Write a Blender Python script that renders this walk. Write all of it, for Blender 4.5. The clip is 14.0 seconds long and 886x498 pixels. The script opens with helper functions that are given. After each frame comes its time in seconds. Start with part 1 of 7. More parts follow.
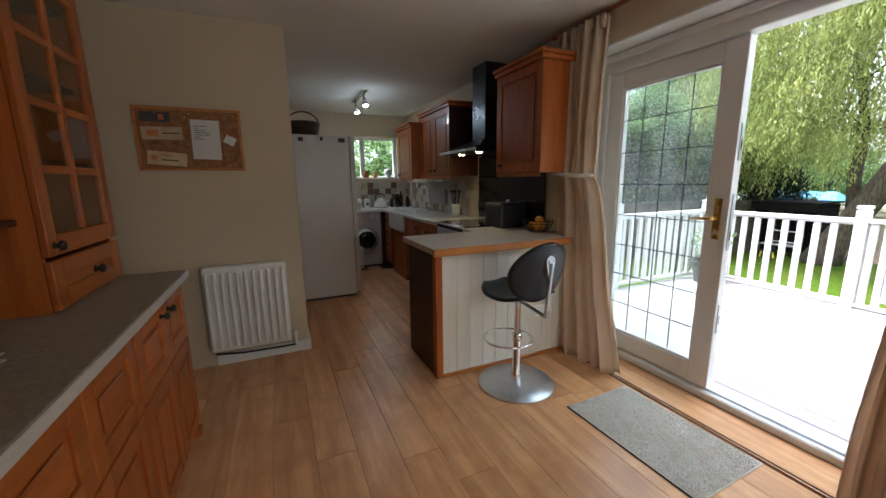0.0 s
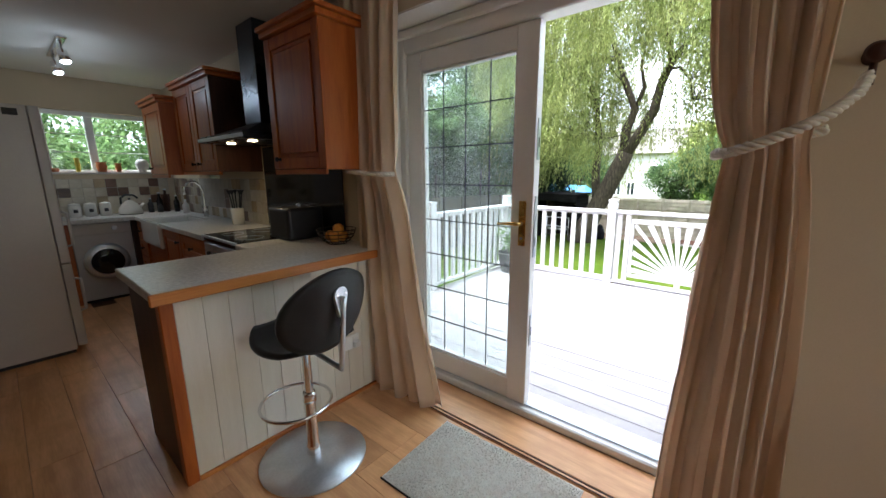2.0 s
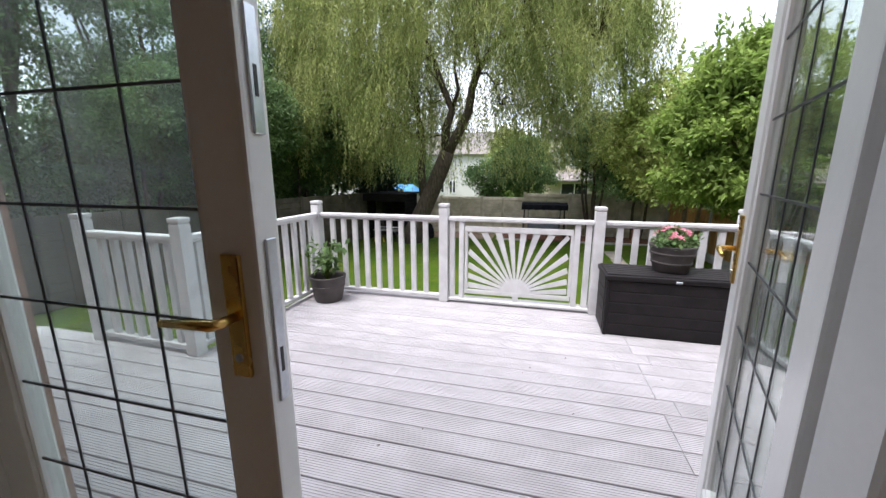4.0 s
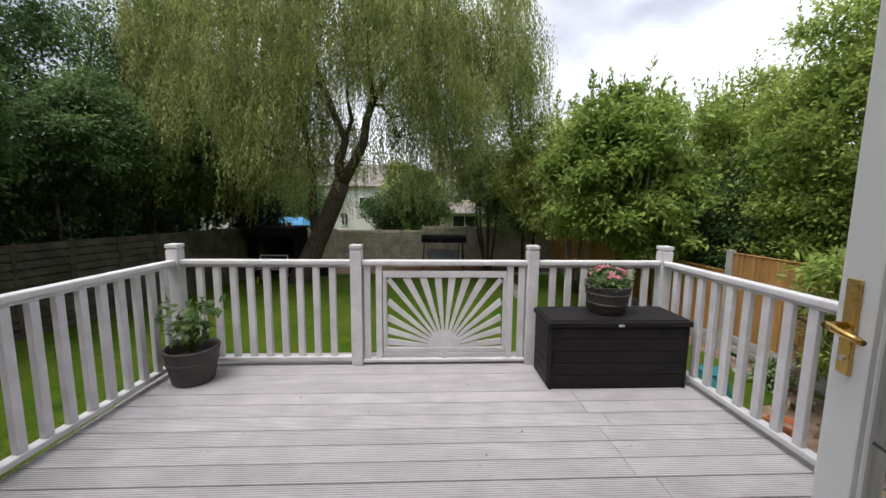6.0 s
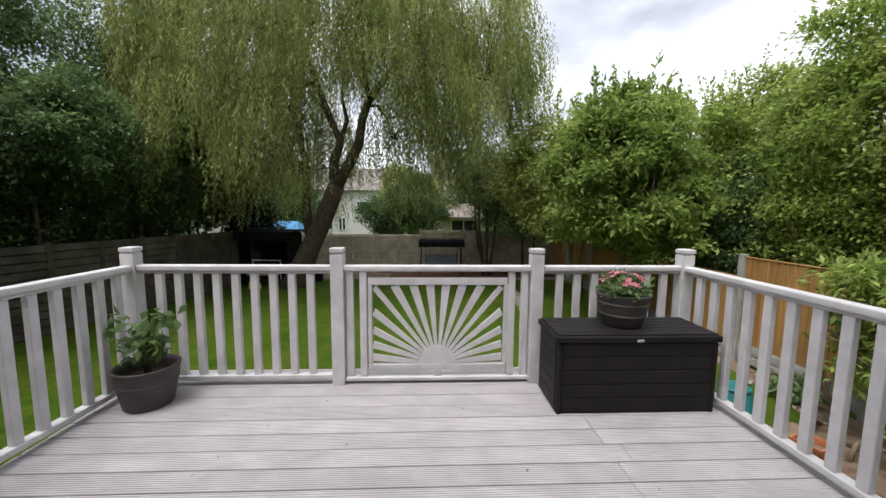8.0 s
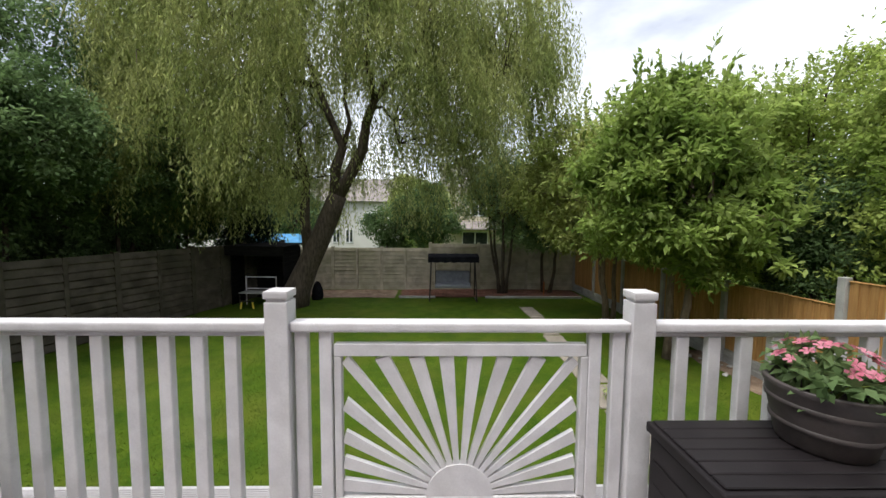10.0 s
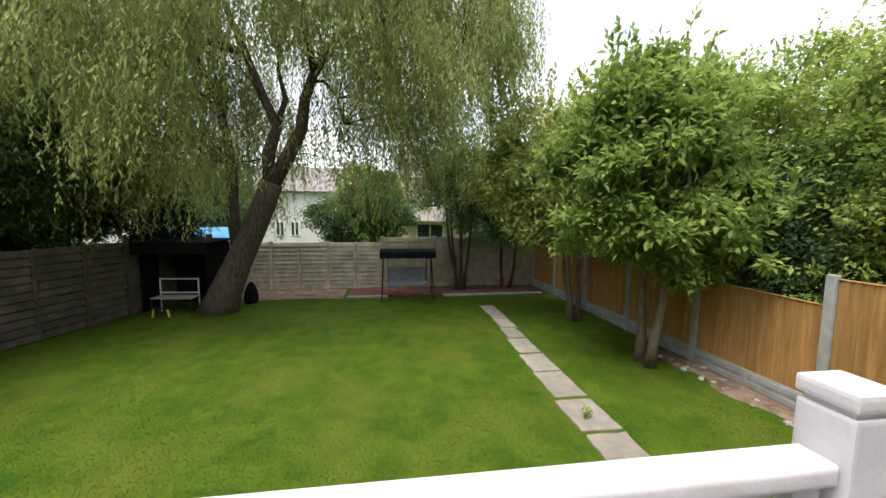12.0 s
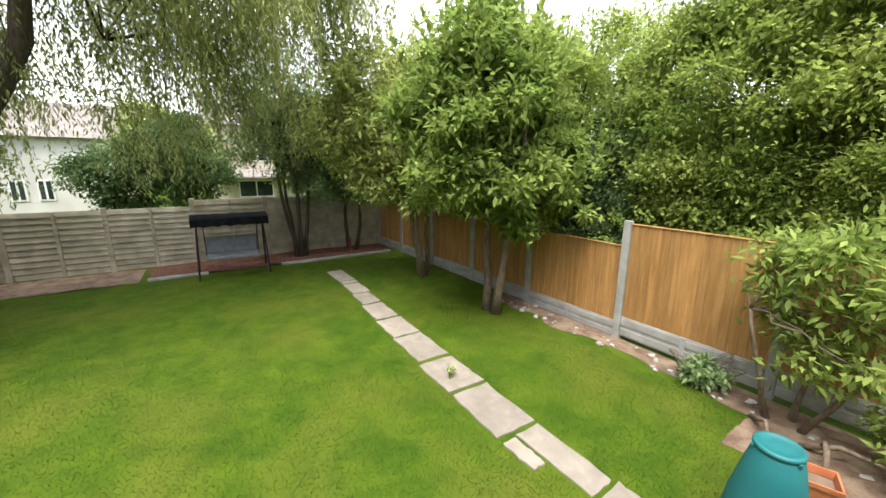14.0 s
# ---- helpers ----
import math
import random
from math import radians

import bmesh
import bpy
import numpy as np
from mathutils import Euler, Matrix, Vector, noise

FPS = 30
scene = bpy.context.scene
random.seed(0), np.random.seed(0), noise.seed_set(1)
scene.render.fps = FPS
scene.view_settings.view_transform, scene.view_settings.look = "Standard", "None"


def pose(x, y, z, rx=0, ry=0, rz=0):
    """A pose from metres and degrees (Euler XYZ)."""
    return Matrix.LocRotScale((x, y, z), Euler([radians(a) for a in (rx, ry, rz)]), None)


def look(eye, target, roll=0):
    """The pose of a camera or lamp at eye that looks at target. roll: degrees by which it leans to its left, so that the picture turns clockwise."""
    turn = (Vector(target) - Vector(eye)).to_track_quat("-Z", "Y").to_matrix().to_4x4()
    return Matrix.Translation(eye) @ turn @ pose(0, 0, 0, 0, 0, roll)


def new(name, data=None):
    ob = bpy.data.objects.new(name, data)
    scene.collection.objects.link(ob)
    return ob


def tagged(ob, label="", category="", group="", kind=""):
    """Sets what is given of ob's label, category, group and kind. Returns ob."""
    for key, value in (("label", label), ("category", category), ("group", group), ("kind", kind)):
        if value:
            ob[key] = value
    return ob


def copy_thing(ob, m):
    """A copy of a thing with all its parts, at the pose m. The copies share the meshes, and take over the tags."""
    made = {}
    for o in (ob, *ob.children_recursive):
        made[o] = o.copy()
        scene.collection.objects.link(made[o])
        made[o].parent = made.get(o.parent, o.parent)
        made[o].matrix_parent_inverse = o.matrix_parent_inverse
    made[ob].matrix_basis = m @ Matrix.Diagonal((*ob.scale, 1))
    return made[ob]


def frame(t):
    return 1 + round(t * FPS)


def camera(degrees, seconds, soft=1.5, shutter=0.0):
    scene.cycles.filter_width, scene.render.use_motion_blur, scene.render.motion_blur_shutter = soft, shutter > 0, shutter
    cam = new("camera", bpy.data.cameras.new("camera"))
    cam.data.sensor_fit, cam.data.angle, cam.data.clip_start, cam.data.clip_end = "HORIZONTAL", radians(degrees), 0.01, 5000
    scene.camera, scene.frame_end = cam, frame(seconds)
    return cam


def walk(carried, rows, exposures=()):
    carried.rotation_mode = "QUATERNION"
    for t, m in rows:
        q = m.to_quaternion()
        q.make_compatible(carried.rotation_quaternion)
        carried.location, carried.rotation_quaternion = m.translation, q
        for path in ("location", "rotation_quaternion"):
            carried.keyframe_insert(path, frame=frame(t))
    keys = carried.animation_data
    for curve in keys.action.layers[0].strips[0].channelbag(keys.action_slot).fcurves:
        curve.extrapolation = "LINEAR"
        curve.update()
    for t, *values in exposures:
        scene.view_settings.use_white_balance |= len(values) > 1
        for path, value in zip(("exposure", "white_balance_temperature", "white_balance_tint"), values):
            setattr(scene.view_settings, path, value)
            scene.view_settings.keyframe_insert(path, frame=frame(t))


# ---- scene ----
cam = camera(100.4, 14.0)
PATH = [
    (0, (0.517, 0.182, 1.33), (1.318, 1.979, 0.967), -0.7),
    (0.5, (0.551, 0.238, 1.319), (1.399, 2.011, 0.946), -0.5),
    (1, (0.644, 0.358, 1.308), (1.692, 2.02, 0.935), -0.6),
    (1.5, (0.781, 0.454, 1.342), (2.077, 1.926, 0.952), -0.6),
    (2, (1.068, 0.559, 1.355), (2.575, 1.812, 0.955), -0.3),
    (2.5, (1.38, 0.645, 1.384), (3.012, 1.726, 0.974), -0.2),
    (3, (1.69, 0.745, 1.358), (3.422, 1.661, 0.957), -0.5),
    (3.5, (1.972, 0.848, 1.362), (3.806, 1.538, 0.959), -0.4),
    (4, (2.279, 0.943, 1.357), (4.176, 1.428, 0.948), -0.0),
    (4.2, (2.433, 1.062, 1.333), (4.354, 1.44, 0.925), -0.6),
    (6.3, (2.902, 1.296, 1.386), (4.886, 1.204, 1.155), 0.6),
    (6.5, (2.903, 1.278, 1.384), (4.888, 1.195, 1.159), 0.4),
    (7, (2.961, 1.251, 1.362), (4.947, 1.167, 1.141), 0.4),
    (7.5, (3.068, 1.206, 1.364), (5.054, 1.125, 1.143), 0.3),
    (8, (3.28, 1.226, 1.329), (5.267, 1.14, 1.115), 0.5),
    (8.2, (3.439, 1.258, 1.341), (5.425, 1.171, 1.12), 0.4),
    (10.3, (4.787, 1.240, 1.315), (6.782, 1.214, 1.171), 0.4),
    (10.5, (4.904, 1.222, 1.308), (6.898, 1.198, 1.166), 0.4),
    (11, (5.223, 1.200, 1.298), (7.218, 1.170, 1.154), 0.4),
    (11.5, (5.484, 1.191, 1.310), (7.477, 1.100, 1.163), 0.4),
    (12, (5.692, 1.190, 1.329), (7.663, 0.912, 1.134), 0.5),
    (12.5, (5.882, 1.177, 1.339), (7.781, 0.610, 1.071), 0.3),
    (13, (6.061, 1.145, 1.340), (7.854, 0.333, 0.983), 0.4),
    (13.5, (6.207, 1.122, 1.366), (7.912, 0.16, 0.959), 0.6),
    (14, (6.351, 1.136, 1.368), (7.997, 0.084, 0.94), 0.4),
]
# The eye leaves the room through the open half of the patio door and crosses the deck to its far rail.
walk(cam, [(t, look(eye, target, roll)) for t, eye, target, roll in PATH],
     exposures=[(0.0, 2.84, 5900, 9), (1.5, 2.7, 5850, 9), (2.5, 2.48, 5800, 9), (3.0, 2.2, 5850, 10), (3.5, 1.88, 5950, 11), (4.0, 1.26, 6000, 13), (4.2, 1.08, 6050, 12), (6.3, 0.42, 6300, 11), (8.2, 0.45, 6300, 11),
                (10.3, 0.68, 6300, 10), (11.0, 0.82, 6300, 10), (12.0, 0.97, 6400, 10), (13.0, 1.32, 6450, 10), (14.0, 1.48, 6500, 10)])

# ---- sky, sun and lamps ----
world = bpy.data.worlds.new("overcast_sky")
scene.world = world
world.use_nodes = True
wn, wl = world.node_tree.nodes, world.node_tree.links
wn.clear()
sky = wn.new("ShaderNodeTexSky")
sky.sky_type, sky.sun_disc = "NISHITA", False
sky.sun_elevation, sky.sun_rotation = radians(67.6), radians(-45)
sky_bg = wn.new("ShaderNodeBackground")
sky_bg.inputs["Strength"].default_value = 0.15
cloud_bg = wn.new("ShaderNodeBackground")
cloud_bg.inputs["Strength"].default_value = 1.2
wtc = wn.new("ShaderNodeTexCoord")
wmap = wn.new("ShaderNodeMapping")
wmap.inputs["Scale"].default_value = (1.0, 1.0, 2.6)
wno = wn.new("ShaderNodeTexNoise")
wno.inputs["Scale"].default_value, wno.inputs["Detail"].default_value = 2.3, 7
wr = wn.new("ShaderNodeValToRGB")
wr.color_ramp.elements[0].position, wr.color_ramp.elements[0].color = 0.34, (0.36, 0.38, 0.43, 1)
wr.color_ramp.elements[1].position, wr.color_ramp.elements[1].color = 0.66, (1.0, 1.0, 1.02, 1)
wmix = wn.new("ShaderNodeMixShader")
wmix.inputs["Fac"].default_value = 0.88
wout = wn.new("ShaderNodeOutputWorld")
wl.new(wtc.outputs["Generated"], wmap.inputs["Vector"])
wl.new(wmap.outputs["Vector"], wno.inputs["Vector"])
wl.new(wno.outputs["Fac"], wr.inputs["Fac"])
wl.new(wr.outputs["Color"], cloud_bg.inputs["Color"])
wl.new(sky.outputs["Color"], sky_bg.inputs["Color"])
wl.new(sky_bg.outputs["Background"], wmix.inputs[1])
wl.new(cloud_bg.outputs["Background"], wmix.inputs[2])
wl.new(wmix.outputs["Shader"], wout.inputs["Surface"])

sun_data = bpy.data.lights.new("sun", "SUN")
sun_data.energy, sun_data.angle, sun_data.color = 2.8, radians(38), (1.0, 0.95, 0.88)
sun = new("sun", sun_data)
sun.matrix_world = look((2.5, 3.5, 12), (6, 0, 0))


def lamp(name, kind, at, target, watts, colour, size):
    data = bpy.data.lights.new(name, kind)
    data.energy, data.color = watts, colour
    if kind == "SPOT":
        data.spot_size, data.spot_blend, data.shadow_soft_size = radians(size), 0.6, 0.03
    else:
        data.shadow_soft_size = size
    ob = new(name, data)
    ob.matrix_world = look(at, target)
    return ob


# Fill lamp added at the back of the room; no such source is seen.
fill_data = bpy.data.lights.new("room_fill_lamp", "AREA")
fill_data.shape, fill_data.size, fill_data.size_y, fill_data.energy, fill_data.color = "RECTANGLE", 1.5, 1.15, 3.1, (1.0, 0.98, 0.95)
new("room_fill_lamp", fill_data).matrix_world = look((1.66, -2.40, 1.5), (1.3, 0.0, 1.35))


# ---- materials ----
def material(name, a, b, scale=(1, 1, 1), noise_scale=4.0, rough=0.5, rough_to=None, bump=0.1, fine=60.0, metal=0.0, vary=0.06, low=0.35, high=0.65,
             stain=None, stain_scale=1.3, stain_amount=0.5, coat=0.0, island=False, sheer=0.0, spec=0.5):
    m = bpy.data.materials.new(name)
    m.use_nodes = True
    n, l = m.node_tree.nodes, m.node_tree.links
    bs = n["Principled BSDF"]
    tc = n.new("ShaderNodeTexCoord")
    info = n.new("ShaderNodeObjectInfo")
    shift = n.new("ShaderNodeVectorMath")
    shift.operation = "MULTIPLY_ADD"
    shift.inputs[1].default_value = (1, 1, 1)
    sp = n.new("ShaderNodeMath")
    sp.operation = "MULTIPLY"
    sp.inputs[1].default_value = 31.0
    l.new(info.outputs["Random"], sp.inputs[0])
    l.new(tc.outputs["Object"], shift.inputs[0])
    l.new(sp.outputs[0], shift.inputs[2])
    mp = n.new("ShaderNodeMapping")
    mp.inputs["Scale"].default_value = scale
    l.new(shift.outputs[0], mp.inputs["Vector"])
    big = n.new("ShaderNodeTexNoise")
    big.inputs["Scale"].default_value, big.inputs["Detail"].default_value, big.inputs["Distortion"].default_value = noise_scale, 6, 0.4
    small = n.new("ShaderNodeTexNoise")
    small.inputs["Scale"].default_value, small.inputs["Detail"].default_value = fine, 4
    l.new(mp.outputs["Vector"], big.inputs["Vector"])
    l.new(mp.outputs["Vector"], small.inputs["Vector"])
    ramp = n.new("ShaderNodeValToRGB")
    ramp.color_ramp.elements[0].position, ramp.color_ramp.elements[0].color = low, (*a, 1)
    ramp.color_ramp.elements[1].position, ramp.color_ramp.elements[1].color = high, (*b, 1)
    add = n.new("ShaderNodeMath")
    add.operation = "MULTIPLY_ADD"
    add.inputs[1].default_value = 0.35
    l.new(small.outputs["Fac"], add.inputs[0])
    sub = n.new("ShaderNodeMath")
    sub.operation = "MULTIPLY_ADD"
    sub.inputs[1].default_value, sub.inputs[2].default_value = 1.0, -0.175
    l.new(big.outputs["Fac"], sub.inputs[0])
    l.new(sub.outputs[0], add.inputs[2])
    l.new(add.outputs[0], ramp.inputs["Fac"])
    colour = ramp.outputs["Color"]
    if stain:
        st = n.new("ShaderNodeTexNoise")
        st.inputs["Scale"].default_value, st.inputs["Detail"].default_value = stain_scale, 5
        l.new(shift.outputs[0], st.inputs["Vector"])
        sr = n.new("ShaderNodeValToRGB")
        sr.color_ramp.elements[0].position, sr.color_ramp.elements[1].position = 0.45, 0.72
        sr.color_ramp.elements[0].color = (0, 0, 0, 1)
        sr.color_ramp.elements[1].color = (stain_amount, stain_amount, stain_amount, 1)
        l.new(st.outputs["Fac"], sr.inputs["Fac"])
        mx = n.new("ShaderNodeMixRGB")
        mx.inputs["Color2"].default_value = (*stain, 1)
        l.new(sr.outputs["Color"], mx.inputs["Fac"])
        l.new(colour, mx.inputs["Color1"])
        colour = mx.outputs["Color"]
    hsv = n.new("ShaderNodeHueSaturation")
    val = n.new("ShaderNodeMath")
    val.operation = "MULTIPLY_ADD"
    val.inputs[1].default_value, val.inputs[2].default_value = 2 * vary, 1 - vary
    if island:
        geo = n.new("ShaderNodeNewGeometry")
        l.new(geo.outputs["Random Per Island"], val.inputs[0])
    else:
        l.new(info.outputs["Random"], val.inputs[0])
    l.new(val.outputs[0], hsv.inputs["Value"])
    l.new(colour, hsv.inputs["Color"])
    l.new(hsv.outputs["Color"], bs.inputs["Base Color"])
    bs.inputs["Metallic"].default_value = metal
    bs.inputs["Coat Weight"].default_value = coat
    bs.inputs["Specular IOR Level"].default_value = spec
    if rough_to is None:
        bs.inputs["Roughness"].default_value = rough
    else:
        rr = n.new("ShaderNodeMapRange")
        rr.inputs["To Min"].default_value, rr.inputs["To Max"].default_value = rough, rough_to
        l.new(big.outputs["Fac"], rr.inputs["Value"])
        l.new(rr.outputs[0], bs.inputs["Roughness"])
    if bump:
        bp = n.new("ShaderNodeBump")
        bp.inputs["Strength"].default_value, bp.inputs["Distance"].default_value = bump, 0.01
        l.new(add.outputs[0], bp.inputs["Height"])
        l.new(bp.outputs["Normal"], bs.inputs["Normal"])
    if sheer:
        tr = n.new("ShaderNodeBsdfTranslucent")
        l.new(hsv.outputs["Color"], tr.inputs["Color"])
        mix = n.new("ShaderNodeMixShader")
        mix.inputs["Fac"].default_value = sheer
        l.new(bs.outputs["BSDF"], mix.inputs[1])
        l.new(tr.outputs["BSDF"], mix.inputs[2])
        l.new(mix.outputs["Shader"], n["Material Output"].inputs["Surface"])
    return m


def leaf_material(name, a, b, sheer=0.35, rough=0.5):
    return material(name, a, b, noise_scale=0.9, fine=8, rough=rough, bump=0, vary=0.35, island=True, sheer=sheer, spec=0.15)


def glow(name, colour, strength):
    m = bpy.data.materials.new(name)
    m.use_nodes = True
    bs = m.node_tree.nodes["Principled BSDF"]
    bs.inputs["Base Color"].default_value = (*colour, 1)
    bs.inputs["Emission Color"].default_value = (*colour, 1)
    bs.inputs["Emission Strength"].default_value = strength
    return m


def glass(name, tint=(0.95, 0.98, 0.97), film=0.0):
    """Thin clear pane: mostly see-through, with a mirror gloss that grows at grazing angles."""
    m = bpy.data.materials.new(name)
    m.use_nodes = True
    n, l = m.node_tree.nodes, m.node_tree.links
    n.remove(n["Principled BSDF"])
    tr, gl, mix, fr, pw, ad = (n.new("ShaderNodeBsdfTransparent"), n.new("ShaderNodeBsdfGlossy"), n.new("ShaderNodeMixShader"), n.new("ShaderNodeLayerWeight"), n.new("ShaderNodeMath"), n.new("ShaderNodeMath"))
    tr.inputs["Color"].default_value = (*tint, 1)
    gl.inputs["Roughness"].default_value = 0.015
    pw.operation, ad.operation = "POWER", "MULTIPLY_ADD"
    pw.inputs[1].default_value, ad.inputs[1].default_value, ad.inputs[2].default_value = 4.0, 0.6, 0.025
    fr.inputs["Blend"].default_value = 0.5
    l.new(fr.outputs["Facing"], pw.inputs[0])
    l.new(pw.outputs[0], ad.inputs[0])
    l.new(ad.outputs[0], mix.inputs["Fac"])
    l.new(tr.outputs[0], mix.inputs[1])
    l.new(gl.outputs[0], mix.inputs[2])
    out = mix.outputs[0]
    if film:
        # A thin uneven veil paints reflected haze into the pane, with wiping marks.
        haze, veil, amount, coord = n.new("ShaderNodeBsdfTranslucent"), n.new("ShaderNodeMixShader"), n.new("ShaderNodeMapRange"), n.new("ShaderNodeTexCoord")
        smear = n.new("ShaderNodeTexNoise")
        smear.inputs["Scale"].default_value, smear.inputs["Detail"].default_value, smear.inputs["Distortion"].default_value = 3.0, 4, 1.0
        amount.inputs["From Min"].default_value, amount.inputs["From Max"].default_value = 0.3, 0.75
        amount.inputs["To Min"].default_value, amount.inputs["To Max"].default_value = film * 0.5, film * 2.0
        haze.inputs["Color"].default_value = (0.85, 0.87, 0.88, 1)
        l.new(coord.outputs["Object"], smear.inputs["Vector"])
        l.new(smear.outputs["Fac"], amount.inputs["Value"])
        l.new(amount.outputs[0], veil.inputs["Fac"])
        l.new(out, veil.inputs[1])
        l.new(haze.outputs[0], veil.inputs[2])
        out = veil.outputs[0]
    l.new(out, n["Material Output"].inputs["Surface"])
    return m


W = {}
W["wall"] = material("wall_paint", (0.56, 0.46, 0.33), (0.60, 0.50, 0.365), noise_scale=1.2, fine=180, rough=0.85, bump=0.05, stain=(0.52, 0.425, 0.30), stain_amount=0.4)
W["ceiling"] = material("ceiling_paint", (0.70, 0.66, 0.60), (0.75, 0.72, 0.66), noise_scale=1.0, fine=150, rough=0.9, bump=0.05)
W["white"] = material("white_paint", (0.74, 0.72, 0.69), (0.80, 0.79, 0.76), noise_scale=3, fine=90, rough=0.35, rough_to=0.5, bump=0.04)
W["upvc"] = material("white_upvc", (0.78, 0.78, 0.77), (0.83, 0.83, 0.82), noise_scale=2, fine=60, rough=0.28, bump=0.015)
W["rail"] = material("weathered_white_paint", (0.56, 0.55, 0.565), (0.67, 0.66, 0.675), scale=(1, 1, 1), noise_scale=7, fine=110, rough=0.45, rough_to=0.65, bump=0.18,
                     stain=(0.48, 0.46, 0.44), stain_scale=5, stain_amount=0.35, vary=0.05)
W["deck"] = material("painted_decking", (0.44, 0.417, 0.43), (0.525, 0.50, 0.517), scale=(3, 1.2, 3), noise_scale=2.5, fine=50, rough=0.55, rough_to=0.75, bump=0.10,
                     stain=(0.35, 0.33, 0.335), stain_scale=4, stain_amount=0.4, vary=0.05)
W["pine"] = material("honey_pine", (0.289, 0.0616, 0.0072), (0.408, 0.108, 0.0156), scale=(5, 5, 0.45), noise_scale=4, fine=26, rough=0.32, rough_to=0.45, bump=0.06, coat=0.15, vary=0.10)
W["pine_y"] = material("honey_pine_along", (0.324, 0.0735, 0.0091), (0.45, 0.128, 0.0195), scale=(5, 0.45, 5), noise_scale=4, fine=26, rough=0.32, rough_to=0.45, bump=0.06, coat=0.15, vary=0.10)
W["pine_x"] = material("oak_edge", (0.42, 0.135, 0.027), (0.57, 0.225, 0.055), scale=(0.45, 5, 5), noise_scale=4, fine=26, rough=0.38, bump=0.06, vary=0.05)
# Dark wood; also carries painted shade on a cabinet end and a corner unit.
W["dark_wood"] = material("dark_wood_and_shade", (0.036, 0.013, 0.007), (0.068, 0.026, 0.014), scale=(5, 5, 0.5), noise_scale=4, fine=30, rough=0.42, bump=0.06, vary=0.08, spec=0.3)
W["laminate"] = material("oak_laminate", (0.56, 0.28, 0.12), (0.77, 0.43, 0.205), scale=(7, 0.55, 7), noise_scale=2.2, fine=22, rough=0.26, rough_to=0.40, bump=0.03, vary=0.10,
                         stain=(0.47, 0.22, 0.088), stain_scale=5.0, stain_amount=0.6)
W["worktop"] = material("speckled_grey_worktop", (0.47, 0.45, 0.42), (0.66, 0.64, 0.605), noise_scale=60, fine=220, rough=0.3, rough_to=0.42, bump=0.02)
W["sideboard_top"] = material("brown_grey_laminate", (0.27, 0.225, 0.175), (0.36, 0.31, 0.25), noise_scale=50, fine=200, rough=0.4, rough_to=0.5, bump=0.02)
W["cream_board"] = material("cream_tongue_and_groove", (0.73, 0.69, 0.61), (0.79, 0.755, 0.68), scale=(4, 4, 0.6), noise_scale=3, fine=40, rough=0.5, bump=0.05, vary=0.03)
W["curtain"] = material("cream_curtain_cloth", (0.74, 0.60, 0.47), (0.82, 0.69, 0.555), noise_scale=3, fine=260, rough=0.9, bump=0.3, sheer=0.5)
W["rope"] = material("cream_rope", (0.58, 0.52, 0.44), (0.70, 0.64, 0.55), noise_scale=30, fine=300, rough=0.85, bump=0.3)
W["rug"] = material("grey_pile", (0.762, 0.711, 0.649), (0.85, 0.845, 0.793), noise_scale=18, fine=160, rough=0.95, bump=0.2, island=True, vary=0.12, sheer=0.3)
W["chrome"] = material("polished_chrome", (0.75, 0.75, 0.76), (0.82, 0.82, 0.83), noise_scale=6, fine=80, rough=0.12, metal=1.0, bump=0.0)
W["steel"] = material("brushed_steel", (0.546, 0.585, 0.635), (0.715, 0.758, 0.814), noise_scale=5, fine=90, rough=0.3, rough_to=0.42, metal=0.9, bump=0.03)
W["dark_steel"] = material("dark_polished_steel", (0.05, 0.055, 0.062), (0.085, 0.09, 0.10), noise_scale=4, fine=60, rough=0.22, rough_to=0.34, metal=0.9, bump=0.01)
W["brass"] = material("polished_brass", (0.62, 0.40, 0.12), (0.72, 0.48, 0.16), noise_scale=12, fine=90, rough=0.2, rough_to=0.35, metal=1.0, bump=0.02)
W["black"] = material("black_plastic", (0.012, 0.012, 0.014), (0.022, 0.022, 0.024), noise_scale=5, fine=80, rough=0.35, rough_to=0.5, bump=0.03)
W["hob"] = material("black_glass_ceramic", (0.008, 0.008, 0.009), (0.012, 0.012, 0.013), noise_scale=3, fine=40, rough=0.08, bump=0.0)
W["leather"] = material("black_leatherette", (0.006, 0.006, 0.007), (0.012, 0.012, 0.013), noise_scale=9, fine=240, rough=0.38, rough_to=0.5, bump=0.15, spec=0.3)
W["iron"] = material("dark_iron", (0.025, 0.022, 0.02), (0.045, 0.04, 0.036), noise_scale=12, fine=90, rough=0.5, metal=0.6, bump=0.08)
W["enamel"] = material("white_enamel", (0.516, 0.484, 0.471), (0.568, 0.533, 0.521), noise_scale=1.5, fine=60, rough=0.32, bump=0.02)
W["ceramic"] = material("glazed_ceramic", (0.72, 0.70, 0.66), (0.78, 0.76, 0.72), noise_scale=4, fine=50, rough=0.14, bump=0.0)
W["cork"] = material("cork", (0.20, 0.085, 0.035), (0.34, 0.165, 0.075), noise_scale=40, fine=220, rough=0.9, bump=0.3)
W["paper"] = material("paper", (0.66, 0.65, 0.64), (0.72, 0.71, 0.70), noise_scale=3, fine=90, rough=0.8, bump=0.02)
W["print"] = material("printed_card", (0.46, 0.33, 0.19), (0.58, 0.44, 0.27), noise_scale=14, fine=60, rough=0.6, bump=0.02, vary=0.2)
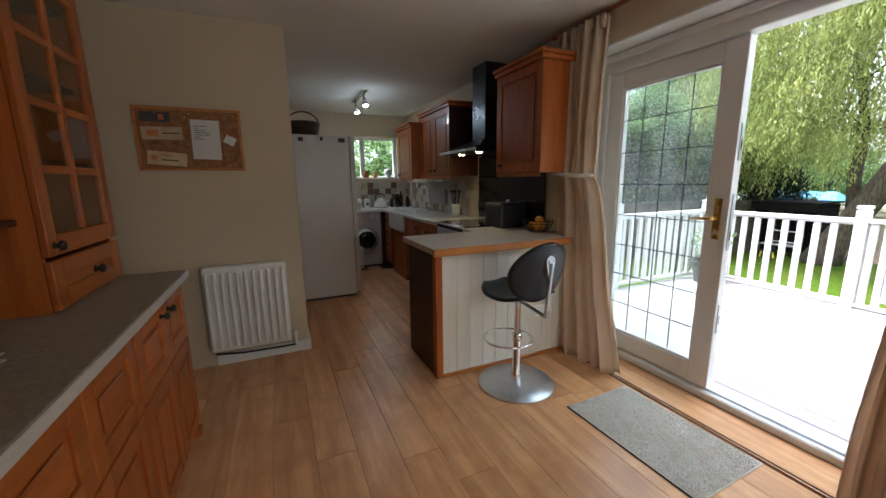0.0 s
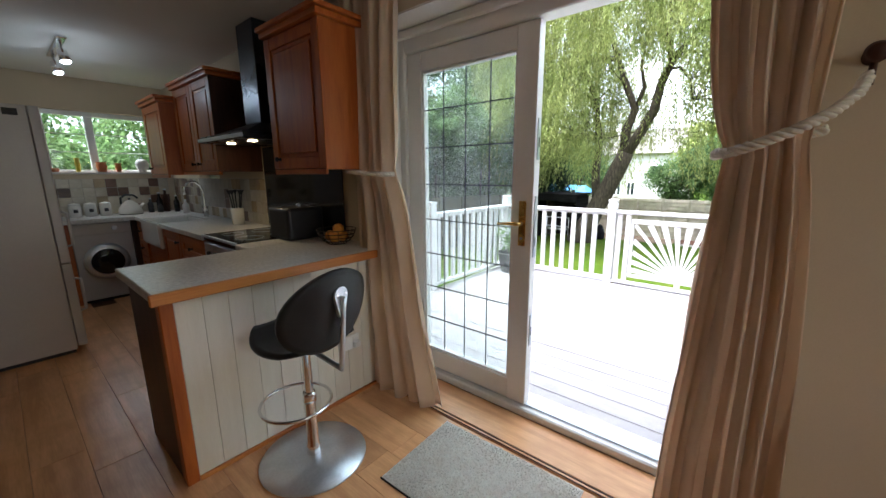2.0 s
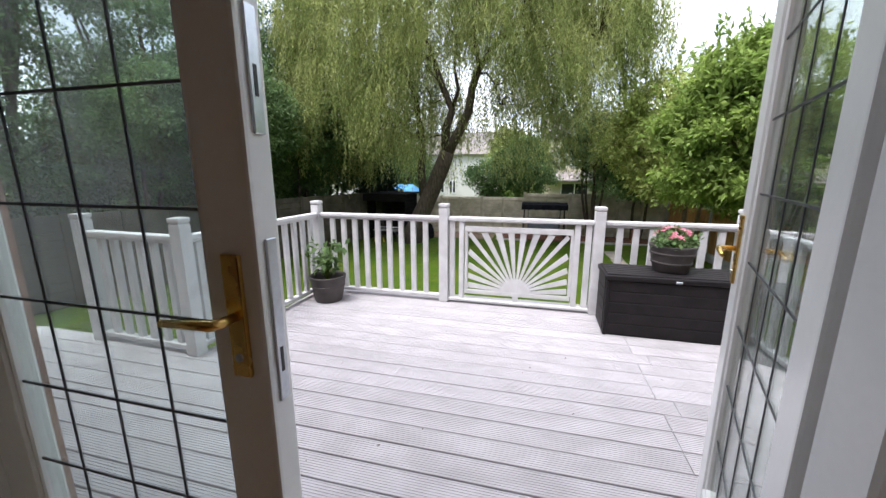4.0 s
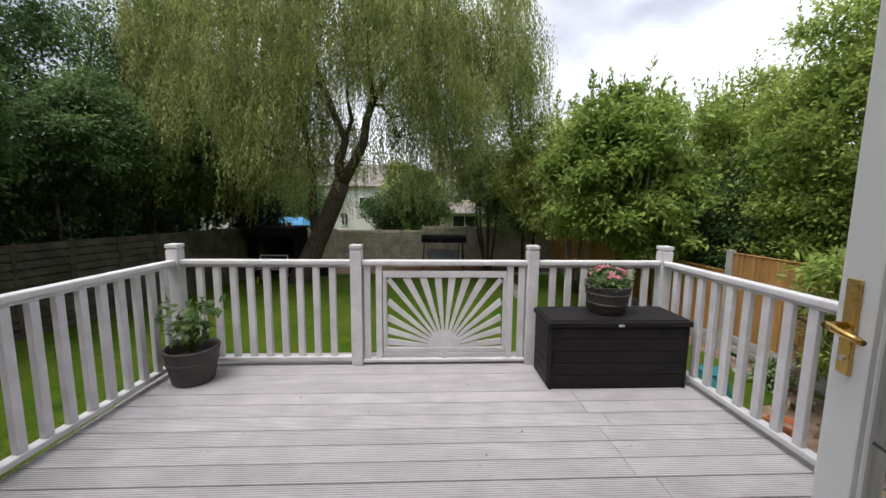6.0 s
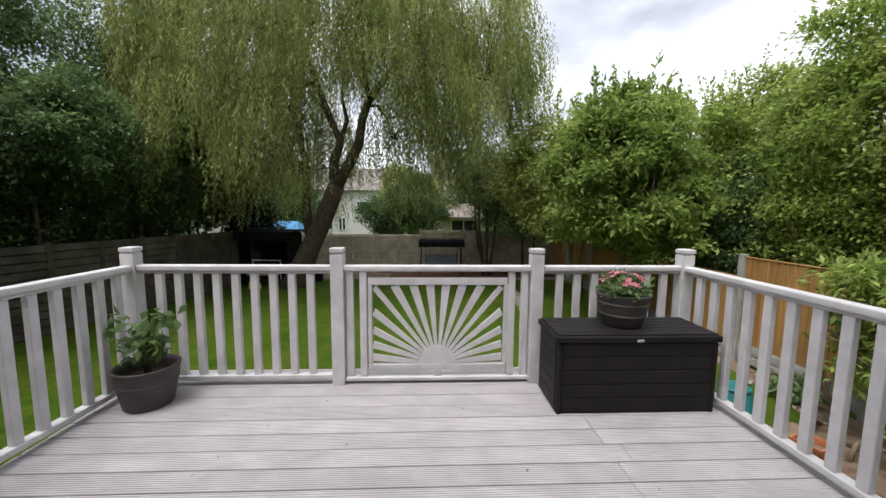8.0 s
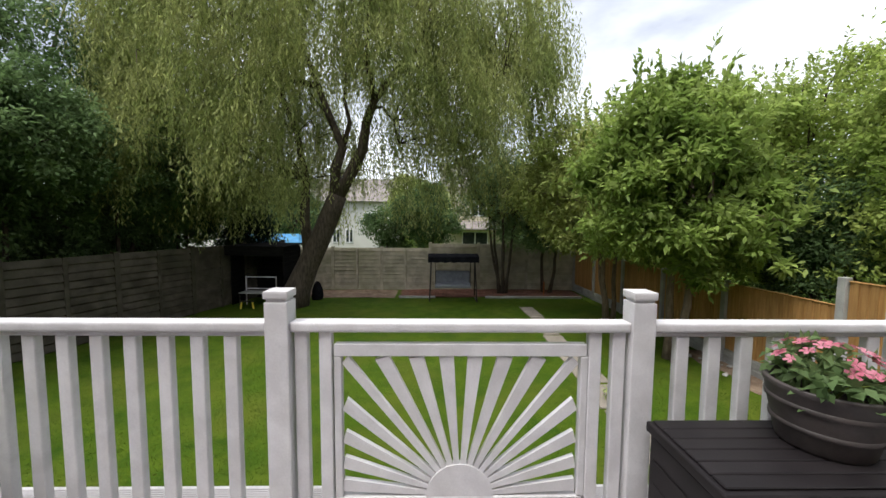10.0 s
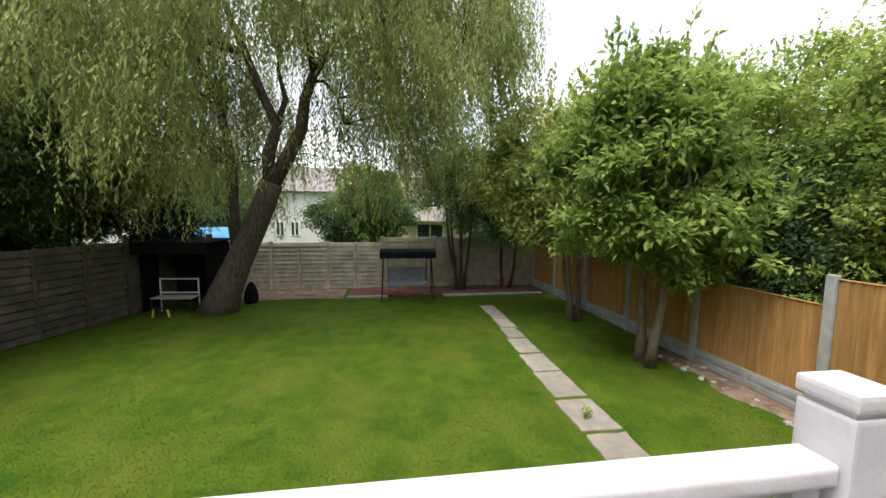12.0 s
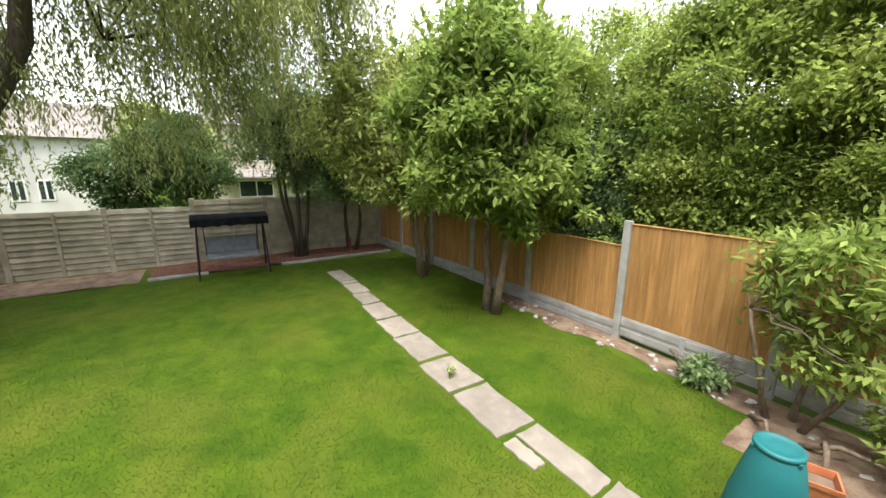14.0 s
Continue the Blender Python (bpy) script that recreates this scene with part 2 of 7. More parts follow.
W["ink"] = material("ink", (0.03, 0.03, 0.035), (0.06, 0.06, 0.065), noise_scale=8, fine=60, rough=0.6, bump=0)
W["red_card"] = material("orange_card", (0.50, 0.14, 0.04), (0.60, 0.20, 0.06), noise_scale=8, fine=60, rough=0.6, bump=0)
W["grout"] = material("grout", (0.36, 0.33, 0.28), (0.44, 0.40, 0.35), noise_scale=12, fine=120, rough=0.9, bump=0.2)
W["tile_cream"] = material("cream_tile", (0.48, 0.43, 0.34), (0.56, 0.51, 0.42), noise_scale=9, fine=70, rough=0.25, bump=0.05, vary=0.1)
W["tile_brown"] = material("brown_tile", (0.085, 0.042, 0.026), (0.15, 0.078, 0.048), noise_scale=9, fine=70, rough=0.3, bump=0.05, vary=0.2)
W["tile_tan"] = material("tan_tile", (0.36, 0.28, 0.17), (0.43, 0.34, 0.22), noise_scale=9, fine=70, rough=0.25, bump=0.05, vary=0.15)
W["concrete"] = material("weathered_concrete", (0.33, 0.295, 0.232), (0.54, 0.49, 0.395), noise_scale=3, fine=60, rough=0.9, bump=0.3, stain=(0.297, 0.293, 0.179), stain_scale=1.1,
                         stain_amount=0.7, vary=0.17, island=True)
# Side wall concrete: the trees' shade is put into its dark base colour.
W["shaded_concrete"] = material("tree_shaded_concrete", (0.055, 0.047, 0.037), (0.11, 0.096, 0.076), noise_scale=3, fine=60, rough=0.95, bump=0.3, stain=(0.05, 0.05, 0.032), stain_scale=1.1,
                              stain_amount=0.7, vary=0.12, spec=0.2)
W["gravel_board"] = material("pale_concrete", (0.30, 0.30, 0.285), (0.42, 0.415, 0.395), noise_scale=4, fine=70, rough=0.88, bump=0.25, stain=(0.22, 0.21, 0.18), stain_amount=0.5, vary=0.08)
W["fence"] = material("golden_fence_timber", (0.333, 0.167, 0.0484), (0.484, 0.268, 0.0927), scale=(7, 7, 0.5), noise_scale=3, fine=24, rough=0.7, rough_to=0.85, bump=0.2, vary=0.12,
                      stain=(0.302, 0.151, 0.0504), stain_scale=2.5, stain_amount=0.4)
W["slab"] = material("paving_stone", (0.222, 0.193, 0.161), (0.302, 0.269, 0.23), noise_scale=5, fine=90, rough=0.9, bump=0.25, stain=(0.177, 0.154, 0.121), stain_scale=2.5, stain_amount=0.6, vary=0.10)
W["soil"] = material("bare_soil", (0.10, 0.062, 0.04), (0.21, 0.145, 0.10), noise_scale=5, fine=40, rough=0.95, bump=0.9, stain=(0.27, 0.21, 0.15), stain_scale=3, stain_amount=0.6)
W["bark_chip"] = material("bark_mulch", (0.085, 0.035, 0.022), (0.19, 0.085, 0.055), noise_scale=14, fine=70, rough=0.95, bump=0.9, island=True, vary=0.35)
W["lawn"] = material("mown_lawn", (0.027, 0.066, 0.0042), (0.074, 0.117, 0.0082), noise_scale=2.7, fine=14, rough=0.9, bump=0.2, low=0.27, high=0.73, stain=(0.098, 0.113, 0.0155), stain_scale=0.8, stain_amount=0.7, spec=0.1)
W["blade"] = material("grass_blade", (0.038, 0.088, 0.005), (0.098, 0.15, 0.0105), noise_scale=2.7, fine=3, rough=0.6, bump=0, island=True, vary=0.15, sheer=0.45, spec=0.2, low=0.27, high=0.73,
                      stain=(0.128, 0.145, 0.02), stain_scale=0.8, stain_amount=0.75)
W["bark"] = material("tree_bark", (0.044, 0.033, 0.0242), (0.105, 0.0825, 0.0605), scale=(3, 3, 0.8), noise_scale=7, fine=40, rough=0.95, bump=0.9)
W["bark_pale"] = material("pale_bark", (0.13, 0.095, 0.065), (0.23, 0.175, 0.125), scale=(3, 3, 0.8), noise_scale=7, fine=40, rough=0.95, bump=0.6)
W["willow"] = leaf_material("willow_leaf", (0.225, 0.275, 0.085), (0.47, 0.50, 0.195), 0.62)
W["laurel"] = leaf_material("broad_glossy_leaf", (0.165, 0.25, 0.052), (0.36, 0.455, 0.125), 0.52, 0.45)
W["cherry"] = leaf_material("dull_green_leaf", (0.25, 0.31, 0.085), (0.50, 0.54, 0.19), 0.55)
W["hedge"] = leaf_material("hedge_leaf", (0.20, 0.285, 0.06), (0.45, 0.53, 0.15), 0.67)
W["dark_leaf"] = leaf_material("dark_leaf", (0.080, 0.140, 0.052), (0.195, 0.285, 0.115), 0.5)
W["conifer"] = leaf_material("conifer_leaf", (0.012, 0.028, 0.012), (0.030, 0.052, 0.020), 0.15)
W["grey_leaf"] = leaf_material("grey_green_leaf", (0.157, 0.243, 0.107), (0.329, 0.443, 0.208), 0.45)
W["petal"] = material("pink_petal", (0.62, 0.16, 0.24), (0.75, 0.32, 0.40), noise_scale=9, fine=60, rough=0.6, bump=0, island=True, vary=0.2, sheer=0.35)
W["box_plastic"] = material("dark_brown_resin", (0.010, 0.008, 0.009), (0.018, 0.015, 0.016), noise_scale=5, fine=110, rough=0.5, rough_to=0.62, bump=0.12, spec=0.25)
W["pot_plastic"] = material("grey_brown_pot", (0.040, 0.033, 0.032), (0.070, 0.058, 0.055), noise_scale=7, fine=90, rough=0.5, rough_to=0.65, bump=0.1)
W["terracotta"] = material("terracotta", (0.42, 0.13, 0.05), (0.54, 0.20, 0.085), noise_scale=6, fine=90, rough=0.8, bump=0.12)
W["teal"] = material("teal_plastic", (0.010, 0.125, 0.135), (0.016, 0.165, 0.175), noise_scale=3, fine=60, rough=0.45, rough_to=0.6, bump=0.06)
W["compost"] = material("dark_compost", (0.02, 0.014, 0.01), (0.05, 0.036, 0.026), noise_scale=30, fine=120, rough=1.0, bump=0.8)
W["awning"] = material("black_awning_cloth", (0.008, 0.008, 0.011), (0.016, 0.016, 0.020), noise_scale=6, fine=160, rough=0.9, bump=0.2, spec=0.05)
W["cushion"] = material("grey_cushion_cloth", (0.17, 0.18, 0.21), (0.24, 0.25, 0.28), noise_scale=6, fine=160, rough=0.9, bump=0.2)
W["blue"] = material("blue_tarpaulin", (0.05, 0.24, 0.48), (0.09, 0.33, 0.60), noise_scale=3, fine=30, rough=0.5, bump=0.2)
W["shed"] = material("black_shed_boards", (0.007, 0.007, 0.007), (0.014, 0.013, 0.012), scale=(1, 1, 8), noise_scale=3, fine=30, rough=0.9, bump=0.2, spec=0.05)
W["render"] = material("cream_house_render", (0.55, 0.49, 0.36), (0.63, 0.57, 0.43), noise_scale=0.8, fine=30, rough=0.9, bump=0.1)
W["render_white"] = material("white_house_render", (0.62, 0.60, 0.57), (0.70, 0.69, 0.66), noise_scale=0.8, fine=30, rough=0.9, bump=0.1)
W["roof"] = material("grey_roof_tile", (0.17, 0.15, 0.14), (0.27, 0.24, 0.22), scale=(1, 1, 4), noise_scale=3, fine=20, rough=0.9, bump=0.3)
W["dark_pane"] = material("dark_window_pane", (0.02, 0.025, 0.03), (0.05, 0.06, 0.065), noise_scale=1, fine=10, rough=0.1, bump=0)
W["brick"] = material("house_brick", (0.22, 0.10, 0.06), (0.33, 0.17, 0.11), scale=(1, 1, 4), noise_scale=3.5, fine=40, rough=0.9, bump=0.3)
W["lead"] = material("lead_strip", (0.055, 0.06, 0.062), (0.10, 0.105, 0.11), noise_scale=8, fine=80, rough=0.5, metal=0.5, bump=0.05)
W["orange"] = material("orange_peel", (0.62, 0.22, 0.02), (0.72, 0.30, 0.04), noise_scale=20, fine=200, rough=0.5, bump=0.2)
W["bulb"] = glow("lit_bulb", (0.82, 0.93, 1.0), 9.0)
W["hood_bulb"] = glow("warm_hood_bulb", (1.0, 0.72, 0.35), 10.0)
W["wicker"] = material("dark_wicker", (0.035, 0.018, 0.010), (0.07, 0.036, 0.02), noise_scale=30, fine=120, rough=0.8, bump=0.6)
W["yellow"] = material("yellow_plastic", (0.62, 0.48, 0.04), (0.70, 0.56, 0.07), noise_scale=5, fine=50, rough=0.5, bump=0.02)
W["pane"] = glass("clear_pane")
W["door_pane"] = glass("hazed_door_pane", film=0.022)


# ---- mesh helpers ----
def part(name, bm, mat, parent=None, label="", smooth=False):
    me = bpy.data.meshes.new(name)
    bm.to_mesh(me)
    bm.free()
    me.materials.append(mat)
    if smooth:
        me.polygons.foreach_set("use_smooth", [True] * len(me.polygons))
    ob = new(name, me)
    if parent is not None:
        ob.parent = parent
    if label:
        ob["label"] = label
    return ob


def thing(name, at, label, category, group="", kind="", turn=0.0):
    ob = new(name)
    ob.empty_display_size = 0.1
    ob.matrix_world = pose(*at, 0, 0, turn)
    return tagged(ob, label, category, group, kind)


def box(bm, x0, x1, y0, y1, z0, z1, bevel=0.0, segments=1):
    vs = [bm.verts.new((x, y, z)) for x in (x0, x1) for y in (y0, y1) for z in (z0, z1)]
    fs = [bm.faces.new([vs[i] for i in f]) for f in ((0, 1, 3, 2), (4, 6, 7, 5), (0, 4, 5, 1), (2, 3, 7, 6), (0, 2, 6, 4), (1, 5, 7, 3))]
    if bevel:
        es = list({e for f in fs for e in f.edges})
        bmesh.ops.bevel(bm, geom=es, offset=bevel, segments=segments, affect="EDGES", profile=0.7)
    return bm


def cube(*a, **k):
    return box(bmesh.new(), *a, **k)


def tube(bm, pts, radii, sides=8, caps=True):
    pts = [Vector(p) for p in pts]
    rings = []
    side = None
    for i, p in enumerate(pts):
        d = (pts[min(i + 1, len(pts) - 1)] - pts[max(i - 1, 0)]).normalized()
        ref = Vector((0, 0, 1)) if abs(d.z) < 0.9 else Vector((1, 0, 0))
        if side is None:
            side = d.cross(ref).normalized()
        else:
            side = (side - d * side.dot(d)).normalized()
        up = d.cross(side)
        r = radii[i] if isinstance(radii, (list, tuple)) else radii
        rings.append([bm.verts.new(p + (side * math.cos(2 * math.pi * k / sides) + up * math.sin(2 * math.pi * k / sides)) * r) for k in range(sides)])
    for a, b in zip(rings, rings[1:]):
        for k in range(sides):
            bm.faces.new((a[k], a[(k + 1) % sides], b[(k + 1) % sides], b[k]))
    if caps:
        bm.faces.new(rings[0][::-1])
        bm.faces.new(rings[-1])
    return bm


def lathe(bm, profile, sides=24, at=(0, 0, 0), sx=1.0, sy=1.0):
    rings = []
    for r, z in profile:
        if r < 1e-5:
            rings.append([bm.verts.new((at[0], at[1], at[2] + z))])
        else:
            rings.append([bm.verts.new((at[0] + sx * r * math.cos(2 * math.pi * k / sides), at[1] + sy * r * math.sin(2 * math.pi * k / sides), at[2] + z)) for k in range(sides)])
    for a, b in zip(rings, rings[1:]):
        for k in range(sides):
            j = (k + 1) % sides
            if len(a) == 1 and len(b) == 1:
                continue
            if len(a) == 1:
                bm.faces.new((a[0], b[j], b[k]))
            elif len(b) == 1:
                bm.faces.new((a[k], a[j], b[0]))
            else:
                bm.faces.new((a[k], a[j], b[j], b[k]))
    return bm


def fast_mesh(name, verts, faces, mat, parent=None):
    """A mesh from arrays: verts (n, 3), faces (m, 3 or 4)."""
    me = bpy.data.meshes.new(name)
    k = faces.shape[1]
    me.vertices.add(len(verts))
    me.vertices.foreach_set("co", verts.astype(np.float32).ravel())
    me.loops.add(faces.size)
    me.loops.foreach_set("vertex_index", faces.astype(np.int32).ravel())
    me.polygons.add(len(faces))
    me.polygons.foreach_set("loop_start", np.arange(0, faces.size, k, dtype=np.int32))
    me.update(calc_edges=True)
    me.materials.append(mat)
    ob = new(name, me)
    if parent is not None:
        ob.parent = parent
    return ob


def leaf_quads(pos, along, face, length, width):
    """Diamond leaves folded slightly along the midrib: base, side, tip, side."""
    along = along / np.linalg.norm(along, axis=1, keepdims=True)
    across = np.cross(along, face)
    across /= np.linalg.norm(across, axis=1, keepdims=True) + 1e-9
    up = np.cross(across, along)
    L, w = length[:, None], width[:, None]
    mid = pos + along * L * 0.45 + up * w * 0.25
    v = np.stack([pos, mid - across * w * 0.5, pos + along * L, mid + across * w * 0.5], axis=1).reshape(-1, 3)
    return v, np.arange(len(v)).reshape(-1, 4)


def ball_dirs(rng, n):
    d = rng.normal(size=(n, 3))
    return d / np.linalg.norm(d, axis=1, keepdims=True)


def crown(name, parent, mat, blobs, n, length, width, seed, clumps=60, spread=0.30, droop=0.25, fill=0.75, shoots=0):
    """Leaves gathered in many uneven clumps over and inside the given ellipsoids (x, y, z, rx, ry, rz), with leafy young shoots standing out of the top."""
    rng = np.random.default_rng(seed)
    blobs = np.array(blobs, float)
    vol = blobs[:, 3] * blobs[:, 4] * blobs[:, 5]
    pick = rng.choice(len(blobs), clumps, p=vol / vol.sum())
    d = ball_dirs(rng, clumps)
    rad = rng.uniform(fill * 0.5, 1.0, clumps) ** 0.6
    cc = blobs[pick, :3] + d * rad[:, None] * blobs[pick, 3:]
    cr = spread * blobs[pick, 3:].mean(axis=1) * rng.uniform(0.55, 1.25, clumps)
    which = rng.choice(clumps, n, p=cr ** 2 / (cr ** 2).sum())
    u = ball_dirs(rng, n)
    rr = rng.uniform(0.15, 1.0, n) ** 0.5 * rng.uniform(0.7, 1.25, n) * np.where(rng.random(n) < 0.25, 1.9, 1.0)
    flat = np.array([1.15, 1.15, 0.75])
    pos = cc[which] + u * (rr * cr[which])[:, None] * flat
    along = u * 0.7 + rng.normal(size=(n, 3)) * 0.55 + np.array([0, 0, -droop])
    face = rng.normal(size=(n, 3)) * 0.5 + np.array([0, 0, 1.0])
    if shoots:
        per = 16
        sp_ = rng.choice(len(blobs), shoots, p=vol / vol.sum())
        sd_ = ball_dirs(rng, shoots)
        sd_[:, 2] = np.abs(sd_[:, 2]) * 0.8 + 0.15
        sd_ /= np.linalg.norm(sd_, axis=1, keepdims=True)
        foot = blobs[sp_, :3] + sd_ * blobs[sp_, 3:] * 0.92
        grow = sd_ * 0.45 + np.array([0, 0, 1.0]) + rng.normal(size=(shoots, 3)) * 0.22
        grow *= (rng.uniform(0.35, 0.85, shoots) / np.linalg.norm(grow, axis=1))[:, None]
        which = np.repeat(np.arange(shoots), per)
        step = np.tile(np.arange(per) / per, shoots)
        side_ = rng.normal(size=(shoots * per, 3))
        pos = np.concatenate([pos, foot[which] + grow[which] * step[:, None]])
        along = np.concatenate([along, grow[which] * 1.1 + side_ * 0.42])
        face = np.concatenate([face, rng.normal(size=(shoots * per, 3)) * 0.6 + np.array([0, 0, 1.0])])
        n += shoots * per
    v, f = leaf_quads(pos, along, face, length * rng.uniform(0.6, 1.3, n), width * rng.uniform(0.7, 1.3, n))
    return fast_mesh(name, v, f, mat, parent), cc


def limbs(bm, base, tips, r0, seed, sides=7, steps=6, wander=0.08):
    rng = random.Random(seed)
    base = Vector(base)
    for tip in tips:
        tip = Vector(tip)
        pts, rad = [], []
        for i in range(steps + 1):
            f = i / steps
            p = base.lerp(tip, f) + Vector((rng.uniform(-1, 1), rng.uniform(-1, 1), rng.uniform(-0.4, 0.4))) * wander * (1 if 0 < i < steps else 0)
            p.z += 0.12 * math.sin(f * math.pi) * (tip - base).length * 0.4
            pts.append(p)
            rad.append(r0 * (1 - 0.86 * f))
        tube(bm, pts, rad, sides)
    return bm


# ---- large structure ----
LAWN, DECK, CEIL = -1.43, -0.115, 2.40


def structure(name, bm, mat, label, category, smooth=False):
    return tagged(part(name, bm, mat, None, "", smooth), label, category, "", "structure")


# Ground: one sheet to the horizon.
bm = bmesh.new()
bmesh.ops.create_grid(bm, x_segments=40, y_segments=40, size=400)
for v in bm.verts:
    v.co.z = LAWN
structure("ground", bm, W["lawn"], "mown green lawn with lighter dry patches", "ground")

# House shell. The door wall runs along y between x = 2.60 and 2.90.
OY0, OY1, OTOP = 0.47, 2.34, 2.20          # opening of the patio door
bm = bmesh.new()
box(bm, 2.60, 2.87, -2.6, OY0, -1.2, 2.6)
box(bm, 2.60, 2.87, OY1, 4.86, -1.2, 2.6)
box(bm, 2.60, 2.87, 5.44, 6.7, -1.2, 2.6)
box(bm, 2.60, 2.87, 4.86, 5.44, -1.2, 1.09)
box(bm, 2.60, 2.87, 4.86, 5.44, 1.36, 2.6)
box(bm, 2.60, 2.87, OY0, OY1, OTOP, 2.6)
structure("wall_east", bm, W["wall"], "beige painted wall with the wide patio opening", "wall")
bm = bmesh.new()
box(bm, 2.874, 2.97, -2.6, OY0 - 0.02, -1.3, 5.2)
box(bm, 2.874, 2.97, OY1 + 0.02, 4.84, -1.3, 5.2)
box(bm, 2.874, 2.97, 5.46, 6.7, -1.3, 5.2)
box(bm, 2.874, 2.97, 4.84, 5.46, -1.3, 1.07)
box(bm, 2.874, 2.97, 4.84, 5.46, 1.38, 5.2)
box(bm, 2.874, 2.97, OY0 - 0.02, OY1 + 0.02, OTOP + 0.02, 5.2)
structure("wall_outside", bm, W["brick"], "brown brick outer face of the house", "wall")
bm = bmesh.new()
box(bm, -0.9, 1.47, 6.40, 6.66, -1.2, 2.6)
box(bm, 2.46, 2.598, 6.40, 6.66, -1.2, 2.6)
box(bm, 1.47, 2.46, 6.40, 6.66, -1.2, 1.37)
box(bm, 1.47, 2.46, 6.40, 6.66, 2.06, 2.6)
structure("wall_north", bm, W["wall"], "beige kitchen wall round the window", "wall")
structure("wall_alcove", cube(-0.76, 0.66, 3.20, 3.34, 0.0, CEIL), W["wall"], "beige wall stub that ends beside the kitchen", "wall")
structure("wall_fridge_side", cube(0.52, 0.655, 3.343, 6.397, 0.0, CEIL), W["wall"], "beige kitchen side wall", "wall")
structure("wall_west", cube(-0.90, -0.765, -2.6, 6.397, -1.2, 2.6), W["wall"], "beige painted wall behind the dresser", "wall")
# Unseen wall, with an opening made for the added window.
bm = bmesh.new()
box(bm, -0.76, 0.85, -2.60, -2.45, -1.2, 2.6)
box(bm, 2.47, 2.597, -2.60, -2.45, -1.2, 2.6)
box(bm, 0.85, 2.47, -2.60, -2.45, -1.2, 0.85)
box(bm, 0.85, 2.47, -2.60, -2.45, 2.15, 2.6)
structure("wall_south", bm, W["wall"], "plain unseen beige wall with an added window", "wall")
structure("ceiling", cube(-0.763, 2.597, -2.447, 6.397, CEIL, 2.55), W["ceiling"], "off-white painted ceiling", "ceiling")
structure("roof", cube(-1.2, 3.0, -2.9, 6.9, 5.203, 5.4), W["roof"], "grey roof over the house", "roof")
structure("upper_storey", cube(-0.9, 2.87, -2.6, 6.6, 2.603, 5.2), W["render"], "upper storey of the house", "wall")
structure("floor_slab", cube(-0.763, 2.86, -2.447, 6.397, -0.25, -0.014), W["dark_wood"], "dark underlay below the laminate planks", "floor")

# Skirting boards.
def skirting(x0, x1, y0, y1):
    bm = cube(x0, x1, y0, y1, 0.001, 0.085, bevel=0.004)
    structure("baseboard", bm, W["white"], "white painted skirting board", "skirting")
skirting(0.02, 0.675, 3.183, 3.198)
skirting(0.662, 0.677, 3.20, 4.30)
skirting(2.583, 2.598, -2.4, 0.44)

# Patio door: reveal lining, outer frame, a closed leaf and a leaf folded back over the deck.
frame_thing = thing("patio_door_frame", (2.84, 0, 0), "white plastic frame lining the patio door opening", "door frame", kind="structure")
for a in ((-0.24, -0.06, OY0, OY0 + 0.012, 0.0, OTOP), (-0.24, -0.06, OY1 - 0.012, OY1, 0.0, OTOP), (-0.24, -0.06, OY0 + 0.012, OY1 - 0.012, OTOP - 0.012, OTOP)):
    part("lining", cube(*a, bevel=0.002), W["white"], frame_thing)
part("jamb", cube(-0.058, 0.05, OY0 + 0.001, OY0 + 0.055, 0.0, OTOP - 0.001, bevel=0.006), W["upvc"], frame_thing)
part("jamb", cube(-0.058, 0.05, OY1 - 0.055, OY1 - 0.001, 0.0, OTOP - 0.001, bevel=0.006), W["upvc"], frame_thing)
part("head", cube(-0.058, 0.05, OY0 + 0.056, OY1 - 0.056, 2.065, OTOP - 0.001, bevel=0.006), W["upvc"], frame_thing)
part("head_bead", cube(-0.085, -0.059, OY0 + 0.02, OY1 - 0.02, 2.135, OTOP - 0.014, bevel=0.008), W["upvc"], frame_thing)
part("sill", cube(-0.058, 0.13, OY0 + 0.056, OY1 - 0.056, 0.0, 0.05, bevel=0.008), W["upvc"], frame_thing)
part("sill_track", cube(-0.02, 0.0, OY0 + 0.06, OY1 - 0.06, 0.051, 0.062), W["steel"], frame_thing)


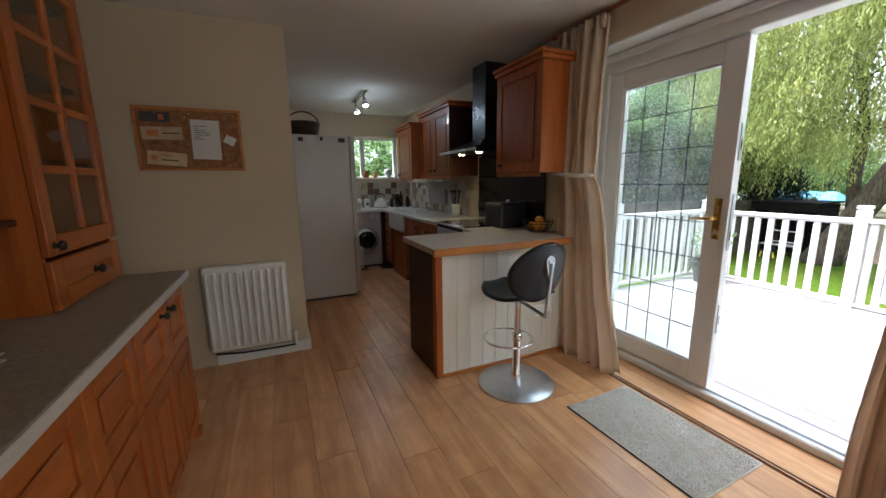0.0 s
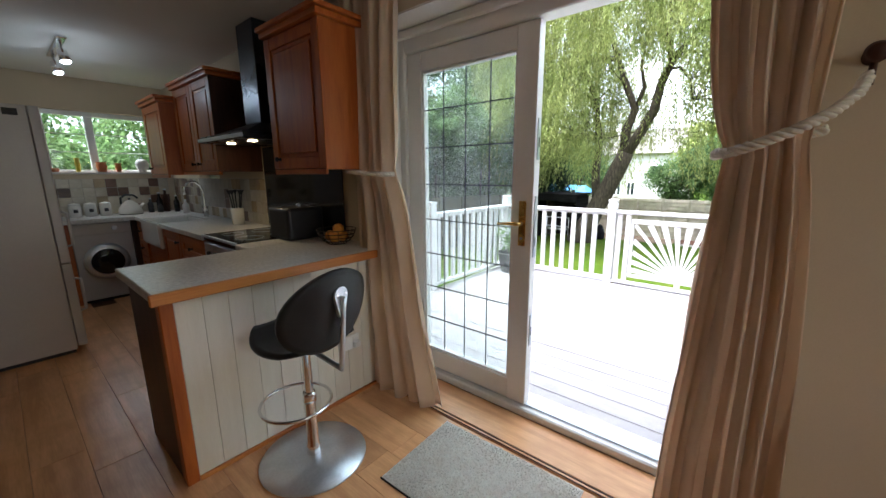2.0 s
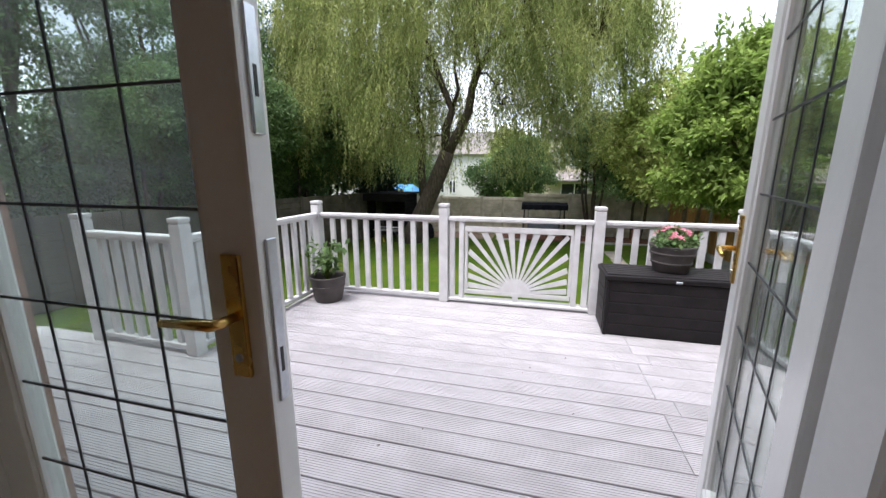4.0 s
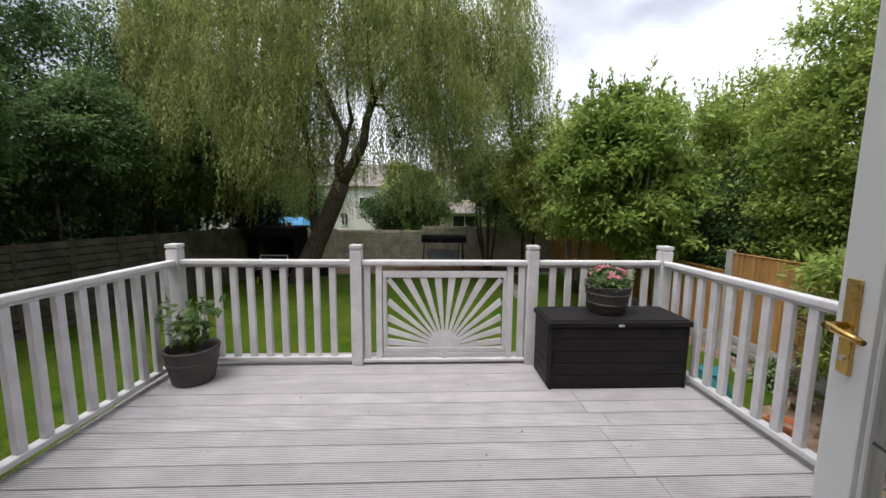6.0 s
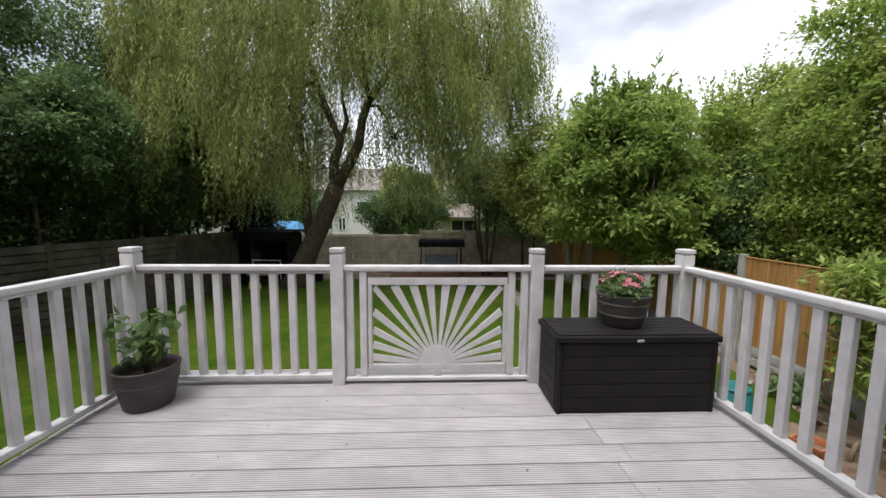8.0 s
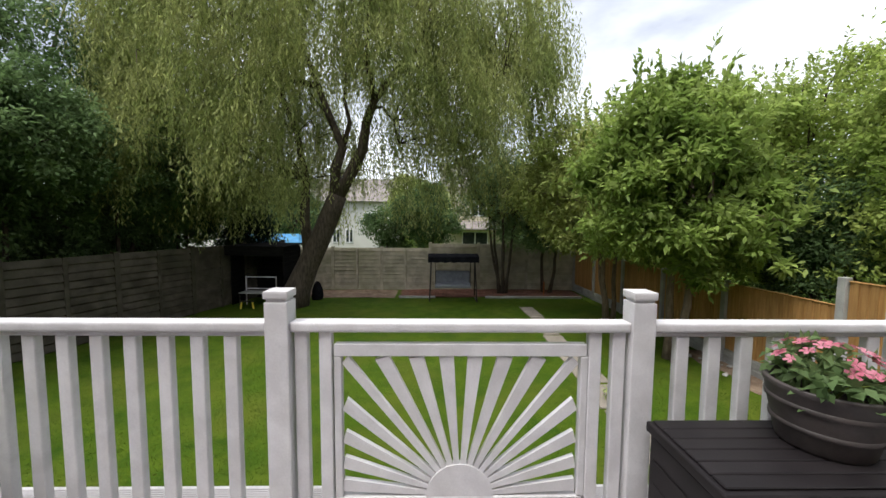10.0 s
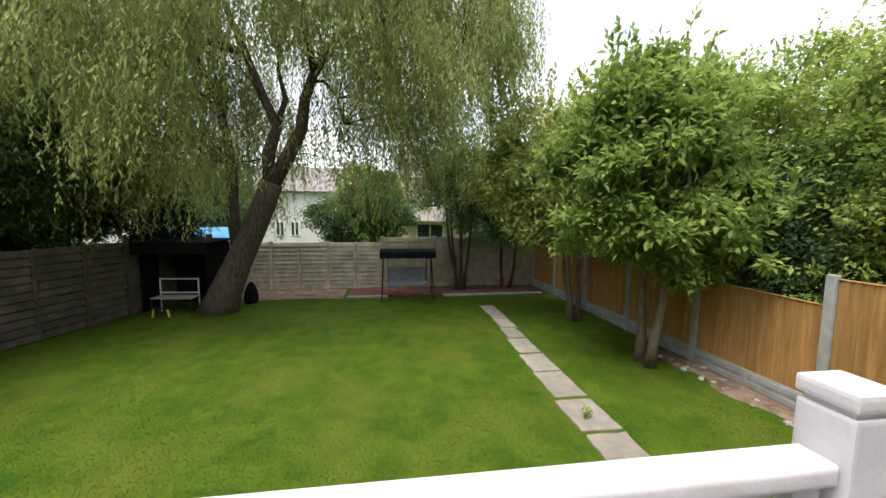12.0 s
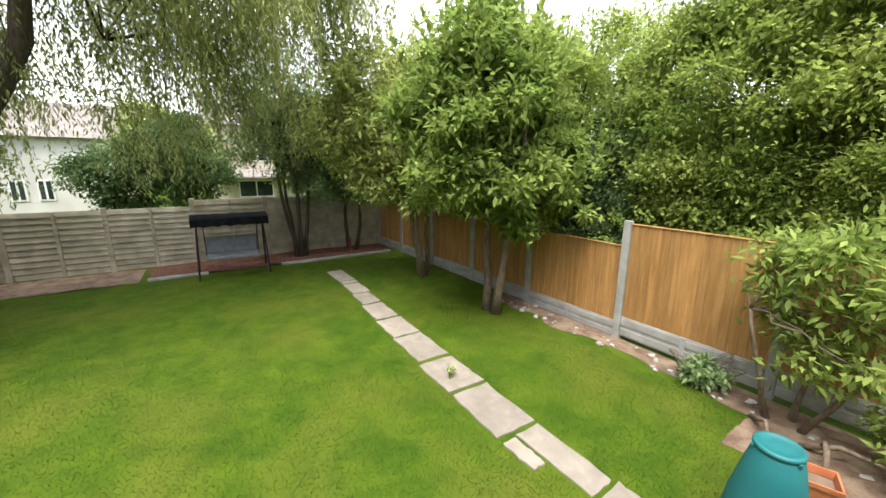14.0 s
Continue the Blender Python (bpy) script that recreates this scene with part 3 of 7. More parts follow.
def door_leaf(name, matrix, label):
    """A leaf 0.875 wide standing along +y from its hinge; its room face looks to -x."""
    wid, z0, z1, st = 0.875, 0.065, 2.06, 0.115
    ob = new(name)
    ob.matrix_world = matrix
    tagged(ob, label, "patio door", "", "structure")
    gz0, gz1 = z0 + 0.125, z1 - 0.11
    part("hinge_stile", cube(-0.03, 0.03, 0.0, st, z0, z1, bevel=0.007, segments=2), W["upvc"], ob)
    lock = part("lock_stile", cube(-0.03, 0.03, wid - st, wid, z0, z1, bevel=0.007, segments=2), W["upvc"], ob)
    part("top_rail", cube(-0.029, 0.029, st + 0.0005, wid - st - 0.0005, gz1, z1 - 0.001, bevel=0.004), W["upvc"], ob)
    part("bottom_rail", cube(-0.029, 0.029, st + 0.0005, wid - st - 0.0005, z0 + 0.001, gz0, bevel=0.004), W["upvc"], ob)
    for yy in (st + 0.001, wid - st - 0.013):
        part("glazing_bead", cube(-0.022, 0.022, yy, yy + 0.012, gz0 + 0.001, gz1 - 0.001, bevel=0.004), W["upvc"], ob)
    for zz in (gz0 + 0.001, gz1 - 0.013):
        part("glazing_bead", cube(-0.022, 0.022, st + 0.014, wid - st - 0.014, zz, zz + 0.012, bevel=0.004), W["upvc"], ob)
    for xx in (-0.008, 0.008):
        pane = part("pane", cube(xx - 0.001, xx + 0.001, st + 0.013, wid - st - 0.013, gz0 + 0.013, gz1 - 0.013), W["door_pane"], ob)
        pane.visible_shadow = False
    n_v, n_h = 4, 8
    for i in range(1, n_v):
        yy = st + (wid - 2 * st) * i / n_v
        part("lead_strip", cube(-0.0125, -0.0095, yy - 0.003, yy + 0.003, gz0 + 0.014, gz1 - 0.014), W["lead"], ob)
    for i in range(1, n_h):
        zz = gz0 + (gz1 - gz0) * i / n_h
        part("lead_strip", cube(-0.0130, -0.0098, st + 0.014, wid - st - 0.014, zz - 0.003, zz + 0.003), W["lead"], ob)
    for s in (-1, 1):
        xa, xb = sorted((s * 0.0305, s * 0.040))
        plate = part("handle_plate", cube(xa, xb, wid - 0.072, wid - 0.034, 0.98, 1.215, bevel=0.004, segments=2), W["brass"], ob, "polished brass handle plate")
        bm = bmesh.new()
        tube(bm, [(s * 0.038, wid - 0.053, 1.10), (s * 0.075, wid - 0.053, 1.10), (s * 0.086, wid - 0.062, 1.10), (s * 0.088, wid - 0.09, 1.10), (s * 0.086, wid - 0.17, 1.094)],
             [0.009, 0.009, 0.010, 0.0095, 0.007], 10)
        part("lever", bm, W["brass"], plate, "", True)
        part("key_cylinder", tube(bmesh.new(), [(s * 0.039, wid - 0.053, 1.02), (s * 0.044, wid - 0.053, 1.02)], 0.008, 12), W["steel"], plate)
    for za, zb in ((1.42, 1.62), (0.92, 1.24), (0.42, 0.60)):
        keep = part("lock_keep", cube(-0.012, 0.014, wid + 0.0005, wid + 0.006, za, zb, bevel=0.0015), W["steel"], ob)
        part("keep_slot", cube(-0.004, 0.004, wid + 0.0061, wid + 0.0068, za + 0.06, za + 0.11), W["black"], keep)
    part("weather_seal", cube(0.0305, 0.034, 0.004, 0.012, z0 + 0.01, z1 - 0.01), W["black"], ob)
    return ob


door_leaf("door_1", Matrix.Translation((2.835, OY1 - 0.055, 0)) @ Matrix.Scale(-1, 4, (0, 1, 0)), "closed white glazed door leaf with a leaded grid and brass handle")
door_leaf("door_2", pose(2.93, OY0 + 0.012, 0, 0, 0, -107.1), "white glazed door leaf swung open over the deck")


def casement(name, x0, x1, y, z0, z1, split, label, bars=2):
    ob = thing(name, (0, y, 0), label, "window", kind="structure")
    fr = 0.05
    for a in ((x0, x0 + fr, z0, z1), (x1 - fr, x1, z0, z1), (x0 + fr, x1 - fr, z0, z0 + fr), (x0 + fr, x1 - fr, z1 - fr, z1)):
        part("window_frame", cube(a[0], a[1], 0.03, 0.10, a[2], a[3], bevel=0.005), W["upvc"], ob)
    part("mullion", cube(split - 0.035, split + 0.035, 0.028, 0.10, z0 + fr, z1 - fr, bevel=0.005), W["upvc"], ob)
    for a, b in ((x0 + fr, split - 0.035), (split + 0.035, x1 - fr)):
        pane = part("pane", cube(a, b, 0.06, 0.064, z0 + fr, z1 - fr), W["pane"], ob)
        pane.visible_shadow = False
        for i in range(1, bars + 1):
            zz = z0 + fr + (z1 - z0 - 2 * fr) * i / (bars + 1)
            part("glazing_bar", cube(a, b, 0.054, 0.059, zz - 0.005, zz + 0.005), W["upvc"], ob)
    part("window_sill", cube(x0 + 0.001, x1 - 0.001, -0.035, 0.028, z0 + 0.002, z0 + 0.026, bevel=0.005), W["white"], ob)
    return ob


casement("window_1", 1.47, 2.46, 6.45, 1.37, 2.06, 1.88, "white two-light kitchen window over the worktop")
# Unseen window, added only to bring fill light into the room.
casement("window_3", 0.85, 2.47, -2.58, 0.85, 2.15, 1.0, "unseen white window added at the back for fill light", 0)
side = thing("window_2", (2.70, 0, 0), "small white window beside the kitchen tap", "window", kind="structure")
for a in ((4.862, 4.90, 1.092, 1.358), (5.40, 5.438, 1.092, 1.358), (4.90, 5.40, 1.092, 1.13), (4.90, 5.40, 1.32, 1.358)):
    part("window_frame", cube(0, 0.06, a[0], a[1], a[2], a[3], bevel=0.004), W["upvc"], side)
part("pane", cube(0.03, 0.034, 4.90, 5.40, 1.13, 1.32), W["pane"], side).visible_shadow = False


# ---- deck ----
DX0, DX1, DY0, DY1, DY2, DXN = 2.975, 6.515, -1.0, 3.60, 5.6, 4.52
bm = bmesh.new()
for xx in (3.0, 3.9, 4.44):
    box(bm, xx, xx + 0.06, DY0, DY2, DECK - 0.20, DECK - 0.030)
for xx in (5.2, 6.25):
    box(bm, xx, xx + 0.06, DY0, DY1, DECK - 0.20, DECK - 0.030)
for yy in (DY0 + 0.02, 0.6, 2.1, DY1 - 0.08):
    box(bm, DX0 + 0.1, DX1 - 0.02, yy, yy + 0.05, DECK - 0.20, DECK - 0.032)
for xx in (3.1, 6.2):
    for yy in (-0.95, 1.1, 3.5):
        box(bm, xx, xx + 0.09, yy, yy + 0.09, LAWN, DECK - 0.2)
box(bm, DX0, DX1 - 0.01, DY0 + 0.01, DY1 - 0.01, DECK - 0.031, DECK - 0.0275)
box(bm, DX0, DXN - 0.01, DY1 - 0.009, DY2 - 0.01, DECK - 0.031, DECK - 0.0275)
structure("deck_frame", bm, W["dark_wood"], "timber joists and legs below the deck", "deck frame")


def railing(name, a, b, label, first=0.10, gap=0.147):
    """A straight run of rail from a to b (x, y), between posts: rails and square balusters."""
    ax, ay = a
    bx, by = b
    length = math.hypot(bx - ax, by - ay)
    ob = thing(name, (ax, ay, DECK), label, "railing", "deck railings", turn=math.degrees(math.atan2(by - ay, bx - ax)))
    bm = cube(0.0, length, -0.038, 0.038, 0.944, 0.991, bevel=0.014, segments=3)
    part("top_rail", bm, W["rail"], ob, "", True)
    part("under_rail", cube(0.0, length, -0.022, 0.022, 0.924, 0.9435, bevel=0.004), W["rail"], ob)
    part("bottom_rail", cube(0.0, length, -0.034, 0.034, 0.045, 0.085, bevel=0.010, segments=2), W["rail"], ob)
    n = int((length - 0.04 - first) / gap) + 1
    me = None
    for i in range(n):
        xx = first + gap * i
        if me is None:
            bal = part("baluster", cube(-0.029, 0.029, -0.02, 0.02, 0.0855, 0.9235, bevel=0.004), W["rail"], ob)
            me = bal.data
        else:
            bal = new("baluster", me)
            bal.parent = ob
        bal.location = (xx, 0, 0)
    return ob


post_master = thing("deck_post", (6.253, 1.945, DECK), "square white-painted deck post with a chamfered cap", "post", "deck posts")
part("shaft", cube(-0.051, 0.051, -0.051, 0.051, 0.0, 1.082, bevel=0.008, segments=2), W["rail"], post_master)
part("cap_neck", cube(-0.043, 0.043, -0.043, 0.043, 1.0825, 1.094), W["rail"], post_master)
bm = cube(-0.054, 0.054, -0.054, 0.054, 1.0945, 1.130, bevel=0.010, segments=2)
part("cap", bm, W["rail"], post_master)
POSTS = {"a": (6.253, 1.945), "b": (6.253, 0.325), "l": (6.253, 3.545), "r": (6.253, -0.93), "n": (4.50, 3.60), "m": (4.53, 4.68)}
for key, (px, py) in POSTS.items():
    if key != "a":
        copy_thing(post_master, pose(px, py, DECK))
P = 0.0515
railing("deck_railing", (6.253, 1.945 + P), (6.253, 3.545 - P), "white-painted timber railing along the deck edge", 0.1665)
railing("deck_railing", (6.253, -0.93 + P), (6.253, 0.325 - P), "white-painted timber railing behind the storage box", 0.125)
end_run = railing("deck_railing", (4.66, -0.93), (6.253 - P, -0.93), "white-painted timber railing along the deck side, ending open near the door", 0.06, 0.1478)
part("foot_block", cube(0.031, 0.089, -0.028, 0.028, 0.0005, 0.0445, bevel=0.003), W["rail"], end_run)
railing("deck_railing", (4.50 + P, 3.60), (6.253 - P, 3.545), "white-painted timber railing along the deck side", 0.0785)
railing("deck_railing", (4.50, 3.60 + P), (4.53, 4.68 - P), "short white-painted timber railing near the house")

# Sunburst panel between the two middle posts.
sun_panel = thing("sunburst_panel", (6.253, 1.135, DECK), "white timber panel with sun rays cut out, under the handrail", "railing panel")
HW = 0.81 - P
part("top_rail", cube(-0.038, 0.038, -HW, HW, 0.944, 0.991, bevel=0.014, segments=3), W["rail"], sun_panel, "", True)
part("bottom_rail", cube(-0.034, 0.034, -HW, HW, 0.024, 0.060, bevel=0.008), W["rail"], sun_panel)
for s in (-1, 1):
    part("baluster", cube(-0.02, 0.02, s * 0.715 - 0.029, s * 0.715 + 0.029, 0.0605, 0.9435, bevel=0.004), W["rail"], sun_panel)
    part("stile", cube(-0.022, 0.022, s * 0.607 - 0.028, s * 0.607 + 0.028, 0.0605, 0.9435, bevel=0.004), W["rail"], sun_panel)
    part("panel_side", cube(-0.020, 0.020, s * 0.557 - 0.021, s * 0.557 + 0.013, 0.165, 0.830, bevel=0.004), W["rail"], sun_panel)
part("panel_top", cube(-0.020, 0.020, -0.570, 0.570, 0.8305, 0.888, bevel=0.004), W["rail"], sun_panel)
part("panel_bottom", cube(-0.020, 0.020, -0.570, 0.570, 0.120, 0.1645, bevel=0.004), W["rail"], sun_panel)
part("foot_block", cube(-0.02, 0.02, -0.03, 0.03, 0.0605, 0.1195, bevel=0.003), W["rail"], sun_panel)
bm = bmesh.new()
arc = [(0.155 * math.cos(math.pi * k / 20), 0.165 + 0.155 * math.sin(math.pi * k / 20)) for k in range(21)]
fr = [bm.verts.new((-0.018, y, z)) for y, z in arc]
bk = [bm.verts.new((0.018, y, z)) for y, z in arc]
bm.faces.new(fr)
bm.faces.new(bk[::-1])
for i in range(21):
    j = (i + 1) % 21
    bm.faces.new((fr[i], bk[i], bk[j], fr[j]))
part("half_disc", bm, W["rail"], sun_panel)
RAYS = 16
for i in range(RAYS):
    ang = math.pi * (i + 0.5) / RAYS
    c, s_ = math.cos(ang), math.sin(ang)
    reach = min(0.536 / abs(c) if abs(c) > 1e-6 else 9, 0.665 / max(s_, 1e-6))
    w0, w1 = 0.012, 0.012 + 0.046 * min(1.0, reach / 0.72)
    bm = bmesh.new()
    pr = Vector((-s_, c))
    quad = []
    for d, w in ((0.152, w0), (reach, w1 * 0.62)):
        for sg in (-1, 1):
            q = Vector((c, s_)) * d + pr * sg * w
            quad.append((max(-0.536, min(0.536, q.x)), 0.1655 + max(0.0, min(0.6645, q.y))))
    order = [quad[0], quad[2], quad[3], quad[1]]
    f0 = [bm.verts.new((-0.012, y, z)) for y, z in order]
    f1 = [bm.verts.new((0.012, y, z)) for y, z in order]
    bm.faces.new(f0)
    bm.faces.new(f1[::-1])
    for k in range(4):
        bm.faces.new((f0[k], f1[k], f1[(k + 1) % 4], f0[(k + 1) % 4]))
    part("ray", bm, W["rail"], sun_panel)


# ---- dining end of the room ----
def raised_door(parent, name, axis, c, u0, u1, z0, z1, out, mat, label=""):
    """A framed cabinet door with a raised field. axis 'x': faces along x at x = c; 'y': faces along y. out: +1 or -1."""
    def slab(a0, a1, b0, b1, d0, d1, bev):
        lo, hi = sorted((c + out * d0, c + out * d1))
        return cube(lo, hi, a0, a1, b0, b1, bevel=bev) if axis == "x" else cube(a0, a1, lo, hi, b0, b1, bevel=bev)
    w = min(0.065, (u1 - u0) * 0.2)
    door = part(name, slab(u0 + w - 0.004, u1 - w + 0.004, z0 + w - 0.004, z1 - w + 0.004, 0.0, 0.010, 0), mat, parent, label)
    for a in ((u0, u0 + w, z0, z1), (u1 - w, u1, z0, z1)):
        part("stile", slab(*a, 0.0, 0.021, 0.003), mat, door)
    for a in ((u0 + w + 0.0005, u1 - w - 0.0005, z0, z0 + w), (u0 + w + 0.0005, u1 - w - 0.0005, z1 - w, z1)):
        part("rail", slab(*a, 0.0, 0.0205, 0.003), mat, door)
    if u1 - u0 > 0.2 and z1 - z0 > 0.25:
        part("raised_field", slab(u0 + w + 0.022, u1 - w - 0.022, z0 + w + 0.022, z1 - w - 0.022, 0.0105, 0.019, 0.006), mat, door)
    return door


def knob(parent, at, direction, mat, r=0.015):
    d = Vector(direction)
    p = Vector(at)
    bm = tube(bmesh.new(), [p, p + d * 0.006, p + d * 0.014, p + d * 0.020, p + d * 0.030, p + d * 0.034], [r * 0.8, r * 0.5, r * 0.45, r, r * 0.9, r * 0.3], 12)
    return part("knob", bm, mat, parent, "", True)


# Sideboard: pine base units under one worktop.
SBX = 0.045
units = ((1.66, 2.36), (0.92, 1.655), (0.18, 0.915), (-0.56, 0.175))
for i, (y0, y1) in enumerate(units):
    un = thing("sideboard_unit", (0, 0, 0), "honey-pine base cabinet with panelled doors and drawers", "cabinet", "sideboard units")
    part("carcass", cube(-0.50, SBX - 0.022, y0 + 0.001, y1 - 0.001, 0.075, 0.868), W["pine"], un)
    part("plinth", cube(-0.48, SBX - 0.06, y0 + 0.001, y1 - 0.001, 0.0, 0.0745), W["pine_y"], un)
    mid = (y0 + y1) / 2
    for a, b, s in ((y0 + 0.008, mid - 0.002, 1), (mid + 0.002, y1 - 0.008, -1)):
        dr = raised_door(un, "drawer_front", "x", SBX - 0.021, a, b, 0.575, 0.855, 1, W["pine_y"])
        d = raised_door(un, "door", "x", SBX - 0.021, a, b, 0.085, 0.567, 1, W["pine"])
        if i != 1:
            knob(dr, (SBX, b - 0.05 if s > 0 else a + 0.05, 0.80), (1, 0, 0), W["iron"])
    if i == 0:
        raised_door(un, "end_panel", "y", y1 - 0.001, -0.48, SBX - 0.03, 0.085, 0.86, 1, W["pine"])
        part("corner_foot", cube(SBX - 0.045, SBX + 0.004, y1 - 0.04, y1 + 0.012, 0.0, 0.05, bevel=0.008), W["pine"], un)
ob = part("sideboard_worktop", cube(-0.52, 0.075, -0.60, 2.375, 0.8685, 0.905, bevel=0.009, segments=3), W["sideboard_top"])
part("front_edge", cube(0.0752, 0.0785, -0.598, 2.3745, 0.8695, 0.9035, bevel=0.0014), W["enamel"], ob, "pale worktop edging")
tagged(ob, "brown-grey laminate worktop with pale edging along the sideboard", "worktop")

# Dresser top: glazed upper cupboard with small drawers.
dr = thing("dresser_top", (0, 0, 0.9055), "dark pine dresser top with small leaded glass panes", "dresser")
hx, y0, y1, h = -0.20, 1.80, 2.36, 1.42
part("side_panel", cube(-0.53, hx - 0.001, y1 - 0.02, y1, 0.0, h), W["pine"], dr)
part("side_panel", cube(-0.53, hx - 0.001, y0, y0 + 0.02, 0.0, h), W["pine"], dr)
part("back_panel", cube(-0.55, -0.531, 0.2, y1, 0.0, h), W["dark_wood"], dr)
part("top_board", cube(-0.55, hx + 0.03, 0.2, y1 + 0.03, h + 0.001, h + 0.03, bevel=0.006), W["pine_y"], dr)
for zz in (0.185, 0.5, 0.8, 1.1):
    part("shelf", cube(-0.53, hx - 0.03, y0 + 0.021, y1 - 0.021, zz, zz + 0.018), W["dark_wood"], dr)
for zz in (0.30, 0.62, 0.94):
    part("open_shelf", cube(-0.53, hx - 0.04, 0.22, y0 - 0.001, zz, zz + 0.02, bevel=0.002), W["dark_wood"], dr)
part("open_side", cube(-0.53, hx, 0.2, 0.22, 0.0, h), W["dark_wood"], dr)
fd = raised_door(dr, "drawer_front", "x", hx, y0, y1, 0.005, 0.175, 1, W["pine_y"])
knob(fd, (hx + 0.02, (y0 + y1) / 2 + 0.02, 0.09), (1, 0, 0), W["iron"], 0.018)
door = part("glazed_door", cube(hx, hx + 0.022, y0, y0 + 0.062, 0.19, h, bevel=0.003), W["pine"], dr, "pine door with a grid of small panes")
part("stile", cube(hx, hx + 0.022, y1 - 0.062, y1, 0.19, h, bevel=0.003), W["pine"], door)
part("rail", cube(hx, hx + 0.0215, y0 + 0.0625, y1 - 0.0625, 0.19, 0.26, bevel=0.003), W["pine_y"], door)
part("rail", cube(hx, hx + 0.0215, y0 + 0.0625, y1 - 0.0625, h - 0.06, h, bevel=0.003), W["pine_y"], door)
mid = (y0 + y1) / 2
part("glazing_bar", cube(hx + 0.002, hx + 0.020, mid - 0.014, mid + 0.014, 0.2605, h - 0.0605, bevel=0.003), W["pine"], door)
for k in range(1, 5):
    zz = 0.26 + (h - 0.32) * k / 5
    for a, b in ((y0 + 0.063, mid - 0.0145), (mid + 0.0145, y1 - 0.063)):
        part("glazing_bar", cube(hx + 0.002, hx + 0.0195, a, b, zz - 0.014, zz + 0.014, bevel=0.003), W["pine_y"], door)
part("pane", cube(hx + 0.008, hx + 0.011, y0 + 0.063, y1 - 0.063, 0.262, h - 0.062), W["pane"], door)
knob(door, (hx + 0.02, y0 + 0.035, 0.225), (1, 0, 0), W["iron"], 0.018)
rk = random.Random(8)
for zz in (0.519, 0.819, 1.119, 0.204):
    for k in range(3):
        yy, rr, hh = y0 + 0.10 + 0.17 * k, rk.uniform(0.025, 0.038), rk.uniform(0.09, 0.15)
        ob = part("drinking_glass", lathe(bmesh.new(), [(0, 0), (rr * 0.8, 0), (rr, hh), (rr - 0.003, hh), (rr * 0.75, 0.006), (0, 0.006)], 14, (-0.36, yy, 0.9055 + zz)), W["pane"], None, "", True)
        tagged(ob, "clear drinking glass on a dresser shelf", "glass", "dresser glasses")
# Lace mat on the worktop.
bm = bmesh.new()
ring = []
for k in range(48):
    r = 0.17 + 0.012 * math.cos(k * math.pi / 1.5)
    ring.append(bm.verts.new((-0.26 + r * math.cos(k * math.pi / 24) * 0.8, 1.33 + r * math.sin(k * math.pi / 24), 0.9062)))
fc = bm.faces.new(ring)
ex = bmesh.ops.extrude_face_region(bm, geom=[fc])
for v in ex["geom"]:
    if isinstance(v, bmesh.types.BMVert):
        v.co.z += 0.003
tagged(part("lace_mat", bm, W["paper"]), "white scalloped lace mat on the sideboard", "mat")

# Radiator on the stub wall.
rad = thing("radiator", (0.0, 3.19, 0.13), "white panel radiator with vertical ribs", "radiator")
RW, RH = 0.535, 0.62
part("panel", cube(0.0, RW, -0.072, -0.052, 0.0, RH, bevel=0.006), W["white"], rad)
nr = 11
rib = None
for k in range(nr):
    xx = RW * (k + 0.5) / nr
    if rib is None:
        rib = part("rib", cube(-0.0125, 0.0125, -0.104, -0.0722, 0.035, RH - 0.035, bevel=0.010, segments=3), W["white"], rad, "", True)
        rib.location = (xx, 0, 0)
    else:
        ob = new("rib", rib.data)
        ob.parent, ob.location = rad, (xx, 0, 0)
part("top_grille", cube(0.003, RW - 0.003, -0.05, -0.012, RH - 0.012, RH + 0.002, bevel=0.003), W["white"], rad)
for xx in (-0.003, RW - 0.002):
    part("side_cover", cube(xx, xx + 0.005, -0.0715, -0.01, 0.02, RH, bevel=0.002), W["white"], rad)
part("bracket", cube(0.1, 0.14, -0.05, 0.009, 0.1, 0.5), W["white"], rad)
part("valve", tube(bmesh.new(), [(RW + 0.03, -0.045, -0.06), (RW + 0.03, -0.045, 0.0), (RW + 0.03, -0.045, 0.03), (RW + 0.03, -0.045, 0.06)], [0.009, 0.012, 0.018, 0.016], 12), W["white"], rad, "", True)
part("pipe", tube(bmesh.new(), [(0.02, -0.03, -0.03), (0.2, -0.03, -0.05), (RW - 0.04, -0.03, -0.055), (RW + 0.02, -0.04, -0.05), (RW + 0.03, -0.045, 0.0)], 0.0075, 8), W["iron"], rad, "dark painted pipe", True)

# Cork board with papers.
cb = thing("cork_board", (-0.265, 3.198, 1.42), "cork notice board in a pine frame with pinned papers", "notice board")
cw, ch = 0.60, 0.40
part("cork_sheet", cube(0.015, cw - 0.015, -0.012, -0.001, 0.015, ch - 0.015), W["cork"], cb)
for a in ((0, cw, 0, 0.018), (0, cw, ch - 0.018, ch), (0, 0.018, 0.0185, ch - 0.0185), (cw - 0.018, cw, 0.0185, ch - 0.0185)):
    part("frame_strip", cube(a[0], a[1], -0.02, 0.0, a[2], a[3], bevel=0.003), W["pine_x"], cb)
def pinned(name, x0, z0, w, hh, tilt, mat, label, category):
    ob = part(name, cube(-w / 2, w / 2, -0.0012, 0.0, -hh / 2, hh / 2), mat)
    ob.matrix_world = pose(-0.265 + x0, 3.1845, 1.42 + z0, 0, tilt, 0)
    tagged(ob, label, category, "papers on the cork board")
    return ob
sheet = pinned("letter", 0.385, 0.20, 0.165, 0.255, 1, W["paper"], "white printed letter pinned to the cork board", "paper")
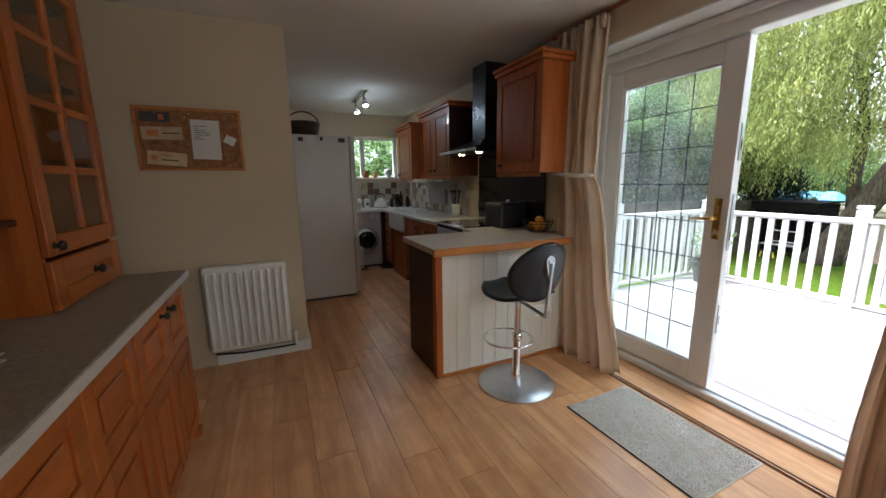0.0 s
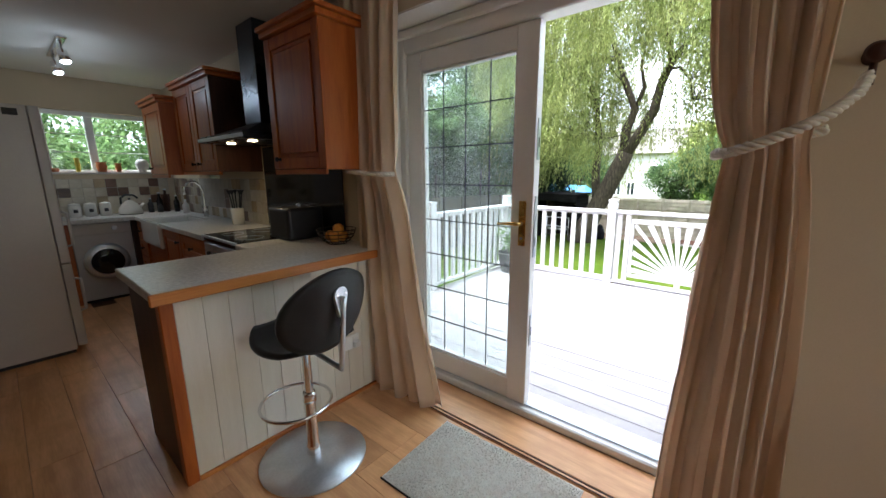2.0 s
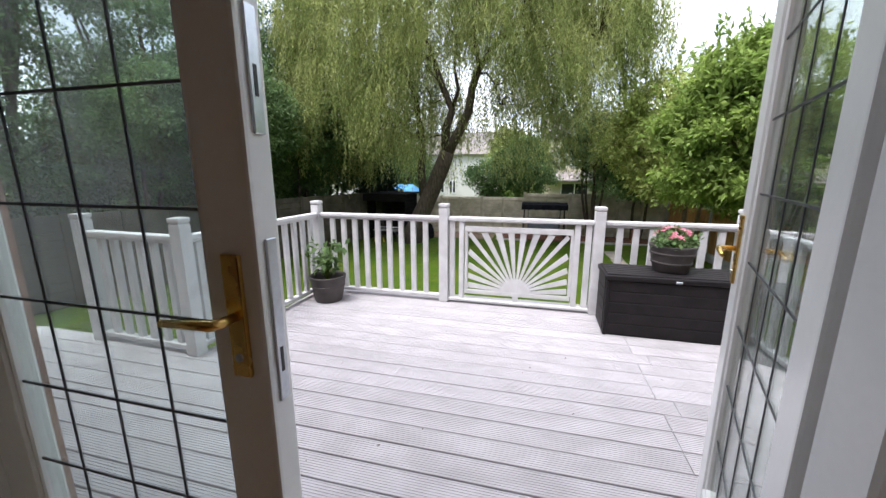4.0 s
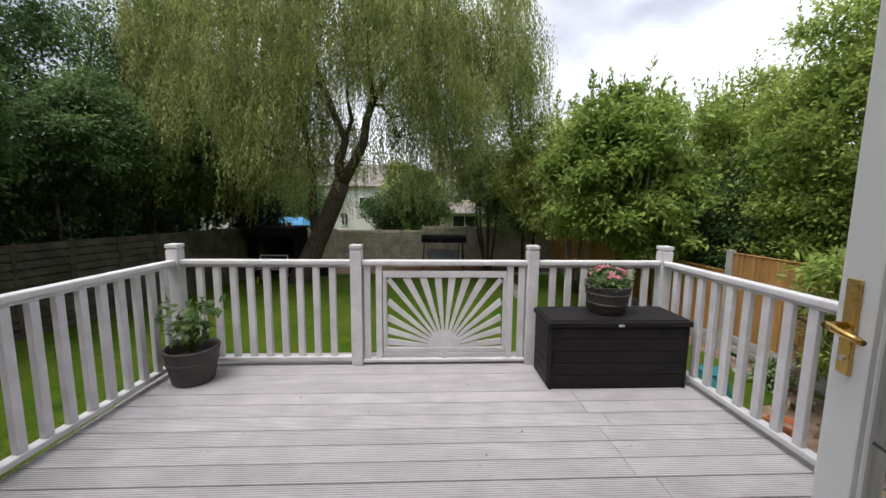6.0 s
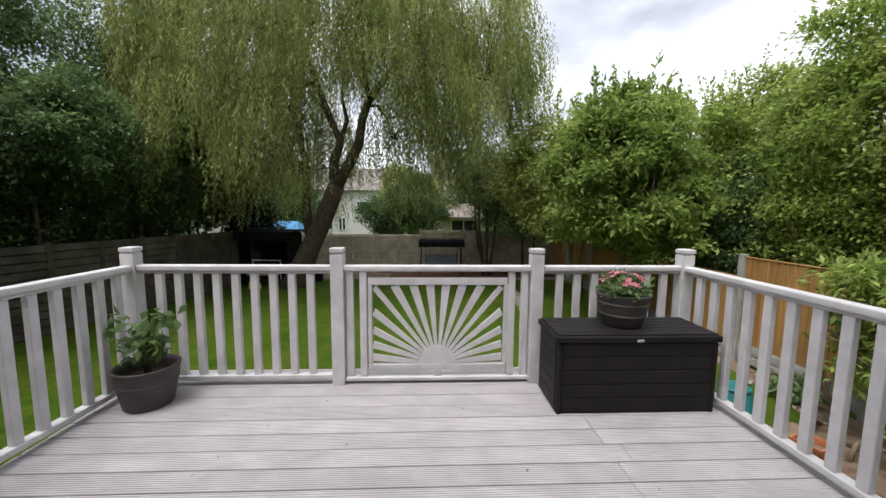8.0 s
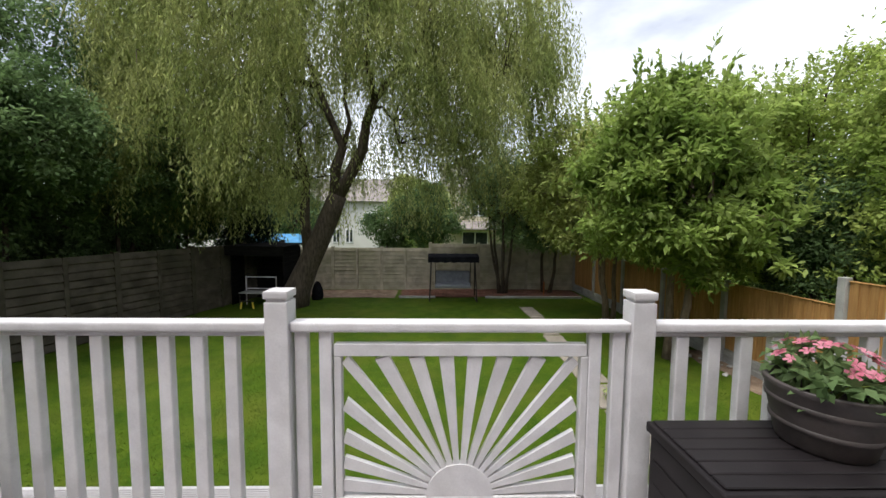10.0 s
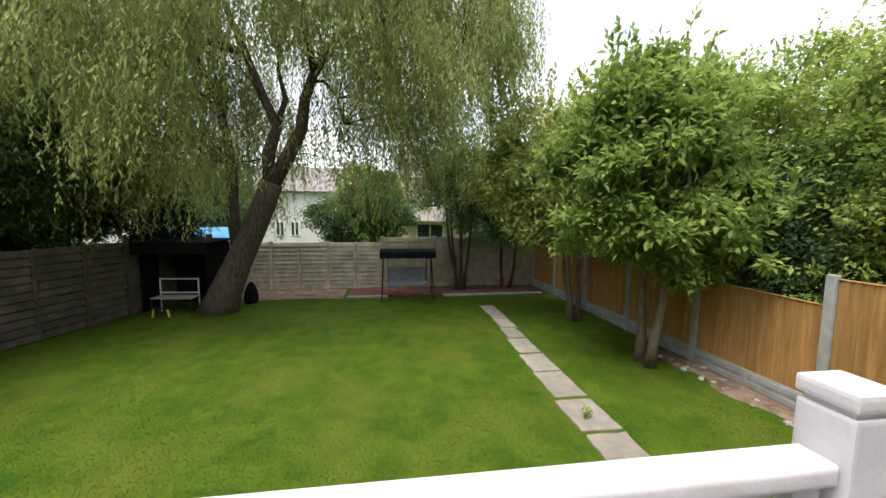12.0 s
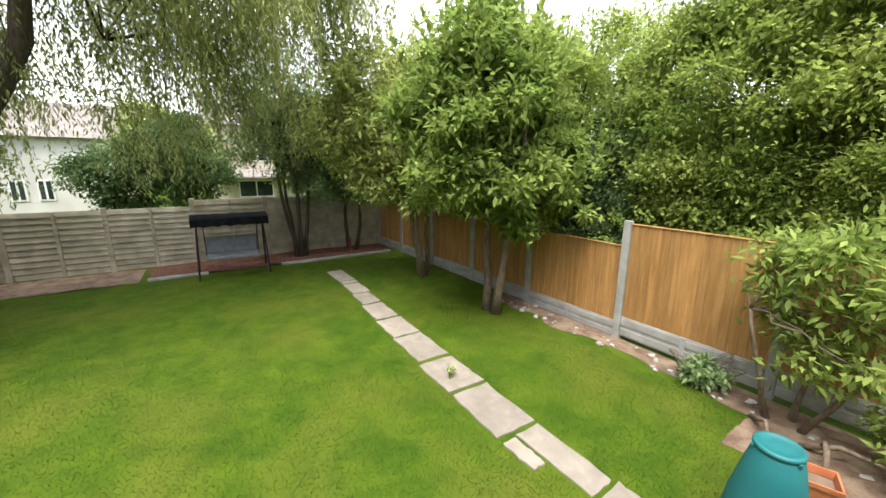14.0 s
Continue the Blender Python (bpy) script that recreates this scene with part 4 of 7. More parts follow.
for k in range(7):
    part("text_line", cube(-0.062, -0.062 + (0.07, 0.02, 0.06, 0.09, 0.085, 0.03, 0.05)[k], -0.0018, -0.0013, 0.085 - 0.014 * k, 0.089 - 0.014 * k), W["ink"], sheet)
c1 = pinned("voucher", 0.145, 0.235, 0.22, 0.08, -1, W["print"], "tan printed voucher pinned to the cork board", "paper")
part("motif", cube(-0.08, -0.02, -0.0018, -0.0013, -0.02, 0.02), W["red_card"], c1)
part("text_line", cube(0.0, 0.09, -0.0018, -0.0013, -0.004, 0.004), W["ink"], c1)
c2 = pinned("voucher", 0.155, 0.075, 0.215, 0.085, 5, W["print"], "tan printed voucher pinned to the cork board", "paper")
part("motif", tube(bmesh.new(), [(-0.07, -0.0018, 0), (-0.07, -0.0013, 0)], 0.018, 14), W["red_card"], c2)
part("text_line", cube(-0.03, 0.06, -0.0018, -0.0013, -0.014, -0.006), W["ink"], c2)
part("text_line", cube(-0.04, 0.03, -0.0018, -0.0013, 0.020, 0.026), W["red_card"], c2)
c3 = pinned("photo_card", 0.115, 0.335, 0.16, 0.06, 0, W["ink"], "dark card with an orange motif pinned to the cork board", "card")
part("motif", cube(0.02, 0.05, -0.0018, -0.0013, -0.016, 0.018), W["red_card"], c3)
pinned("note", 0.525, 0.20, 0.065, 0.055, 28, W["paper"], "small tilted white note pinned to the cork board", "note")
for k in range(12):
    at = (-0.265 + (0.12, 0.28, 0.385, 0.52, 0.56, 0.50, 0.53, 0.545, 0.56, 0.57, 0.515, 0.3)[k], 3.184, 1.42 + (0.36, 0.34, 0.31, 0.225, 0.36, 0.03, 0.03, 0.045, 0.06, 0.08, 0.035, 0.36)[k])
    bm = tube(bmesh.new(), [(0, 0, 0), (0, -0.008, 0), (0, -0.010, 0)], [0.003, 0.0045, 0.002], 8)
    ob = part("push_pin", bm, W["yellow"] if k % 3 else W["red_card"])
    ob.matrix_world = pose(*at)
    tagged(ob, "small coloured push pin in the cork board", "pin", "push pins")

# Curtains held back with rope.
def curtain(name, x, ys_top, ys_tie, ys_foot, z_tie, label, folds, seed, z0=0.02, z1=2.345, depth=0.045, tie_dx=0.0):
    ob = thing(name, (0, 0, 0), label, "curtain", "patio curtains")
    bm = bmesh.new()
    nu, nv = 110, 56
    rg = random.Random(seed)
    ph = [rg.uniform(0, 6.28) for _ in range(4)]
    grid_v = []
    for j in range(nv + 1):
        z = z0 + (z1 - z0) * j / nv
        if z >= z_tie:
            f = (z - z_tie) / (z1 - z_tie)
            e = f ** 0.55
            a, b = ys_tie[0] + (ys_top[0] - ys_tie[0]) * e, ys_tie[1] + (ys_top[1] - ys_tie[1]) * e
        else:
            f = (z_tie - z) / (z_tie - z0)
            e = f ** 0.7
            a, b = ys_tie[0] + (ys_foot[0] - ys_tie[0]) * e, ys_tie[1] + (ys_foot[1] - ys_tie[1]) * e
        pinch = math.exp(-((z - z_tie) / 0.10) ** 2)
        row = []
        for i in range(nu + 1):
            u = i / nu
            y = a + (b - a) * u
            uu = u + 0.018 * math.sin(5 * z + ph[0]) + 0.012 * math.sin(11 * u + ph[1])
            d = depth * (math.sin(2 * math.pi * folds * uu + ph[2]) + 0.45 * math.sin(2 * math.pi * folds * 1.7 * uu + ph[3] + 1.2 * z)) * (1 - 0.25 * pinch)
            d += 0.035 * math.sin(math.pi * u) * (1 + 0.6 * pinch)
            y += 0.010 * math.sin(2 * math.pi * folds * 2 * uu + ph[1]) * (1 - 0.4 * pinch)
            hem = 0.012 * math.sin(2 * math.pi * folds * uu) if j == 0 else 0
            row.append(bm.verts.new((x - d + tie_dx * pinch, y, z + hem)))
        grid_v.append(row)
    for j in range(nv):
        for i in range(nu):
            bm.faces.new((grid_v[j][i], grid_v[j][i + 1], grid_v[j + 1][i + 1], grid_v[j + 1][i]))
    cl = part("cloth", bm, W["curtain"], ob, "", True)
    so = cl.modifiers.new("thickness", "SOLIDIFY")
    so.thickness = 0.003
    y_lo, y_hi = min(ys_top), max(ys_top)
    bm = bmesh.new()
    k = 9
    for i in range(k):
        yy = y_lo + (y_hi - y_lo) * (i + 0.5) / k
        tube(bm, [(x - 0.03 + 0.012 * (i % 2), yy, z1 - 0.075), (x - 0.035 + 0.012 * (i % 2), yy, z1 - 0.03), (x - 0.02 + 0.012 * (i % 2), yy + 0.004, z1 + 0.012)], [0.017, 0.024, 0.018], 8)
    part("pleat_heading", bm, W["curtain"], ob, "gathered pencil-pleat heading", True)
    return ob


curtain("curtain", 2.525, (2.06, 2.50), (2.12, 2.44), (1.80, 2.48), 1.365, "cream curtain gathered at the closed door leaf and tied with rope", 6.3, 3, depth=0.036)
curtain("curtain", 2.515, (0.43, 0.765), (0.46, 0.635), (0.36, 0.715), 1.42, "cream curtain drawn back beside the open door and tied with rope", 6.2, 9, depth=0.046)


def rope(name, path, r, label):
    """Two twisted strands along a path."""
    ob = thing(name, (0, 0, 0), label, "tieback", "curtain tiebacks")
    path = [Vector(p) for p in path]
    dense, dist = [], [0.0]
    for a, b in zip(path, path[1:]):
        m = max(2, int((b - a).length / 0.004))
        dense += [a.lerp(b, i / m) for i in range(m)]
    dense.append(path[-1])
    for a, b in zip(dense, dense[1:]):
        dist.append(dist[-1] + (b - a).length)
    for s in range(3):
        pts = []
        for i, p in enumerate(dense):
            d = (dense[min(i + 1, len(dense) - 1)] - dense[max(i - 1, 0)]).normalized()
            q = d.cross(Vector((0.3, 0.2, 0.93))).normalized()
            w = d.cross(q)
            ang = dist[i] / (r * 4.2) * 2 * math.pi + s * 2.094
            pts.append(p + (q * math.cos(ang) + w * math.sin(ang)) * r * 0.60)
        part("strand", tube(bmesh.new(), pts, r * 0.52, 6), W["rope"], ob, "", True)
    return ob


loop = [(2.50 + 0.098 * math.cos(a) - 0.02, 2.28 + 0.168 * math.sin(a), 1.365 + 0.012 * math.sin(a)) for a in [k * 2 * math.pi / 32 for k in range(33)]]
rope("rope_tieback", loop, 0.013, "cream twisted rope holding the curtain")
loop = [(2.585, 0.42, 1.47), (2.58, 0.60, 1.43), (2.54, 0.655, 1.415), (2.47, 0.66, 1.405), (2.405, 0.62, 1.41), (2.39, 0.56, 1.43), (2.40, 0.49, 1.462), (2.44, 0.43, 1.50), (2.50, 0.385, 1.55), (2.565, 0.365, 1.60)]
rope("rope_tieback", loop, 0.014, "cream twisted rope looped from a wall hook")
hook = thing("tieback_hook", (2.597, 0.36, 1.62), "dark wooden tieback hook on the wall", "hook")
part("rosette", tube(bmesh.new(), [(0, 0, 0.03), (-0.012, 0, 0.03), (-0.05, 0, 0.03), (-0.056, 0, 0.03), (-0.066, 0, 0.03)], [0.022, 0.010, 0.010, 0.026, 0.016], 16), W["dark_wood"], hook, "", True)
part("stem", tube(bmesh.new(), [(-0.03, 0, 0.02), (-0.034, 0.0, -0.02), (-0.03, 0, -0.045)], 0.008, 8), W["dark_wood"], hook, "", True)
pole = thing("curtain_pole", (0, 0, 0), "slim wooden curtain pole above the patio door", "curtain pole")
part("rod", tube(bmesh.new(), [(2.50, 0.20, 2.365), (2.50, 2.55, 2.365)], 0.013, 12), W["pine_y"], pole, "", True)
for yy in (0.20, 2.55):
    part("finial", lathe(bmesh.new(), [(0, -0.022), (0.016, -0.016), (0.022, 0), (0.016, 0.016), (0, 0.022)], 12, (2.50, yy, 2.365)), W["pine_y"], pole, "", True)
for yy in (0.30, 2.48):
    part("bracket", cube(2.50, 2.5985, yy - 0.01, yy + 0.01, 2.355, 2.375), W["pine_y"], pole)

# Rug at the door: backing and short pile.
rug = thing("rug", (2.245, 1.33, 0.0005), "worn pale grey rectangular pile rug on the laminate", "rug", turn=1.5)
part("backing", cube(-0.245, 0.245, -0.375, 0.375, 0.0, 0.006, bevel=0.002), W["rug"], rug)
part("edge_binding", cube(-0.249, -0.2455, -0.376, 0.376, 0.0, 0.007), W["iron"], rug)
rng = np.random.default_rng(4)
n = 34000
bx, by = rng.uniform(-0.24, 0.24, n), rng.uniform(-0.37, 0.37, n)
hh = 0.004 + 0.004 * rng.random(n)
an = rng.uniform(0, 6.28, n)
b0 = np.stack([bx, by, np.full(n, 0.005)], 1)
sd = np.stack([np.cos(an), np.sin(an), np.zeros(n)], 1) * 0.0028
tp = b0 + np.stack([rng.normal(size=n) * 0.004, rng.normal(size=n) * 0.004, hh], 1)
v = np.stack([b0 - sd, b0 + sd, tp], 1).reshape(-1, 3)
fast_mesh("pile", v, np.arange(len(v)).reshape(-1, 3), W["rug"], rug)

# Bar stool: weighted disc, gas column, foot ring, seat and oval back.
st = thing("bar_stool", (1.872, 2.055, 0.0), "black and chrome bar stool with an oval backrest", "bar stool", turn=0)
part("base_disc", lathe(bmesh.new(), [(0, 0), (0.240, 0), (0.248, 0.006), (0.244, 0.012), (0.10, 0.022), (0.04, 0.028), (0, 0.028)], 48), W["steel"], st, "brushed steel disc", True)
part("lower_column", lathe(bmesh.new(), [(0.034, 0.0285), (0.034, 0.075), (0.026, 0.085), (0.026, 0.34), (0.022, 0.35), (0, 0.35)], 20), W["chrome"], st, "", True)
part("upper_column", lathe(bmesh.new(), [(0.020, 0.345), (0.020, 0.60), (0.03, 0.605), (0.03, 0.62), (0, 0.62)], 20), W["chrome"], st, "", True)
part("collar", lathe(bmesh.new(), [(0.027, 0.30), (0.031, 0.305), (0.031, 0.345), (0.027, 0.35)], 20), W["chrome"], st, "", True)
bm = bmesh.new()
rc = Vector((-0.06, 0.01, 0.325))
ring = [rc + Vector((0.155 * math.cos(a), 0.155 * math.sin(a), 0.0)) for a in [k * 2 * math.pi / 40 for k in range(41)]]
part("foot_ring", tube(bm, ring, 0.007, 8, False), W["chrome"], st, "", True)
SD = Vector((-0.17, 0.985, 0))   # the seat faces the worktop
bm = bmesh.new()
g = []
for j in range(17):
    v_ = j / 16
    row = []
    for i in range(17):
        u_ = i / 16
        a_, b_ = (u_ - 0.5) * 2, v_
        w_ = 0.20 * math.sqrt(max(0.02, 1 - (b_ - 0.45) ** 2 * 2.6))
        p = SD * (b_ * 0.40 - 0.17) + Vector((-SD.y, SD.x, 0)) * a_ * w_
        p.z = 0.640 + 0.03 * max(0, (0.25 - b_)) * 2 + 0.008 * (a_ ** 2) - 0.015 * math.sin(b_ * math.pi) + 0.03 * max(0, b_ - 0.7) * 2
        row.append(bm.verts.new(p))
    g.append(row)
for j in range(16):
    for i in range(16):
        bm.faces.new((g[j][i], g[j][i + 1], g[j + 1][i + 1], g[j + 1][i]))
seat = part("seat", bm, W["leather"], st, "black padded seat", True)
so = seat.modifiers.new("thickness", "SOLIDIFY")
so.thickness, so.offset = 0.020, 1.0
bm = bmesh.new()
side_v = Vector((-SD.y, SD.x, 0))
back_c = -SD * 0.185 + side_v * 0.02 + Vector((0, 0, 0.80))
bm_c = bm.verts.new(back_c - SD * 0.03)
rings = []
for r_i in range(1, 9):
    rr = r_i / 8
    row = []
    for k in range(40):
        a_ = 2 * math.pi * k / 40
        lx, lz = 0.232 * rr * math.cos(a_), 0.178 * rr * math.sin(a_)
        p = back_c + side_v * lx + Vector((0, 0, lz)) - SD * (0.03 - 0.05 * (lx / 0.232) ** 2) - SD * 0.10 * (lz / 0.165) * 0.35
        row.append(bm.verts.new(p))
    rings.append(row)
for k in range(40):
    bm.faces.new((bm_c, rings[0][k], rings[0][(k + 1) % 40]))
for a_, b_ in zip(rings, rings[1:]):
    for k in range(40):
        bm.faces.new((a_[k], b_[k], b_[(k + 1) % 40], a_[(k + 1) % 40]))
bk = part("backrest", bm, W["leather"], st, "black oval backrest", True)
so = bk.modifiers.new("thickness", "SOLIDIFY")
so.thickness, so.offset = 0.022, 0.0
strut = []
for p in ((0.02, 0.585), (-0.16, 0.545), (-0.225, 0.53), (-0.235, 0.60), (-0.25, 0.75), (-0.262, 0.86)):
    q = SD * p[0]
    strut.append((q.x, q.y, p[1]))
part("back_strut", tube(bmesh.new(), strut, [0.012, 0.012, 0.013, 0.012, 0.012, 0.011], 8), W["steel"], st, "", True)
bm = bmesh.new()
drop = [(0.036 * math.sin(k * math.pi / 8), 0.868 + 0.036 * math.cos(k * math.pi / 8)) for k in range(-5, 6)] + [(0.014, 0.775), (-0.014, 0.775)]
fa = [bm.verts.new(-SD * 0.236 + side_v * u_ + Vector((0, 0, z_))) for u_, z_ in drop]
fb = [bm.verts.new(-SD * 0.252 + side_v * u_ + Vector((0, 0, z_))) for u_, z_ in drop]
bm.faces.new(fa)
bm.faces.new(fb[::-1])
for k in range(len(drop)):
    q = (k + 1) % len(drop)
    bm.faces.new((fa[k], fb[k], fb[q], fa[q]))
bmesh.ops.recalc_face_normals(bm, faces=bm.faces)
fl = part("strut_plate", bm, W["steel"], st, "drop-shaped steel plate")
for s in (-1, 1):
    q = -SD * 0.2525 + side_v * 0.02 * s + Vector((0, 0, 0.872))
    part("screw", tube(bmesh.new(), [tuple(q), tuple(q - SD * 0.003)], 0.005, 8), W["chrome"], fl)

# ---- peninsula ----
pen = thing("peninsula", (0, 0, 0), "peninsula cupboard with cream boarding and oak trim", "cabinet")
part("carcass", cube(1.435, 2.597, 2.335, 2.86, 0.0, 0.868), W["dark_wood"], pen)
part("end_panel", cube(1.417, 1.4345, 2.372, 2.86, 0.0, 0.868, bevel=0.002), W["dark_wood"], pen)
part("corner_post", cube(1.412, 1.462, 2.315, 2.371, 0.0, 0.868, bevel=0.004), W["pine"], pen, "honey-pine corner post")
part("board_backing", cube(1.4625, 2.597, 2.3292, 2.3346, 0.022, 0.866), W["cream_board"], pen)
bd = None
nb = 11
pw = (2.597 - 1.4625) / nb
for k in range(nb):
    if bd is None:
        bd = part("board", cube(0.0006, pw - 0.0006, 2.3215, 2.3290, 0.022, 0.866, bevel=0.002), W["cream_board"], pen)
        bd.location = (1.4625, 0, 0)
    else:
        ob = new("board", bd.data)
        ob.parent, ob.location = pen, (1.4625 + pw * k, 0, 0)
part("floor_bead", cube(1.4625, 2.597, 2.310, 2.3335, 0.0, 0.021, bevel=0.003), W["pine_x"], pen)
ob = part("peninsula_worktop", cube(1.385, 2.597, 2.268, 2.90, 0.8685, 0.910, bevel=0.004), W["worktop"])
tagged(ob, "speckled grey laminate worktop on the peninsula", "worktop")
lip = part("edge_strip", cube(1.375, 2.56, 2.248, 2.2675, 0.862, 0.9105, bevel=0.005), W["pine_x"], ob, "oak edge strip")
sk = thing("socket", (2.29, 2.3205, 0.36), "white double wall socket with a plug", "socket")
part("plate", cube(-0.073, 0.073, -0.010, 0.0, -0.043, 0.043, bevel=0.003), W["upvc"], sk)
for s in (-1, 1):
    part("switch", cube(s * 0.03 - 0.006, s * 0.03 + 0.006, -0.0135, -0.0102, 0.012, 0.032, bevel=0.001), W["upvc"], sk)
part("plug", cube(0.018, 0.062, -0.045, -0.0136, -0.03, 0.008, bevel=0.006), W["upvc"], sk)
bowl = thing("fruit_basket", (2.46, 2.62, 0.9105), "dark wire fruit basket on the peninsula", "basket")
for k in range(5):
    r, z = (0.06, 0.085, 0.105, 0.118, 0.125)[k], (0.004, 0.022, 0.045, 0.07, 0.095)[k]
    part("wire_ring", tube(bmesh.new(), [(r * math.cos(a), r * math.sin(a), z) for a in [q * 2 * math.pi / 28 for q in range(29)]], 0.003, 6, False), W["iron"], bowl, "", True)
for k in range(12):
    a = k * math.pi / 6
    part("wire", tube(bmesh.new(), [(r * math.cos(a), r * math.sin(a), z) for r, z in ((0.06, 0.004), (0.085, 0.022), (0.105, 0.045), (0.118, 0.07), (0.125, 0.095))], 0.002, 5), W["iron"], bowl)
for k, (dx, dy, dz) in enumerate(((-0.03, -0.02, 0.045), (0.045, 0.0, 0.045), (-0.01, 0.055, 0.047), (0.01, -0.005, 0.095))):
    ob = part("orange", lathe(bmesh.new(), [(0, -0.036), (0.02, -0.031), (0.035, -0.012), (0.036, 0.008), (0.024, 0.028), (0.004, 0.034), (0, 0.032)], 16), W["orange"], None, "", True)
    ob.location = (2.46 + dx, 2.62 + dy, 0.9105 + dz)
    tagged(ob, "ripe orange in the wire fruit basket", "fruit", "oranges in the basket")

# ---- kitchen ----
KX = 2.03
def base_unit(y0, y1, label, doors=1, drawers=False):
    un = thing("kitchen_unit", (0, 0, 0), label, "cabinet", "kitchen base units")
    part("carcass", cube(KX + 0.022, 2.597, y0 + 0.001, y1 - 0.001, 0.10, 0.868), W["pine"], un)
    part("plinth", cube(KX + 0.07, 2.597, y0 + 0.001, y1 - 0.001, 0.0, 0.0995), W["dark_wood"], un)
    if drawers:
        for k in range(4):
            z0 = 0.11 + 0.188 * k
            d = raised_door(un, "drawer_front", "x", KX + 0.021, y0 + 0.004, y1 - 0.004, z0, z0 + 0.18, -1, W["pine_y"])
            knob(d, (KX, (y0 + y1) / 2, z0 + 0.09), (-1, 0, 0), W["iron"])
    else:
        w = (y1 - y0) / doors
        for k in range(doors):
            d = raised_door(un, "door", "x", KX + 0.021, y0 + w * k + 0.004, y0 + w * (k + 1) - 0.004, 0.11, 0.86, -1, W["pine"])
            knob(d, (KX, y0 + w * k + 0.05, 0.78), (-1, 0, 0), W["iron"])
    return un


base_unit(2.905, 3.10, "narrow pine base unit beside the oven")
base_unit(3.72, 4.30, "pine drawer unit under the worktop", drawers=True)
base_unit(4.305, 4.82, "pine base unit next to the sink")
base_unit(5.46, 5.78, "pine drawer unit in the kitchen corner", drawers=True)
ov = thing("oven", (0, 0, 0), "black built-in oven with a steel handle", "oven")
part("body", cube(KX + 0.02, 2.597, 3.105, 3.715, 0.08, 0.868), W["black"], ov)
dd = part("door", cube(KX - 0.005, KX + 0.0195, 3.11, 3.71, 0.12, 0.70, bevel=0.004), W["hob"], ov, "black glass oven door")
part("handle", tube(bmesh.new(), [(KX - 0.006, 3.16, 0.66), (KX - 0.04, 3.17, 0.66), (KX - 0.045, 3.41, 0.66), (KX - 0.04, 3.65, 0.66), (KX - 0.006, 3.66, 0.66)], 0.009, 8), W["steel"], dd, "", True)
cp = part("control_panel", cube(KX - 0.004, KX + 0.0195, 3.11, 3.71, 0.71, 0.86, bevel=0.003), W["steel"], ov)
for k in range(5):
    part("dial", tube(bmesh.new(), [(KX - 0.0045, 3.2 + 0.1 * k, 0.785), (KX - 0.026, 3.2 + 0.1 * k, 0.785)], [0.019, 0.016], 14), W["black"], cp)
for y0, y1 in ((2.903, 3.105), (3.715, 4.83), (5.45, 5.79)):
    ob = part("kitchen_worktop", cube(KX - 0.015, 2.597, y0, y1, 0.8685, 0.910, bevel=0.004), W["worktop"])
    tagged(ob, "speckled grey laminate kitchen worktop", "worktop", "kitchen worktops")
ob = part("kitchen_worktop", cube(0.70, 2.597, 5.793, 6.397, 0.8685, 0.910, bevel=0.004), W["worktop"])
tagged(ob, "speckled grey laminate worktop under the kitchen window", "worktop", "kitchen worktops")
hb = thing("hob", (0, 0, 0.8685), "black glass ceramic hob with a steel front trim", "hob")
part("glass_plate", cube(KX, 2.56, 3.107, 3.713, 0.0, 0.048, bevel=0.003), W["hob"], hb)
part("front_trim", cube(KX - 0.014, KX - 0.0005, 3.107, 3.713, 0.030, 0.050, bevel=0.002), W["steel"], hb)
for dx, dy, r in ((0.15, 0.16, 0.09), (0.15, 0.44, 0.075), (0.38, 0.16, 0.075), (0.38, 0.44, 0.09)):
    part("zone_ring", tube(bmesh.new(), [(KX + dx + r * math.cos(a), 3.107 + dy + r * math.sin(a), 0.0484) for a in [q * 2 * math.pi / 32 for q in range(33)]], 0.0012, 4, False), W["steel"], hb)
sn = thing("sink", (0, 0, 0), "white ceramic belfast sink set in the worktop", "sink")
sx0, sx1, sy0, sy1 = KX - 0.03, 2.45, 4.835, 5.445
for a in ((sx0, sx0 + 0.03, sy0, sy1), (sx1 - 0.03, sx1, sy0, sy1), (sx0 + 0.0305, sx1 - 0.0305, sy0, sy0 + 0.03), (sx0 + 0.0305, sx1 - 0.0305, sy1 - 0.03, sy1)):
    part("sink_wall", cube(a[0], a[1], a[2], a[3], 0.68, 0.905, bevel=0.008, segments=2), W["ceramic"], sn)
part("sink_base", cube(sx0 + 0.01, sx1 - 0.01, sy0 + 0.01, sy1 - 0.01, 0.66, 0.70, bevel=0.006), W["ceramic"], sn)
part("under_unit", cube(KX + 0.02, 2.597, sy0, sy1, 0.0, 0.659), W["pine"], sn)
part("back_ledge", cube(sx1 + 0.001, 2.597, sy0, sy1, 0.8685, 0.910), W["worktop"], sn)
tap = thing("tap", (2.52, 5.14, 0.9105), "tall chrome swan-neck kitchen tap", "tap")
part("spout", tube(bmesh.new(), [(0, 0, 0), (0, 0, 0.10), (0, 0, 0.26), (-0.02, 0, 0.33), (-0.07, 0, 0.375), (-0.13, 0, 0.37), (-0.17, 0, 0.32), (-0.175, 0, 0.24)], [0.022, 0.014, 0.012, 0.012, 0.012, 0.012, 0.012, 0.013], 12), W["chrome"], tap, "", True)
for s in (-1, 1):
    part("handle", tube(bmesh.new(), [(0, 0, 0.06), (0, s * 0.05, 0.065), (0, s * 0.06, 0.09)], [0.010, 0.009, 0.012], 8), W["chrome"], tap, "", True)


